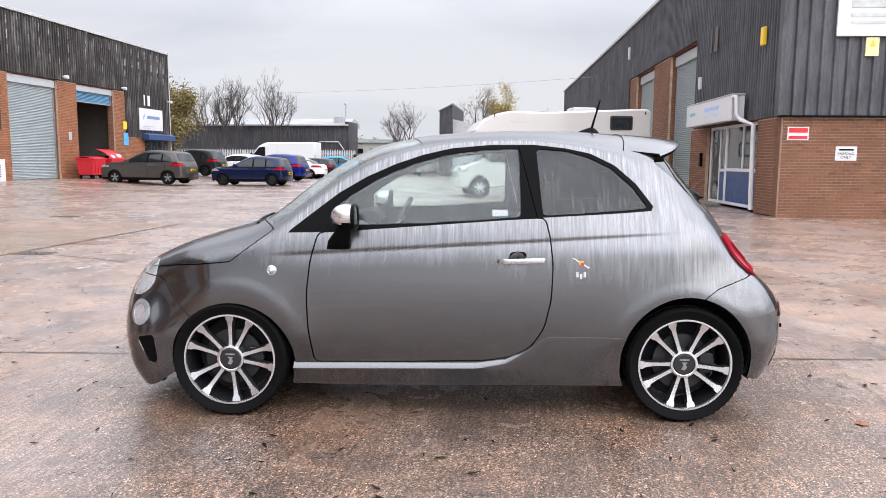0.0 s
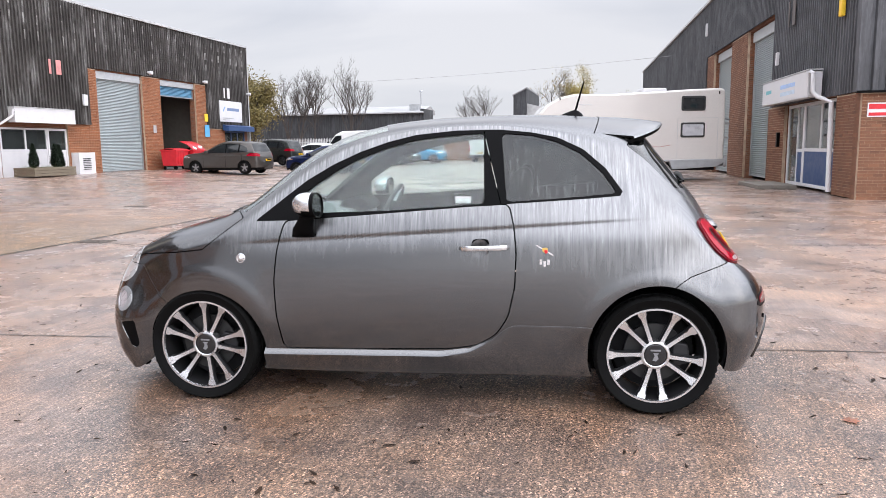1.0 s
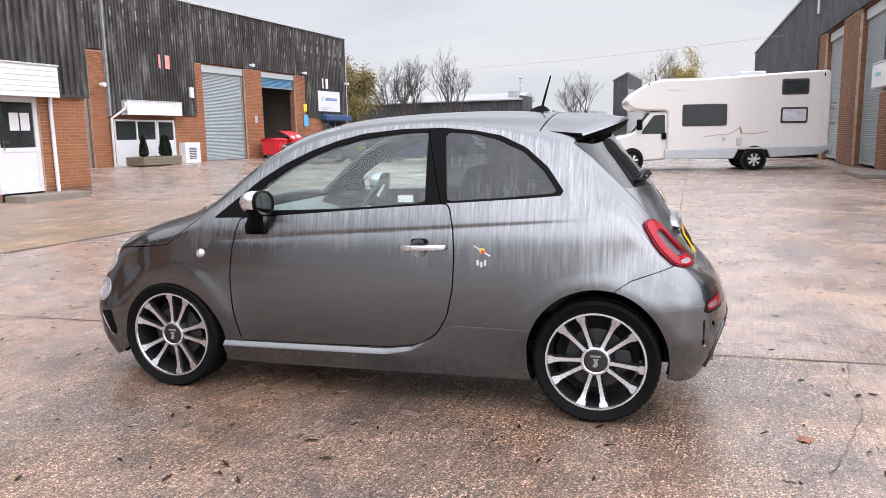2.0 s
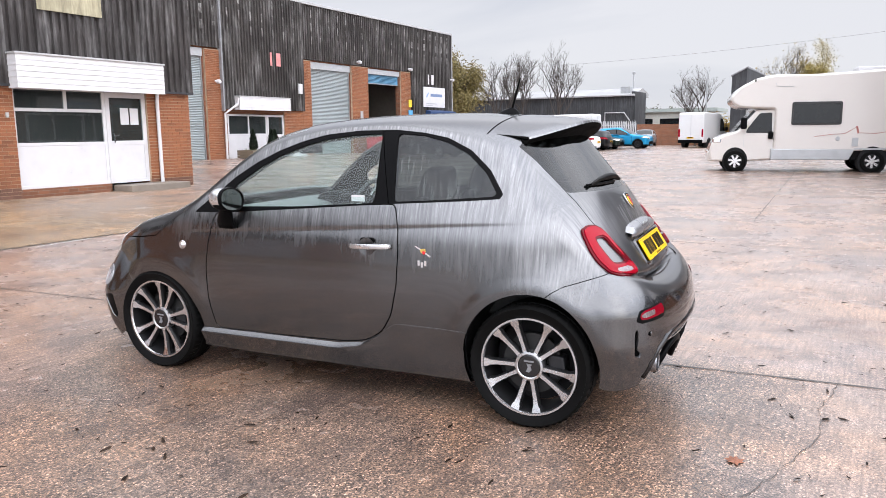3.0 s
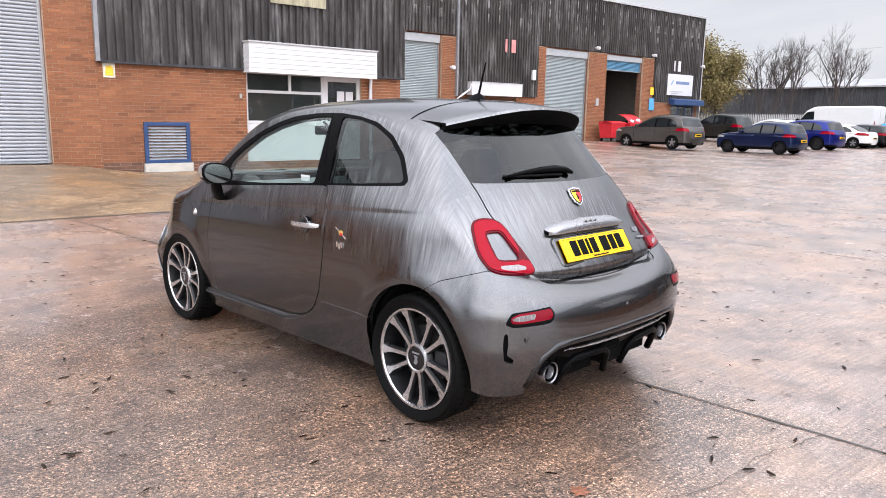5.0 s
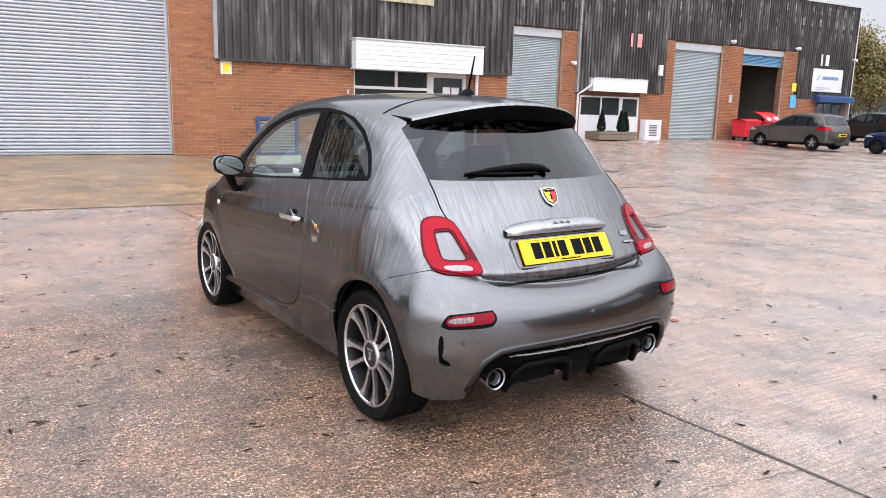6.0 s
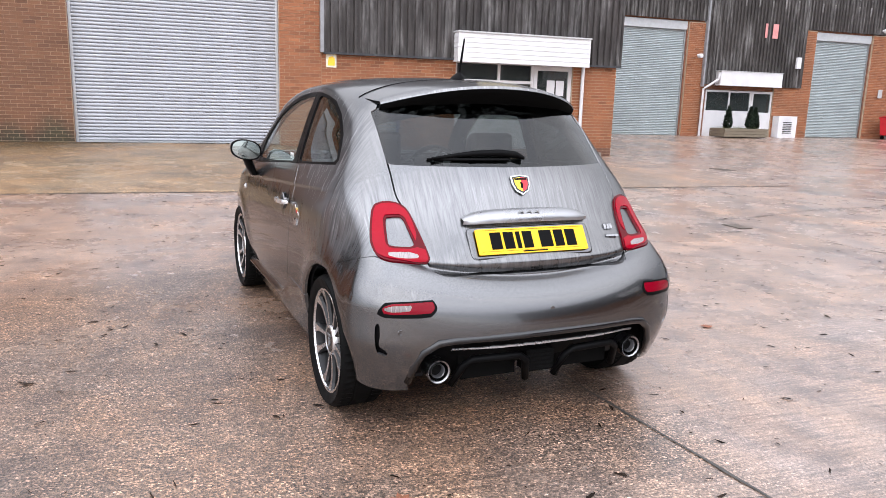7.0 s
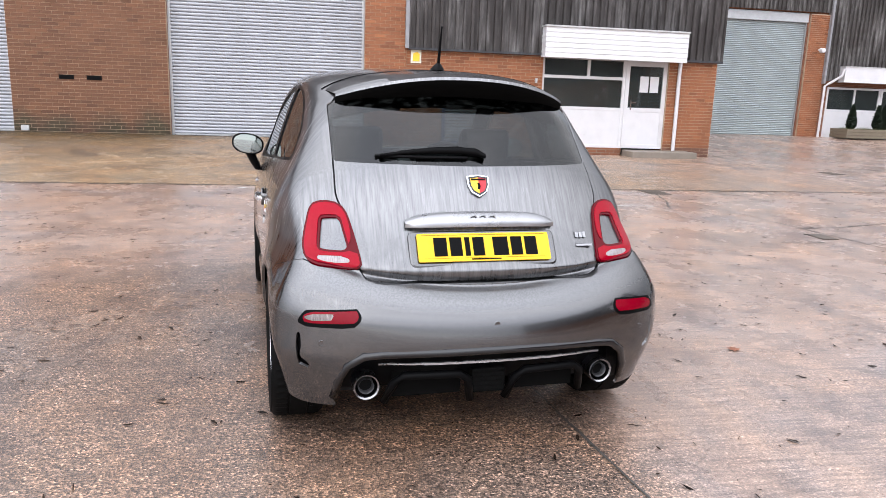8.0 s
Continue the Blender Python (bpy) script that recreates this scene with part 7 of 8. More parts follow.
def road_wheel(root, x, y, r, left, rim_mat, spokes=5):
    w = new("wheel")
    w.parent = root
    w.matrix_basis = pose(x, y, r, 0, 0, 0 if left else 180)
    k = r * 0.66
    Geo().lathe([(k, -0.09), (k + 0.02, -0.108), (r - 0.02, -0.105), (r, -0.085), (r, 0.085), (r - 0.02, 0.1), (k, 0.1)], 28).make("tyre", RUBBER, w, smooth=35)
    Geo().lathe([(k, -0.095), (k - 0.015, -0.1), (k - 0.02, -0.085), (k - 0.03, -0.02), (0.02, -0.015)], 28).make("rim", RIM_BLACK, w, smooth=35)
    for i in range(spokes):
        a = 2 * math.pi * (i + 0.25) / spokes
        ra, ta = Vector((math.cos(a), 0, math.sin(a))), Vector((-math.sin(a), 0, math.cos(a)))
        vs = []
        for rr, hw in ((0.03, 0.03), (k - 0.01, 0.035)):
            for d in (-0.085, -0.05):
                vs += [ra * rr + ta * hw + Vector((0, d, 0)), ra * rr - ta * hw + Vector((0, d, 0))]
        Geo().add(vs, [(0, 1, 5, 4), (0, 4, 6, 2), (1, 3, 7, 5), (4, 5, 7, 6), (2, 6, 7, 3)]).make("spoke", rim_mat, w)
    Geo().lathe([(0, -0.092), (0.045, -0.092), (0.055, -0.06)], 16).make("hub_cap", rim_mat, w, smooth=35)
    return w


def road_car(name, label, m, L, W, H, base, wb, hood=0.60, belt=0.60, rear="hatch", metal=0.5, r=0.33, rim=RIM_GREY, skirt=True, cab=0.0, group="parked cars"):
    """A parked car; x to its tail, y to its right side, origin under its middle."""
    paint = paint_material(name + "_paint", base, metal, 0.3)
    paint.node_tree.nodes["Principled BSDF"].inputs["Coat Weight"].default_value = 0.5
    car = thing(name, label, "car", m, group)
    h = L / 2
    hz, bz = hood * H, belt * H

    def width(x, z):
        w = W / 2 * (1 - 0.05 * step(0.45 - z, 0.0, 0.3) - 0.03 * step(np.abs(x), h * 0.55, h))
        return w - step(z, bz - 0.05, H) * (0.115 * W) - 0.02 * np.exp(-((z - bz + 0.05) / 0.03) ** 2)

    c = cab
    tops = [(-h + 0.05, 0.22, -h + 0.32, 0.25, 0.65, 0.6), (-h, 0.42, -h + 0.30, 0.44, 0.65, 0.6), (-h + 0.02, hz * 0.82, -h + 0.34, hz * 0.80, 0.65, 0.6), (-h + 0.16, hz * 0.96, -h + 0.5, hz * 0.90, 0.65, 0.6),
            (-h + 0.55, hz * 1.03, -h + 0.8, hz * 0.98, 0.7, 0.6), (-h * 0.46 + c, hz * 1.12, -h * 0.38 + c, hz * 1.04, 0.7, 0.6),
            (-h * 0.20 + c, H * 0.84, -h * 0.12 + c, H * 0.82, 0.7, 0.55), (h * 0.02 + c, H * 0.97, h * 0.06 + c, H * 0.92, 0.72, 0.55), (h * 0.25, H, h * 0.25, H * 0.94, 0.72, 0.55)]
    if rear == "hatch":
        tops += [(h * 0.62, H * 0.975, h * 0.58, H * 0.91, 0.72, 0.55), (h * 0.84, H * 0.93, h * 0.74, H * 0.84, 0.72, 0.55), (h * 0.90, H * 0.80, h * 0.80, H * 0.74, 0.72, 0.55), (h * 0.95, bz + 0.02, h * 0.84, bz, 0.72, 0.55)]
    else:
        tops += [(h * 0.42, H * 0.96, h * 0.40, H * 0.90, 0.72, 0.55), (h * 0.60, H * 0.86, h * 0.54, H * 0.82, 0.72, 0.55), (h * 0.76, H * 0.74, h * 0.70, H * 0.70, 0.72, 0.55), (h * 0.93, bz + 0.04, h * 0.84, bz, 0.72, 0.55)]
    tops += [(h - 0.03, bz * 0.80, h - 0.30, bz * 0.80, 0.68, 0.55), (h, 0.48, h - 0.28, 0.48, 0.68, 0.55), (h - 0.05, 0.24, h - 0.30, 0.26, 0.68, 0.55)]
    lows = [(h - 0.4, 0.22, h - 0.4, 0.24, -W * 0.35), (0, 0.2, 0, 0.22, -W * 0.35), (-h + 0.4, 0.22, -h + 0.4, 0.24, -W * 0.35)]
    sk = Skin(tops, lows, width, 0.5, 0.7, 5, 8, 14)
    F, far = sk.F, 1.0
    for cx in (-wb / 2, wb / 2):
        f = np.hypot(sk.P[:, 0] - cx, sk.P[:, 2] - r) - (r + 0.045)
        _, F = sk.cut(F, np.where(sk.P[:, 1] < -W * 0.25, f, far))
    x_a, x_b = -h * 0.36 + c, h * (0.72 if rear == "hatch" else 0.58)
    glass_line = [(x_a, bz + 0.02), (-h * 0.13 + c, H * 0.80), (h * 0.06 + c, H * 0.90), (h * 0.25, H * 0.915), (h * 0.5 if rear == "hatch" else h * 0.36, H * 0.89), (h * 0.66 if rear == "hatch" else h * 0.5, H * 0.80), (x_b, bz + 0.06), (0, bz + 0.02)]
    side, F = sk.cut(F, np.where(sk.P[:, 1] < -W * 0.22, sk.inside(corner_round(glass_line, 0.05)), far))
    posts = []
    for px in ((h * 0.16, h * 0.48) if rear == "hatch" else (h * 0.14,)):
        f = sk.P[:, 0] - px
        a, side = sk.cut(side, f + 0.035)
        b, side = sk.cut(side, sk.P[:, 0] - px - 0.035)
        posts.append(b)
        panel(sk, a, "side_window", TINT, car, "pair", -0.004, 0)
    panel(sk, side, "side_window", TINT, car, "pair", -0.004, 0)
    for post in posts:
        panel(sk, post, "window_post", BLACK, car, "pair", 0, 0)
    sh, F = sk.cut(F, np.where(sk.S < 50, np.maximum(np.maximum(5.15 - sk.S, sk.S - 6.85), (sk.V - 0.8) * 4), far))
    panel(sk, sh, "windscreen", TINT, car, "both", -0.003, 0)
    lo, hi = (10.0, 11.8) if rear == "hatch" else (9.3, 11.6)
    bk, F = sk.cut(F, np.where(sk.S < 50, np.maximum(np.maximum(lo - sk.S, sk.S - hi), (sk.V - 0.82) * 4), far))
    panel(sk, bk, "rear_window", TINT, car, "both", -0.003, 0)
    f = np.where((sk.S > 11) & (sk.S < 50) & (sk.P[:, 0] > h * 0.6), sk.inside(corner_round([(-W * 0.5, bz * 1.02), (-W * 0.36, bz * 0.98), (-W * 0.35, bz * 0.84), (-W * 0.5, bz * 0.86)], 0.03), (1, 2)), far)
    tl, F = sk.cut(F, f)
    panel(sk, tl, "tail_lamp", LAMP_RED, car, "pair", 0.01, 0.02)
    f = np.where((sk.S < 5) & (sk.P[:, 0] < -h * 0.7), sk.inside(corner_round([(-W * 0.49, hz * 0.94), (-W * 0.24, hz * 0.88), (-W * 0.26, hz * 0.74), (-W * 0.5, hz * 0.82)], 0.03), (1, 2)), far)
    hl, F = sk.cut(F, f)
    panel(sk, hl, "headlamp", LAMP_WHITE, car, "pair", 0.01, 0.02)
    f = np.where((sk.S < 4) & (sk.P[:, 0] < -h * 0.7), sk.inside([(-W * 0.3, 0.55), (0.2, 0.55), (0.2, 0.34), (-W * 0.34, 0.34)], (1, 2)), far)
    gr, F = sk.cut(F, f)
    panel(sk, gr, "grille", BLACK, car, "both", -0.01, 0)
    if skirt:
        sl, F = sk.cut(F, np.where(sk.P[:, 1] < -W * 0.2, sk.P[:, 2] - 0.33, far))
        panel(sk, sl, "lower_trim", BLACK, car, "pair", 0.004, 0.02)
    panel(sk, F, "body", paint, car, edge=0.02)
    Geo().box(-h + 0.3, h - 0.3, -W * 0.36, W * 0.36, 0.2, 0.6).make("underbody", CABIN, car)
    for cx in (-wb / 2, wb / 2):
        for left in (True, False):
            road_wheel(car, cx, (-W / 2 + 0.115) * (1 if left else -1), r, left, rim)
    for s in (-1, 1):
        Geo().box(-h * 0.32 + c, -h * 0.26 + c, s * W * 0.49, s * (W * 0.49 + 0.18), bz + 0.02, bz + 0.16).make("door_mirror", paint, car, bevel=0.03)
        for hx in (h * 0.08, h * 0.42):
            yy = float(width(np.array([hx]), np.array([bz - 0.12]))[0])
            Geo().box(hx, hx + 0.2, s * yy, s * (yy + 0.02), bz - 0.13, bz - 0.09).make("door_handle", paint, car, bevel=0.006)
        for hx in (-h * 0.40 + c, h * 0.15, h * 0.55):
            yy = float(width(np.array([hx]), np.array([0.55]))[0])
            Geo().box(hx, hx + 0.012, s * (yy - 0.01), s * (yy + 0.001), 0.36, bz - 0.06).make("shut_line", BLACK, car)
    pw = Geo().box(h - 0.03, h + 0.012, -0.26, 0.26, 0.62 * bz, 0.62 * bz + 0.11).make("number_plate", PLATE, car, "yellow number plate with a plain bar")
    Geo().box(h + 0.012, h + 0.016, -0.2, 0.2, 0.62 * bz + 0.025, 0.62 * bz + 0.085).make("plate_bar", BLACK, pw)
    return car


def at(x, y, turn):
    return pose(x, y, ground_height(x, y), 0, 0, turn)


road_car("suv", "dark grey-brown compact SUV with tinted windows", at(-18.71, 33.99, 0), 4.5, 1.84, 1.66, (0.075, 0.068, 0.062), 2.72, 0.60, 0.62)
road_car("hatchback", "dark blue five-door hatchback with a red tail lamp", at(-13.95, 35.3, 2), 3.95, 1.72, 1.47, (0.004, 0.012, 0.05), 2.49, 0.60, 0.62, r=0.30, rim=RIM_BLACK)
road_car("suv", "black-green SUV beside other parked cars", at(-21.6, 44.2, 0), 4.5, 1.85, 1.68, (0.022, 0.026, 0.024), 2.7, 0.58, 0.62, rim=RIM_BLACK)
road_car("suv", "bright dark-blue SUV with black wheels", at(-16.0, 43.4, 0), 4.7, 1.94, 1.65, (0.006, 0.014, 0.15), 2.87, 0.58, 0.62, r=0.37, rim=RIM_BLACK)
road_car("estate_car", "white estate car half hidden by others", at(-21.0, 49.5, 0), 4.6, 1.8, 1.46, (0.7, 0.7, 0.7), 2.8, 0.58, 0.63, metal=0.0)
road_car("saloon_car", "white saloon with a red tail lamp", at(-16.6, 49.6, 0), 4.6, 1.82, 1.43, (0.72, 0.72, 0.72), 2.8, 0.60, 0.64, "saloon", 0.0)
road_car("hatchback", "black hatchback in the row of cars", at(-16.4, 52.2, 0), 4.3, 1.8, 1.45, (0.012, 0.013, 0.013), 2.6, 0.60, 0.63)
road_car("coupe", "dark green coupe facing the yard", at(-16.4, 54.6, 180), 4.5, 1.85, 1.33, (0.018, 0.030, 0.024), 2.7, 0.62, 0.66, "saloon")
road_car("suv", "bright sky-blue SUV with a black roof line", at(-14.9, 57.3, 180), 4.4, 1.9, 1.63, (0.02, 0.30, 0.55), 2.68, 0.60, 0.64, r=0.37, rim=RIM_BLACK)
road_car("hatchback", "pale silver hatchback facing the yard", at(-16.0, 67.0, 97), 4.2, 1.78, 1.47, (0.42, 0.44, 0.45), 2.6, 0.60, 0.63)


def panel_van(name, label, m, L=5.5, W=2.05, H=2.6):
    van = thing(name, label, "van", m, "parked cars")
    white = paint_material(name + "_paint", (0.64, 0.64, 0.635), 0.0, 0.3)
    h = L / 2
    side = [(-h, 0.35), (-h + 0.02, 0.75), (-h + 0.15, 1.02), (-h + 0.85, 1.22), (-h + 1.55, H * 0.86), (-h + 2.2, H * 0.98), (h - 0.12, H), (h - 0.02, H * 0.95), (h, 0.9), (h, 0.38)]
    Geo().prism([tuple(p) for p in corner_round(side, 0.12)], -W / 2, W / 2, "y").make("body", white, van, bevel=0.09, smooth=40)
    for s in (-1, 1):
        Geo().prism([(-h + 0.95, 1.28), (-h + 1.6, H * 0.82), (-h + 2.15, H * 0.84), (-h + 2.15, 1.28)], s * (W / 2 - 0.02), s * (W / 2 + 0.006), "y").make("side_window", TINT, van)
        Geo().box(h - 0.01, h + 0.012, s * (W / 2 - 0.03), s * (W / 2 - 0.16), 0.85, 1.45).make("tail_lamp", LAMP_RED, van)
        Geo().box(-h + 0.9, -h + 1.05, s * W / 2, s * (W / 2 + 0.2), 1.3, 1.6).make("door_mirror", BLACK, van, bevel=0.03)
        Geo().box(h * 0.0, h * 0.0 + 0.015, s * (W / 2 - 0.01), s * (W / 2 + 0.003), 0.5, H * 0.86).make("shut_line", STEEL, van)
    Geo().prism([(-h + 0.93, 1.25), (-h + 1.55, H * 0.84), (-h + 1.50, H * 0.845), (-h + 0.86, 1.24)], -W / 2 + 0.14, W / 2 - 0.14, "y").make("windscreen", TINT, van)
    Geo().box(h - 0.01, h + 0.006, -0.01, 0.01, 0.5, H * 0.94).make("door_seam", STEEL, van)
    Geo().box(h, h + 0.09, -W / 2 + 0.05, W / 2 - 0.05, 0.36, 0.62).make("rear_bumper", BLACK, van, bevel=0.03)
    p = Geo().box(h + 0.005, h + 0.015, -0.3, 0.25, 0.72, 0.84).make("number_plate", PLATE, van, "yellow number plate with a plain bar")
    Geo().box(h + 0.015, h + 0.018, -0.22, 0.18, 0.75, 0.81).make("plate_bar", BLACK, p)
    for cx in (-h + 0.95, h - 1.15):
        for left in (True, False):
            road_wheel(van, cx, (-W / 2 + 0.13) * (1 if left else -1), 0.35, left, RIM_GREY)
        for s in (-1, 1):
            Geo().lathe([(0.0, s * (W / 2 - 0.3)), (0.43, s * (W / 2 - 0.3)), (0.43, s * (W / 2 + 0.003)), (0.0, s * (W / 2 + 0.003))], 24, "y", (cx, 0, 0.36)).make("wheel_arch", CABIN, van)
    return van


panel_van("panel_van", "white high-roof panel van seen from its rear doors", at(-10.0, 63.0, -100), 5.6, 2.06, 2.75)
panel_van("panel_van", "long white panel van behind the parked cars", at(-21.2, 60.0, 0), 6.4, 2.06, 2.55)


# ---- motorhome ----
def build_motorhome():
    home = thing("motorhome", "white coach-built motorhome with an overcab and dark windows", "motorhome", pose(-1.80, 26.52, 0.0, 0, 0, 13.1))
    shell = paint_material("motorhome_white", (0.60, 0.565, 0.53), 0.0, 0.32)
    skirt = plain("silver_skirt", (0.42, 0.43, 0.44), 0.4, 0.4, var=0.1)
    Wd = 2.25
    side = [(1.18, 0.62), (1.18, 1.86), (0.42, 1.88), (0.0, 1.93), (-0.20, 2.08), (-0.22, 2.24), (0.05, 2.52), (0.55, 2.76), (1.1, 2.86), (2.4, 2.84), (5.2, 2.96), (6.42, 3.0), (6.55, 2.92), (6.58, 1.6), (6.56, 0.62)]
    Geo().prism([tuple(p) for p in corner_round(side, 0.10)], -0.06, Wd - 0.06, "y").make("living_body", shell, home, bevel=0.07, smooth=40)
    for s, y0, y1 in ((0, -0.09, 0.05), (1, Wd - 0.17, Wd - 0.03)):
        Geo().prism([(1.1, 0.36), (3.45, 0.36), (3.62, 0.66), (1.1, 0.68)], y0, y1, "y").make("side_skirt", skirt, home, bevel=0.02)
        Geo().prism([(4.55, 0.66), (4.68, 0.38), (6.3, 0.46), (6.62, 0.62), (6.6, 0.72), (4.55, 0.70)], y0, y1, "y").make("side_skirt", skirt, home, bevel=0.02)
        Geo().prism([(3.6, 0.655), (4.56, 0.655), (4.56, 0.70), (3.6, 0.70)], y0, y1, "y").make("side_skirt", skirt, home)
    Geo().box(1.3, 6.3, 0.15, Wd - 0.3, 0.35, 0.66).make("underbody", CABIN, home)
    cabp = [(-0.80, 0.30), (-0.84, 0.62), (-0.78, 0.85), (-0.62, 1.02), (-0.30, 1.14), (0.05, 1.22), (0.62, 1.84), (1.25, 1.88), (1.25, 0.36), (0.45, 0.30)]
    Geo().prism([tuple(p) for p in corner_round(cabp, 0.10)], 0.04, Wd - 0.16, "y").make("cab", shell, home, bevel=0.10, smooth=40)
    for y0, y1 in ((0.035, 0.10), (Wd - 0.22, Wd - 0.155)):
        Geo().prism([tuple(p) for p in corner_round([(0.30, 1.16), (0.36, 1.30), (0.72, 1.74), (1.10, 1.76), (1.12, 1.16)], 0.05)], y0, y1, "y").make("cab_window", TINT, home)
        Geo().lathe([(0.0, y0 - 0.0), (0.40, y0), (0.40, y1), (0.0, y1)], 28, "y", (0.0, 0, 0.33)).make("wheel_arch", CABIN, home)
        Geo().box(1.14, 1.15, y0 - 0.003, y1, 0.5, 1.8).box(0.25, 0.26, y0 - 0.003, y1, 0.75, 1.2).make("door_seam", STEEL, home)
    Geo().prism([(0.02, 1.24), (0.58, 1.82), (0.52, 1.84), (-0.06, 1.22)], 0.16, Wd - 0.28, "y").make("windscreen", TINT, home)
    Geo().lathe([(0.0, -0.063), (0.42, -0.063), (0.42, 0.3), (0.0, 0.3)], 28, "y", (4.14, 0, 0.33)).make("wheel_arch", CABIN, home)
    for x, y, z, dx, dz in ((0.12, -0.12, 1.28, 0.2, 0.34), (1.0, -0.01, 0.98, 0.16, 0.22)):
        Geo().box(x, x + dx, y - 0.04, y + 0.07, z, z + dz).make("door_mirror" if dz > 0.3 else "door_handle", BLACK, home, bevel=0.04)
    Geo().box(-0.90, -0.70, 0.15, Wd - 0.28, 0.30, 0.62).make("front_bumper", shell, home, bevel=0.06)
    Geo().box(-0.74, -0.45, 0.03, 0.35, 0.86, 1.02).make("headlamp", LAMP_WHITE, home, bevel=0.04)
    frame_mat = plain("window_rubber", (0.03, 0.03, 0.03), 0.5)
    for x0, x1, z0, z1, mt in ((1.68, 3.18, 1.38, 2.05, TINT), (4.95, 5.83, 2.28, 2.75, TINT), (4.95, 5.83, 1.42, 1.90, plain("blind_white", (0.45, 0.45, 0.47), 0.3, coat=1.0))):
        w = new("side_window")
        w.parent = home
        Geo().prism([tuple(p) for p in corner_round([(x0, z0), (x1, z0), (x1, z1), (x0, z1)], 0.07)], -0.085, -0.05, "y").make("window_frame", frame_mat, w, bevel=0.01)
        Geo().prism([tuple(p) for p in corner_round([(x0 + 0.06, z0 + 0.06), (x1 - 0.06, z0 + 0.06), (x1 - 0.06, z1 - 0.06), (x0 + 0.06, z1 - 0.06)], 0.05)], -0.095, -0.06, "y").make("pane", mt, w)
    Geo().lathe([(0, -0.08), (0.06, -0.08), (0.07, -0.05)], 14, "y", (3.1, 0, 0.98)).make("filler_cap", skirt, home)
    Geo().box(3.52, 3.7, -0.08, -0.05, 0.75, 1.0).make("service_hatch", skirt, home, bevel=0.01)
    g = Geo()
    g.box(4.83, 4.84, -0.066, -0.055, 0.75, 2.05).box(6.3, 6.31, -0.066, -0.055, 0.75, 2.05).box(4.84, 6.3, -0.066, -0.055, 2.04, 2.05)
    g.make("locker_door", skirt, home)
    red = plain("decal_red", (0.40, 0.16, 0.14), 0.4)
    Geo().tube([(2.4, -0.062, 1.04), (2.9, -0.062, 1.10), (3.3, -0.062, 1.12), (3.62, -0.062, 1.30), (3.7, -0.062, 1.14), (4.2, -0.062, 1.12), (4.6, -0.062, 1.18)], 0.008, 5).make("decal_stripe", red, home)
    Geo().prism([(3.6, 1.34), (3.66, 1.34), (3.72, 1.13), (3.66, 1.12)], -0.068, -0.058, "y").make("decal_patch", red, home)
    Geo().tube([(1.15, -0.062, 2.62), (1.18, -0.062, 2.52), (1.35, -0.062, 2.5), (1.7, -0.062, 2.5)], 0.01, 5).make("decal_stripe", skirt, home)
    Geo().box(3.7, 4.6, 0.6, 1.5, 2.9, 3.06).make("roof_box", WHITE, home, bevel=0.04)
    Geo().box(0.5, 0.54, -0.075, -0.04, 2.66, 2.74).make("marker_lamp", BLACK, home)
    Geo().box(6.3, 6.34, -0.075, -0.04, 2.8, 2.9).make("marker_lamp", BLACK, home)
    for z in (1.9, 2.05, 1.45):
        Geo().tube([(6.55, 0.3, z), (6.85, 0.3, z - 0.05), (6.85, 1.8, z - 0.05), (6.55, 1.8, z)], 0.025, 6).make("bike_rack_bar", STEEL, home)
    Geo().box(6.6, 6.72, 0.05, Wd - 0.2, 0.45, 0.8).make("rear_bumper", skirt, home, bevel=0.03)
    # the coachwork is a little taller and shorter than the chassis it was drawn on
    for part_ob in home.children_recursive:
        if part_ob.type == "MESH":
            part_ob.data.transform(Matrix.Diagonal((0.975, 1.0, 1.095, 1.0)))
    for cx in (0.0, 4.035):
        for left in (True, False):
            road_wheel(home, cx, (0.0 if cx else 0.06) if left else Wd - 0.22, 0.345, left, SATIN, 7)


build_motorhome()


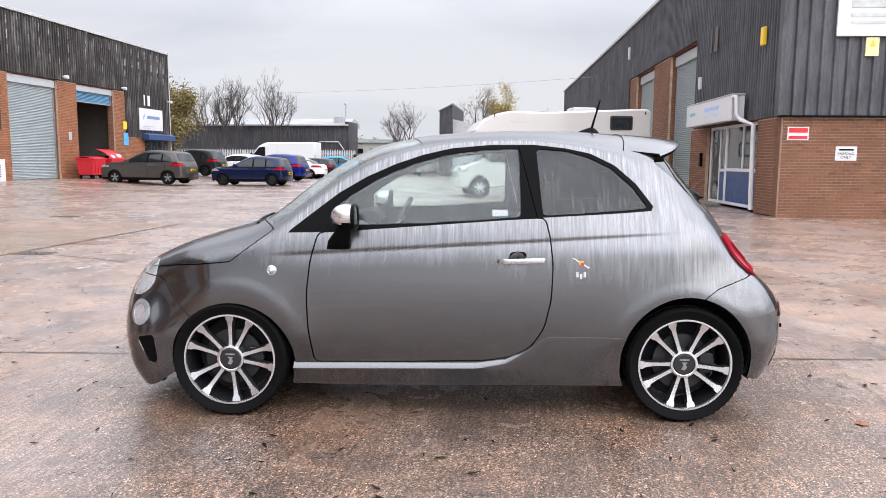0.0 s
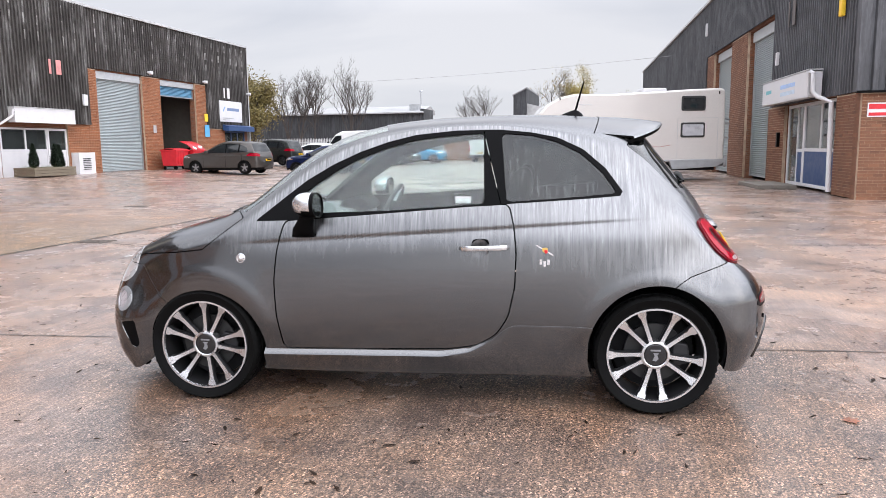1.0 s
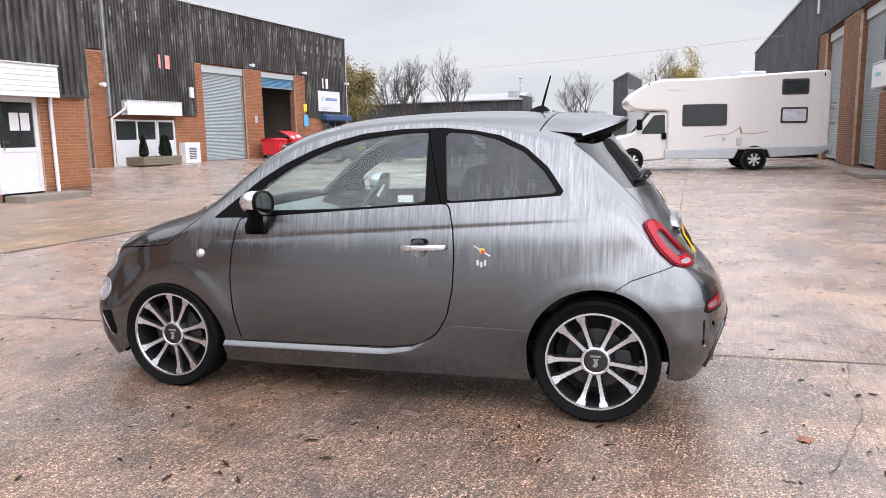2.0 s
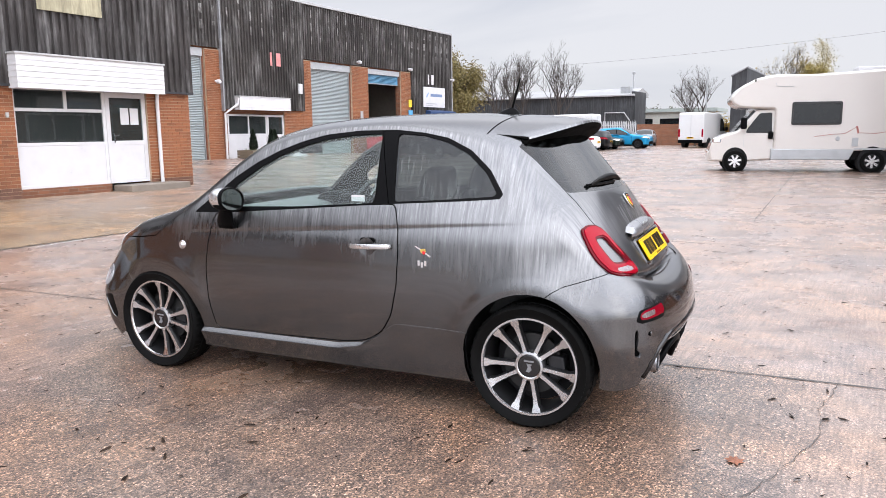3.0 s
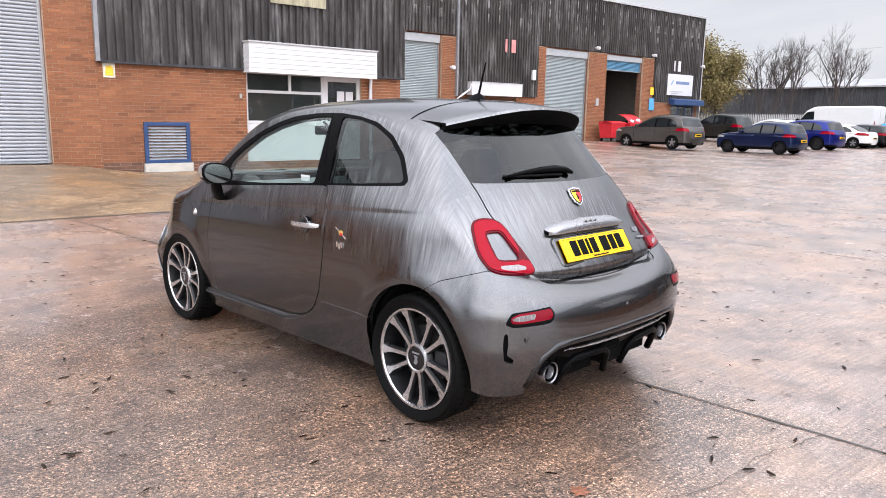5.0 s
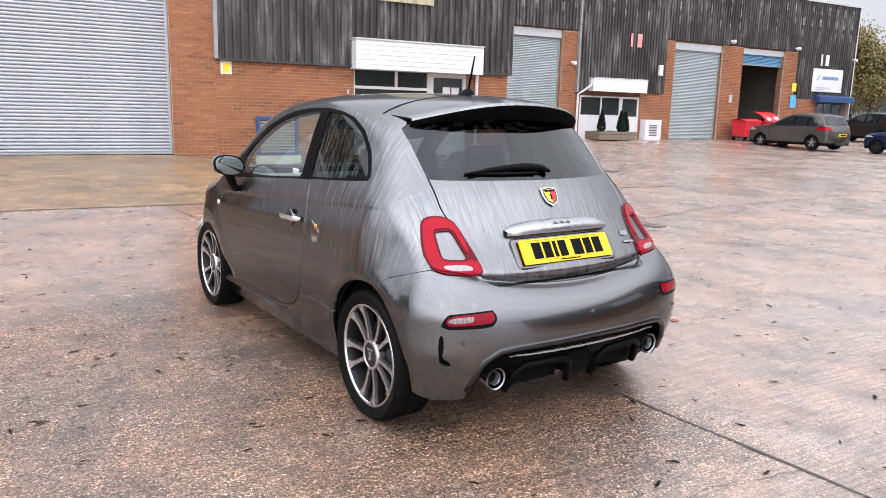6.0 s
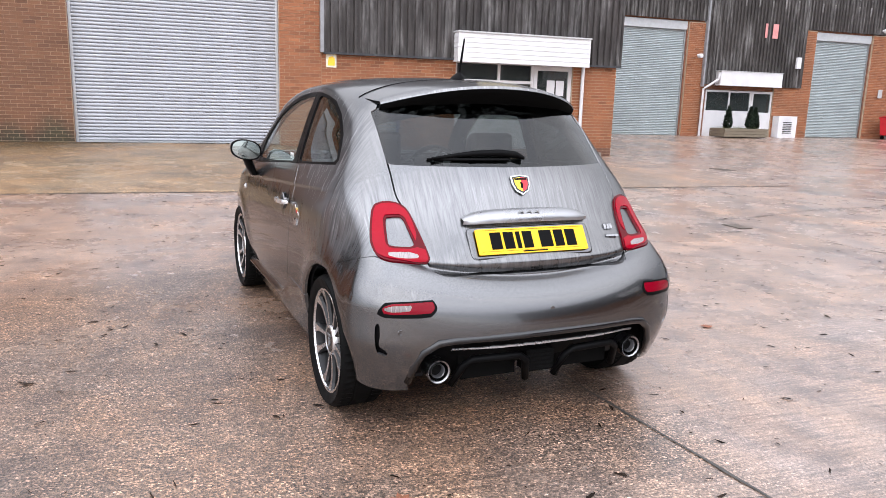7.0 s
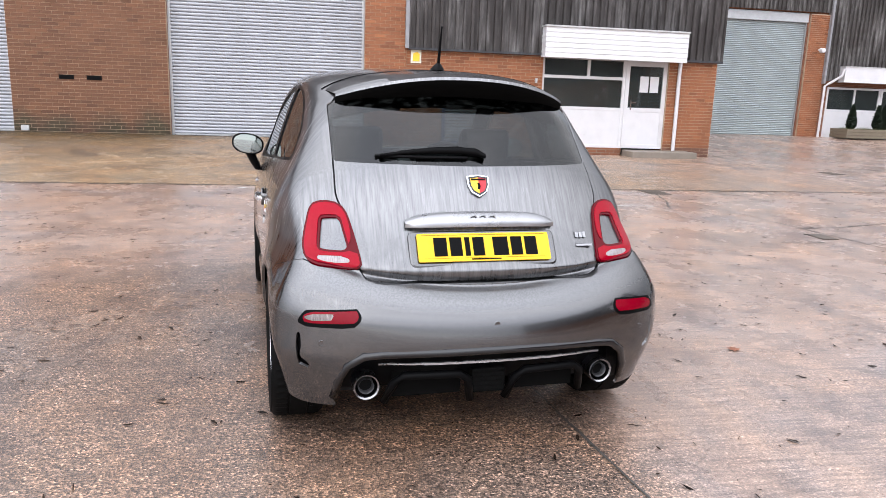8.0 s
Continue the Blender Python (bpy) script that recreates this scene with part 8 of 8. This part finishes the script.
# ---- bins, planter ----
def wheelie_bin(m, is_up):
    b = thing("waste_bin", "large red plastic waste bin with its lid " + ("thrown open" if is_up else "closed"), "bin", m, "red bins")
    body = [(-0.62, -0.45, 0.22), (0.62, -0.45, 0.22), (0.62, 0.45, 0.22), (-0.62, 0.45, 0.22), (-0.68, -0.52, 1.15), (0.68, -0.52, 1.15), (0.68, 0.52, 1.15), (-0.68, 0.52, 1.15)]
    Geo().add(body, [(0, 3, 2, 1), (0, 1, 5, 4), (1, 2, 6, 5), (2, 3, 7, 6), (3, 0, 4, 7)]).make("body", RED, b, bevel=0.03)
    Geo().box(-0.72, 0.72, -0.56, -0.50, 1.1, 1.17).box(-0.72, 0.72, 0.50, 0.56, 1.1, 1.17).box(-0.72, -0.66, -0.5, 0.5, 1.1, 1.17).box(0.66, 0.72, -0.5, 0.5, 1.1, 1.17).make("rim", RED, b, bevel=0.015)
    for k in (-0.4, -0.13, 0.13, 0.4):
        Geo().box(k - 0.03, k + 0.03, -0.52, -0.47, 0.35, 1.05).make("rib", RED, b)
    lid = Geo()
    n = 8
    for i in range(n + 1):
        y = -0.55 + 1.1 * i / n
        z = 0.10 * math.cos((i / n - 0.5) * math.pi)
        lid.v += [(-0.7, y, z), (0.7, y, z)]
    lid.f = [(2 * i, 2 * i + 1, 2 * i + 3, 2 * i + 2) for i in range(n)]
    lid.m = [0] * n
    o = lid.make("lid", RED, b, smooth=True)
    sol = o.modifiers.new("thick", "SOLIDIFY")
    sol.thickness = 0.03
    o.matrix_basis = pose(0, -0.02, 1.44, 30, 0, 0) if is_up else pose(0, 0, 1.17)
    for x in (-0.5, 0.5):
        for y in (-0.38, 0.38):
            Geo().lathe([(0.0, -0.03), (0.1, -0.03), (0.1, 0.03), (0.0, 0.03)], 14, "y", (x, y, 0.1)).box(x - 0.03, x + 0.03, y - 0.04, y + 0.04, 0.1, 0.24).make("castor", BLACK, b)
    if is_up:
        rng = random.Random(4)
        for k in range(9):
            x, y, z = rng.uniform(-0.45, 0.45), rng.uniform(-0.35, 0.3), rng.uniform(1.12, 1.4)
            g = Geo()
            for i in range(7):
                for j in range(10):
                    th, ph = math.pi * i / 6, 2 * math.pi * j / 10
                    r = 0.2 * (1 + 0.25 * noise.noise((x + math.cos(ph) * 2, y + th * 2, k)))
                    g.v.append((x + r * math.sin(th) * math.cos(ph), y + r * math.sin(th) * math.sin(ph), z + 0.75 * r * math.cos(th)))
            g.f = [(i * 10 + j, i * 10 + (j + 1) % 10, (i + 1) * 10 + (j + 1) % 10, (i + 1) * 10 + j) for i in range(6) for j in range(10)]
            g.m = [0] * len(g.f)
            g.make("waste_bag", WHITE if k % 3 else BLACK, b, smooth=True)
    return b


wheelie_bin(at(-22.3, 34.75, 90) @ Matrix.Scale(0.88, 4), False)
wheelie_bin(at(-22.1, 36.1, 90) @ Matrix.Scale(0.88, 4), True)


def conifer(m, seed):
    """A clipped dwarf conifer."""
    t = thing("dwarf_conifer", "small dark green clipped conifer in the planter", "shrub", m, "conifers in the planter")
    rng = random.Random(seed)
    Geo().tube([(0, 0, 0), (0, 0, 0.35)], 0.04, 6).make("trunk", TIMBER, t)
    g = Geo()
    for k in range(2200):
        z = rng.random() ** 0.8 * 0.95
        r = 0.21 * (math.sin(min(1, (z + 0.06) / 0.3) * math.pi / 2)) * (1 - (z / 0.98) ** 1.6) * rng.uniform(0.4, 1.05) ** 0.5
        a = rng.uniform(0, 6.283)
        p = Vector((r * math.cos(a), r * math.sin(a), 0.02 + z))
        u = Vector((rng.uniform(-1, 1), rng.uniform(-1, 1), rng.uniform(0.2, 1))).normalized() * 0.05
        v = u.cross(Vector((rng.random(), rng.random(), rng.random()))).normalized() * 0.028
        g.add([p - v, p + v, p + u * 1.6], [(0, 1, 2)])
    g.make("foliage", plain("conifer_green", (0.015, 0.030, 0.014), 0.7, var=0.4, island=0.5), t, fix=False)


def build_planter():
    p = thing("planter", "low timber planter of stacked boards", "planter", at(-22.25, 25.55, 90))
    for k in range(3):
        Geo().box(-1.15, 1.15, -0.50, -0.44, 0.04 + k * 0.12, 0.15 + k * 0.12).make("board", TIMBER, p, bevel=0.008)
        Geo().box(-1.15, 1.15, 0.44, 0.50, 0.04 + k * 0.12, 0.15 + k * 0.12).make("board", TIMBER, p, bevel=0.008)
        Geo().box(-1.15, -1.09, -0.44, 0.44, 0.04 + k * 0.12, 0.15 + k * 0.12).make("board", TIMBER, p, bevel=0.008)
        Geo().box(1.09, 1.15, -0.44, 0.44, 0.04 + k * 0.12, 0.15 + k * 0.12).make("board", TIMBER, p, bevel=0.008)
    Geo().box(-1.08, 1.08, -0.43, 0.43, 0.02, 0.34).make("soil", plain("soil", (0.06, 0.045, 0.03), 0.95, var=0.4), p)
    rng = random.Random(8)
    g = Geo()
    for k in range(500):
        x, y = rng.uniform(-1.05, 1.05), rng.uniform(-0.4, 0.4)
        a = rng.uniform(0, 6.28)
        h = rng.uniform(0.05, 0.16)
        g.add([(x, y, 0.34), (x + 0.02, y + 0.01, 0.34), (x + 0.06 * math.cos(a), y + 0.06 * math.sin(a), 0.34 + h)], [(0, 1, 2)])
    g.make("weeds", plain("weeds", (0.12, 0.13, 0.04), 0.8, var=0.4, island=0.5), p, fix=False, kind="stuff")
    base = ground_height(-22.25, 25.55)
    conifer(pose(-22.2, 24.88, base + 0.34), 1)
    conifer(pose(-22.2, 26.05, base + 0.34), 2)
    conifer(pose(-22.25, 26.35, base + 0.30, 0, 0, 40), 3)


build_planter()


# ---- slab joints, cracks, covers ----
def seam(name, pts, w, seed, label, wander=0.0, material=JOINT, category="joint"):
    """An uneven strip along the slabs: a joint, a crack or worn paint."""
    rng = random.Random(seed)
    g, line = Geo(), []
    for (x0, y0), (x1, y1) in zip(pts, pts[1:]):
        n = max(2, int(math.hypot(x1 - x0, y1 - y0) / (0.05 if wander else 0.12)))
        for k in range(n):
            line.append((x0 + (x1 - x0) * k / n + rng.gauss(0, wander), y0 + (y1 - y0) * k / n + rng.gauss(0, wander)))
    line.append(pts[-1])
    vs = []
    for i, (x, y) in enumerate(line):
        a, b = line[max(i - 1, 0)], line[min(i + 1, len(line) - 1)]
        d = Vector((b[0] - a[0], b[1] - a[1])).normalized()
        h, o = w * rng.uniform(0.35, 1.0), rng.uniform(-0.4, 0.4) * w
        z = ground_height(x, y) + 0.004
        vs += [(x - d.y * (o + h), y + d.x * (o + h), z), (x - d.y * (o - h), y + d.x * (o - h), z)]
    g.add(vs, [(2 * i, 2 * i + 1, 2 * i + 3, 2 * i + 2) for i in range(len(line) - 1)])
    g.make(name, material, label=label, category=category, kind="structure")


PAINT_WORN = plain("worn_white_line", (0.50, 0.49, 0.47), 0.6, var=0.55, scale=9, fine=60)
for k, ((x0, y0), (x1, y1)) in enumerate((((-6.72, 5.72), (-6.79, 6.49)), ((-6.6, 2.64), (-6.47, 2.97)), ((-5.17, 7.75), (-5.1, 8.27)))):
    seam("painted_line", [(x0, y0), (x1, y1)], 0.032, 20 + k, "worn white painted line on the concrete", 0.004, PAINT_WORN, "marking")


def slab(x, off):
    return off + 4.67 + 0.125 * x


seam("slab_joint", [(x, slab(x, 0)) for x in (-6.6, -4, -2, 0, 1.2, 2.4, 6, 14)], 0.010, 1, "dark joint between concrete slabs")
seam("slab_joint", [(x, slab(x, 5.08)) for x in (-6.6, -3, 0, 4, 9, 20)], 0.010, 2, "dark joint between concrete slabs")
seam("slab_joint", [(x, slab(x, 9.9)) for x in (-14, -6, 0, 6)], 0.012, 3, "dark joint between concrete slabs")
seam("slab_joint", [(x, slab(x, 19.5)) for x in (-16, -6, 0, 5)], 0.016, 4, "dark joint between concrete slabs")
seam("slab_joint", [(0.75, 12.4), (0.62, 14.8), (0.15, 24.3), (-0.6, 40)], 0.014, 5, "dark joint between concrete slabs")
seam("slab_joint", [(-6.86, -26), (-6.86, 13.6)], 0.045, 6, "wet joint along the apron")
seam("crack", [(2.20, 4.94), (2.17, 4.72), (2.14, 4.50), (2.16, 4.12), (2.08, 3.80), (2.02, 3.58), (1.93, 3.34)], 0.0024, 7, "fine crack in the concrete", 0.007)
seam("slab_joint", [(-3.46, 9.3), (-3.55, 9.9), (-4.02, 11.3), (-4.44, 14.9), (-5.2, 20)], 0.012, 9, "dark joint between concrete slabs")
seam("slab_joint", [(0.55, 17.0), (1.47, 17.4), (6.0, 18.4)], 0.012, 10, "dark joint between concrete slabs")
seam("crack", [(-2.66, 8.5), (-2.62, 8.75), (-2.66, 9.0)], 0.012, 11, "short crack in the concrete", 0.006)
seam("crack", [(-6.7, 9.0), (-5.6, 8.7), (-4.9, 8.4)], 0.02, 8, "broken edge of a slab")
for x, y, r in ((-6.6, 9.0, 0.24), (-10.2, 14.9, 0.26), (-2.98, 9.2, 0.15)):
    g = Geo()
    g.box(x - r, x + r, y - r * 0.7, y + r * 0.7, 0.0, 0.005)
    for k in range(6):
        g.box(x - r + 0.03 + k * r * 0.32, x - r + 0.05 + k * r * 0.32 + 0.03, y - r * 0.6, y + r * 0.6, 0.005, 0.009)
    g.make("drain_cover", plain("cast_iron", (0.10, 0.08, 0.065), 0.6, 0.2, var=0.3), label="rusty iron drain cover", category="drain", kind="structure")

# ---- leaves and grit on the wet concrete ----
LEAF = plain("wet_leaf", (0.030, 0.019, 0.013), 0.6, var=0.5, scale=8, island=0.75, spec=0.1)


def litter(name, label, n, x0, x1, y0, y1, small, big, seed):
    rng = random.Random(seed)
    g = Geo()
    for k in range(n):
        x, y = rng.uniform(x0, x1), rng.uniform(y0, y1)
        s, a = small + (big - small) * rng.random() ** 1.8, rng.uniform(0, 6.28)
        c, d = math.cos(a), math.sin(a)
        thin = rng.uniform(0.05, 0.32)
        pts = [(-1, 0.0), (-0.3, thin), (0.5, thin * 0.8), (1.1, 0.05), (0.4, -thin * 0.8), (-0.4, -thin)]
        z = ground_height(x, y) + 0.003
        vs = [(x + s * (c * u - d * v), y + s * (d * u + c * v), z + s * (rng.uniform(0.0, 0.22))) for u, v in pts]
        g.add(vs, [(0, 1, 2, 3), (0, 3, 4, 5)])
    g.make(name, LEAF, label=label, category="leaves", kind="stuff", fix=False)


litter("leaf_litter", "small dark wet leaves scattered over the concrete", 4200, -7, 9, 0.8, 14, 0.008, 0.036, 21)
litter("leaf_litter", "sparse leaves on the farther concrete", 900, -16, 12, 13, 45, 0.015, 0.05, 22)
litter("leaf_litter", "leaf crumbs on the apron", 260, -12.5, -7, -4, 13, 0.006, 0.03, 23)


def fallen_leaf(x, y, s, turn, red):
    g = Geo()
    rim = [(0, -1.0), (0.25, -0.55), (0.8, -0.6), (0.6, -0.1), (1.0, 0.35), (0.45, 0.4), (0.3, 0.9), (0, 0.75), (-0.3, 0.95), (-0.45, 0.4), (-1.0, 0.3), (-0.6, -0.1), (-0.75, -0.6), (-0.25, -0.55)]
    g.add([(0, 0, 0.012)] + [(s * u, s * v, 0.004 + 0.3 * s * abs(u) * abs(v)) for u, v in rim], [(0, i + 1, (i + 1) % len(rim) + 1) for i in range(len(rim))])
    g.make("fallen_leaf", red, label="brown fallen leaf lying on wet concrete", category="leaf", group="fallen leaves", fix=False, m=pose(x, y, 0, 0, 0, turn))


RUST_LEAF = plain("rust_leaf", (0.20, 0.075, 0.04), 0.5, var=0.3, scale=30)
for x, y, s, a in ((1.87, 3.67, 0.045, 20), (0.4, 6.1, 0.04, 70), (2.9, 5.9, 0.03, 130), (3.4, 7.3, 0.035, 200)):
    fallen_leaf(x, y, s, a, RUST_LEAF)


# ---- beyond the yard ----
def build_distance():
    shed = thing("warehouse", "long dark ribbed warehouse with a pale flat-pitched roof", "building", pose(-19.3, 75, 0))
    facade(shed, "wall", -60, 0, 0, 4.9, [], CLAD_DARK, 0.0, 0.3)
    cladding(shed, -60, -0.02, 1.0, 4.9, cladding_material("shed_sheet", (0.05, 0.052, 0.056), (0.12, 0.12, 0.12), 0.3), y=-0.06, pitch=0.5)
    Geo().prism([(-0.35, 4.85), (-0.35, 4.98), (2.8, 5.75), (5, 5.2), (5, 4.8)], -60, 0.05, "x").make("roof", plain("pale_roof", (0.30, 0.30, 0.30), 0.6, var=0.2, scale=0.6), shed)
    Geo().box(-0.3, 0.06, 0.0, 4, 0, 5.3).make("end_wall", CLAD_DARK, shed)
    Geo().tube([(-1.0, 3, 5.5), (-1.0, 3, 7.3)], 0.08, 8).lathe([(0.0, 7.25), (0.2, 7.25), (0.2, 7.4), (0.0, 7.5)], 10, "z", (-1.0, 3, 0)).make("flue", STEEL, shed)
    Geo().box(-1.6, -0.6, 0.4, 1.4, 4.9, 5.8).make("roof_unit", STEEL, shed)
    Geo().tube([(-3.0, -0.15, 1.2), (-3.0, -0.15, 3.2), (-1.0, -0.15, 3.2), (-0.4, -0.15, 2.4)], 0.06, 6).make("flue_pipe", TRIM, shed)
    Geo().box(-12, -0.5, -0.12, -0.05, 0, 1.0).make("plinth", BRICK_FAR, shed)
    wall = Geo().box(-17.6, 4.0, 70.2, 70.5, 0, 1.95).make("boundary_wall", BRICK_FAR, label="low red brick boundary wall", category="wall", kind="structure")
    grey = thing("office_block", "low grey office block behind the wall", "building", pose(-22.5, 86, 0))
    facade(grey, "wall", 0, 9, 0, 3.4, [(1, 2.2, 1.8, 2.7), (3, 5.2, 1.8, 2.7), (6, 8.2, 1.8, 2.7)], plain("pale_render", (0.36, 0.36, 0.33), 0.8), 0, 0.3)
    Geo().box(-0.3, 9.3, -0.3, 6, 3.4, 3.8).make("roof", plain("grey_fascia", (0.30, 0.34, 0.32), 0.6), grey)
    for a, b in ((1, 2.2), (3, 5.2), (6, 8.2)):
        Geo().box(a, b, 0.1, 0.14, 1.8, 2.7).make("window", TINT, grey)
    gab = thing("warehouse", "dark clad gable with a sloping roof edge", "building", pose(-8.6, 62.5, 0))
    Geo().prism([(0.6, 0), (1.7, 0), (1.7, 6.1), (0.6, 5.55)], 0, 10, "y").make("wall", CLAD_DARK, gab)
    Geo().prism([(0.52, 5.51), (1.75, 6.125), (1.75, 6.22), (0.52, 5.61)], -0.1, 10.1, "y").make("roof", TRIM_GREY, gab)
    Geo().prism([(1.7, 0), (5.4, 0), (5.4, 4.0), (1.7, 4.9)], 0.5, 10, "y").make("annexe", plain("pale_sheet", (0.4, 0.4, 0.4), 0.6), gab)
    # palisade fence
    fence = thing("palisade_fence", "pale grey steel palisade fence", "fence", pose(0, 61, 0))
    for x in range(-40, -14, 3):
        Geo().box(x - 0.05, x + 0.05, 0.03, 0.13, 0, 2.1).make("post", STEEL, fence)
    for z in (0.4, 1.8):
        Geo().box(-40, -15, 0.0, 0.03, z, z + 0.06).make("rail", STEEL, fence)
    pale = Geo().prism([(-0.04, 0.1), (0.04, 0.1), (0.04, 2.05), (0.0, 2.2), (-0.04, 2.05)], -0.02, 0.0, "y").make("pale", plain("fence_grey", (0.5, 0.5, 0.5), 0.5), fence)
    pale.location.x = -40
    for k in range(1, 165):
        o = pale.copy()
        scene.collection.objects.link(o)
        o.location.x = -40 + k * 0.152
    # overhead line
    pts = []
    for k in range(31):
        t = k / 30
        pts.append((-60 + 100 * t, 78 - 40 * t, 9.6 - 2.6 * 4 * t * (1 - t)))
    Geo().tube(pts, 0.014, 5, cap=False).make("overhead_line", plain("cable_grey", (0.35, 0.35, 0.36), 0.6), label="thin overhead line across the sky", category="cable")
    Geo().tube([(-12.3, 75, 0), (-12.3, 75, 7.0)], 0.09, 8, r_end=0.05).make("lamp_post", STEEL, label="slim grey lamp post", category="lamp post")


build_distance()


# ---- trees ----
BARK = plain("bark", (0.06, 0.05, 0.045), 0.9, var=0.35, scale=12)


def tree(m, h, spread, seed, label, leaves=0, tint=(0.25, 0.19, 0.04), droop=0.0, levels=4, leaf=0.13, stems=1):
    """A tapered trunk that forks into limbs and twigs; leaves: how many small leaves."""
    t = thing("tree", label, "tree", m)
    rng = random.Random(seed)
    g, tips = Geo(), []

    def grow(p, d, length, r, level):
        pts, q = [p], p
        n = 3 if level else 5
        for k in range(n):
            d = (d + Vector((rng.uniform(-1, 1), rng.uniform(-1, 1), rng.uniform(-0.5, 0.6))) * (0.10 + 0.05 * level)).normalized()
            q = q + d * (length / n)
            pts.append(q)
            if level >= 1:
                tips.append((q, d))
        g.tube(pts, r, 6 if level < 2 else 3, cap=False, r_end=r * 0.6)
        if level < levels:
            for k in range(rng.randint(6, 8) if level == 0 else rng.randint(3, 4) ):
                f = rng.uniform(0.4, 1.0)
                i = min(n - 1, int(f * n))
                base = pts[i].lerp(pts[i + 1], f * n - i) if i + 1 < len(pts) else pts[-1]
                a = rng.uniform(0, 6.283)
                out = Vector((math.cos(a), math.sin(a), 0))
                nd = (d * rng.uniform(0.7, 1.0) + out * spread * rng.uniform(0.5, 1.0) + Vector((0, 0, (0.22 if leaves else 0.42) - droop * level))).normalized()
                grow(base, nd, length * rng.uniform(0.50, 0.72), r * (0.48 if leaves else 0.52), level + 1)

    for s in range(stems):
        a = 6.283 * s / stems
        grow(Vector((0.25 * math.cos(a) * (stems > 1), 0.25 * math.sin(a) * (stems > 1), -0.05)), Vector((0.18 * math.cos(a) * (stems > 1), 0.18 * math.sin(a) * (stems > 1), 1)).normalized(), h * 0.40, h * 0.0115, 0)
    g.make("trunk", BARK, t, smooth=50, fix=False)
    if leaves:
        lf = Geo()
        for k in range(leaves):
            p, d = rng.choice(tips)
            p = p + Vector((rng.gauss(0, 0.35), rng.gauss(0, 0.35), rng.gauss(-0.1 - droop, 0.35)))
            u = Vector((rng.uniform(-1, 1), rng.uniform(-1, 1), rng.uniform(-1, 0.4))).normalized() * leaf * rng.uniform(0.6, 1.3)
            v = u.cross(Vector((rng.uniform(-1, 1), rng.uniform(-1, 1), rng.uniform(-1, 1)))).normalized() * leaf * 0.5
            lf.add([p - v * 0.5, p + u * 0.5 - v, p + u, p + u * 0.5 + v], [(0, 1, 2, 3)])
        lf.make("crown", plain("leaves", tint, 0.6, var=0.35, scale=1.2, island=0.55), t, fix=False)
    return t


tree(pose(-29.6, 58, 0), 11.0, 0.62, 31, "golden-green birch with thinning leaves", 17000, (0.24, 0.19, 0.065), 0.10, 3, 0.15)
tree(pose(-32.6, 60, 0), 9.6, 0.75, 32, "olive-green tree with thinning leaves", 12000, (0.17, 0.15, 0.05), 0.05, 3)
tree(pose(-31.2, 69, 0), 11.0, 0.7, 33, "bare grey tree with many fine twigs", 0, levels=5, stems=2)
tree(pose(-29.6, 70, 0), 10.6, 0.7, 37, "bare grey tree with many fine twigs", 0, levels=5)
tree(pose(-25.8, 70, 0), 11.2, 0.65, 34, "bare tree with upright limbs", 0, levels=5)
tree(pose(-6.6, 80, 0), 12.2, 0.7, 35, "nearly bare tree with a few yellow leaves", 500, (0.35, 0.25, 0.06), 0.0, 5)
tree(pose(-3.2, 84, 0), 12.6, 0.4, 36, "golden weeping birch in thin leaf", 8000, (0.40, 0.32, 0.09), 0.16, 3)
tree(pose(0.6, 86, 0), 8.8, 0.5, 41, "green-gold tree behind the motorhome", 2500, (0.20, 0.18, 0.05), 0.05, 3)
tree(pose(-14.3, 80, 0), 9.0, 0.85, 38, "bare spreading tree behind the wall", 0, levels=5, stems=2)
tree(pose(-9.6, 67.5, 0), 3.6, 0.9, 39, "yellow-leaved bush behind the wall", 2200, (0.50, 0.34, 0.03), 0.0, 2, 0.10, 3)
tree(pose(-11.6, 68.0, 0), 3.2, 0.9, 43, "yellow-green bush behind the wall", 1500, (0.30, 0.26, 0.05), 0.0, 2, 0.10, 3)
for k, (x, y, h) in enumerate(((-41, 86, 7.6), (-37, 88, 7.2), (-33, 90, 6.8), (-46, 88, 8.0), (-29, 118, 7.0), (-26, 120, 6.2), (-33, 122, 6.5), (-20, 118, 5.6))):
    tree(pose(x, y, 0), h, 0.75, 50 + k, "distant dark green tree", 2300, (0.075, 0.085, 0.035), 0.0, 2, 0.3)


# ---- single bricks of the near pier ----
def lay_bricks():
    made = {}
    count = 0
    for wall, pieces in NEAR_BRICKS:
        for a, b, out, z in pieces:
            key = (round(b - a, 3), round(out, 3))
            if key not in made:
                w, d = key[0] / 2, 0.012
                me = bpy.data.meshes.new("brick")
                me.from_pydata([(-w, 0, 0), (w, 0, 0), (w, 0, 0.065), (-w, 0, 0.065), (-w, d, 0), (w, d, 0), (w, d, 0.065), (-w, d, 0.065)], [], [(0, 1, 2, 3), (0, 4, 5, 1), (1, 5, 6, 2), (2, 6, 7, 3), (3, 7, 4, 0)])
                me.materials.append(BRICK_MOSSY)
                made[key] = me
            ob = new("brick", made[key])
            ob.parent = wall
            ob.location = ((a + b) / 2, out, z + 0.005)
            count += 1
    return count


lay_bricks()
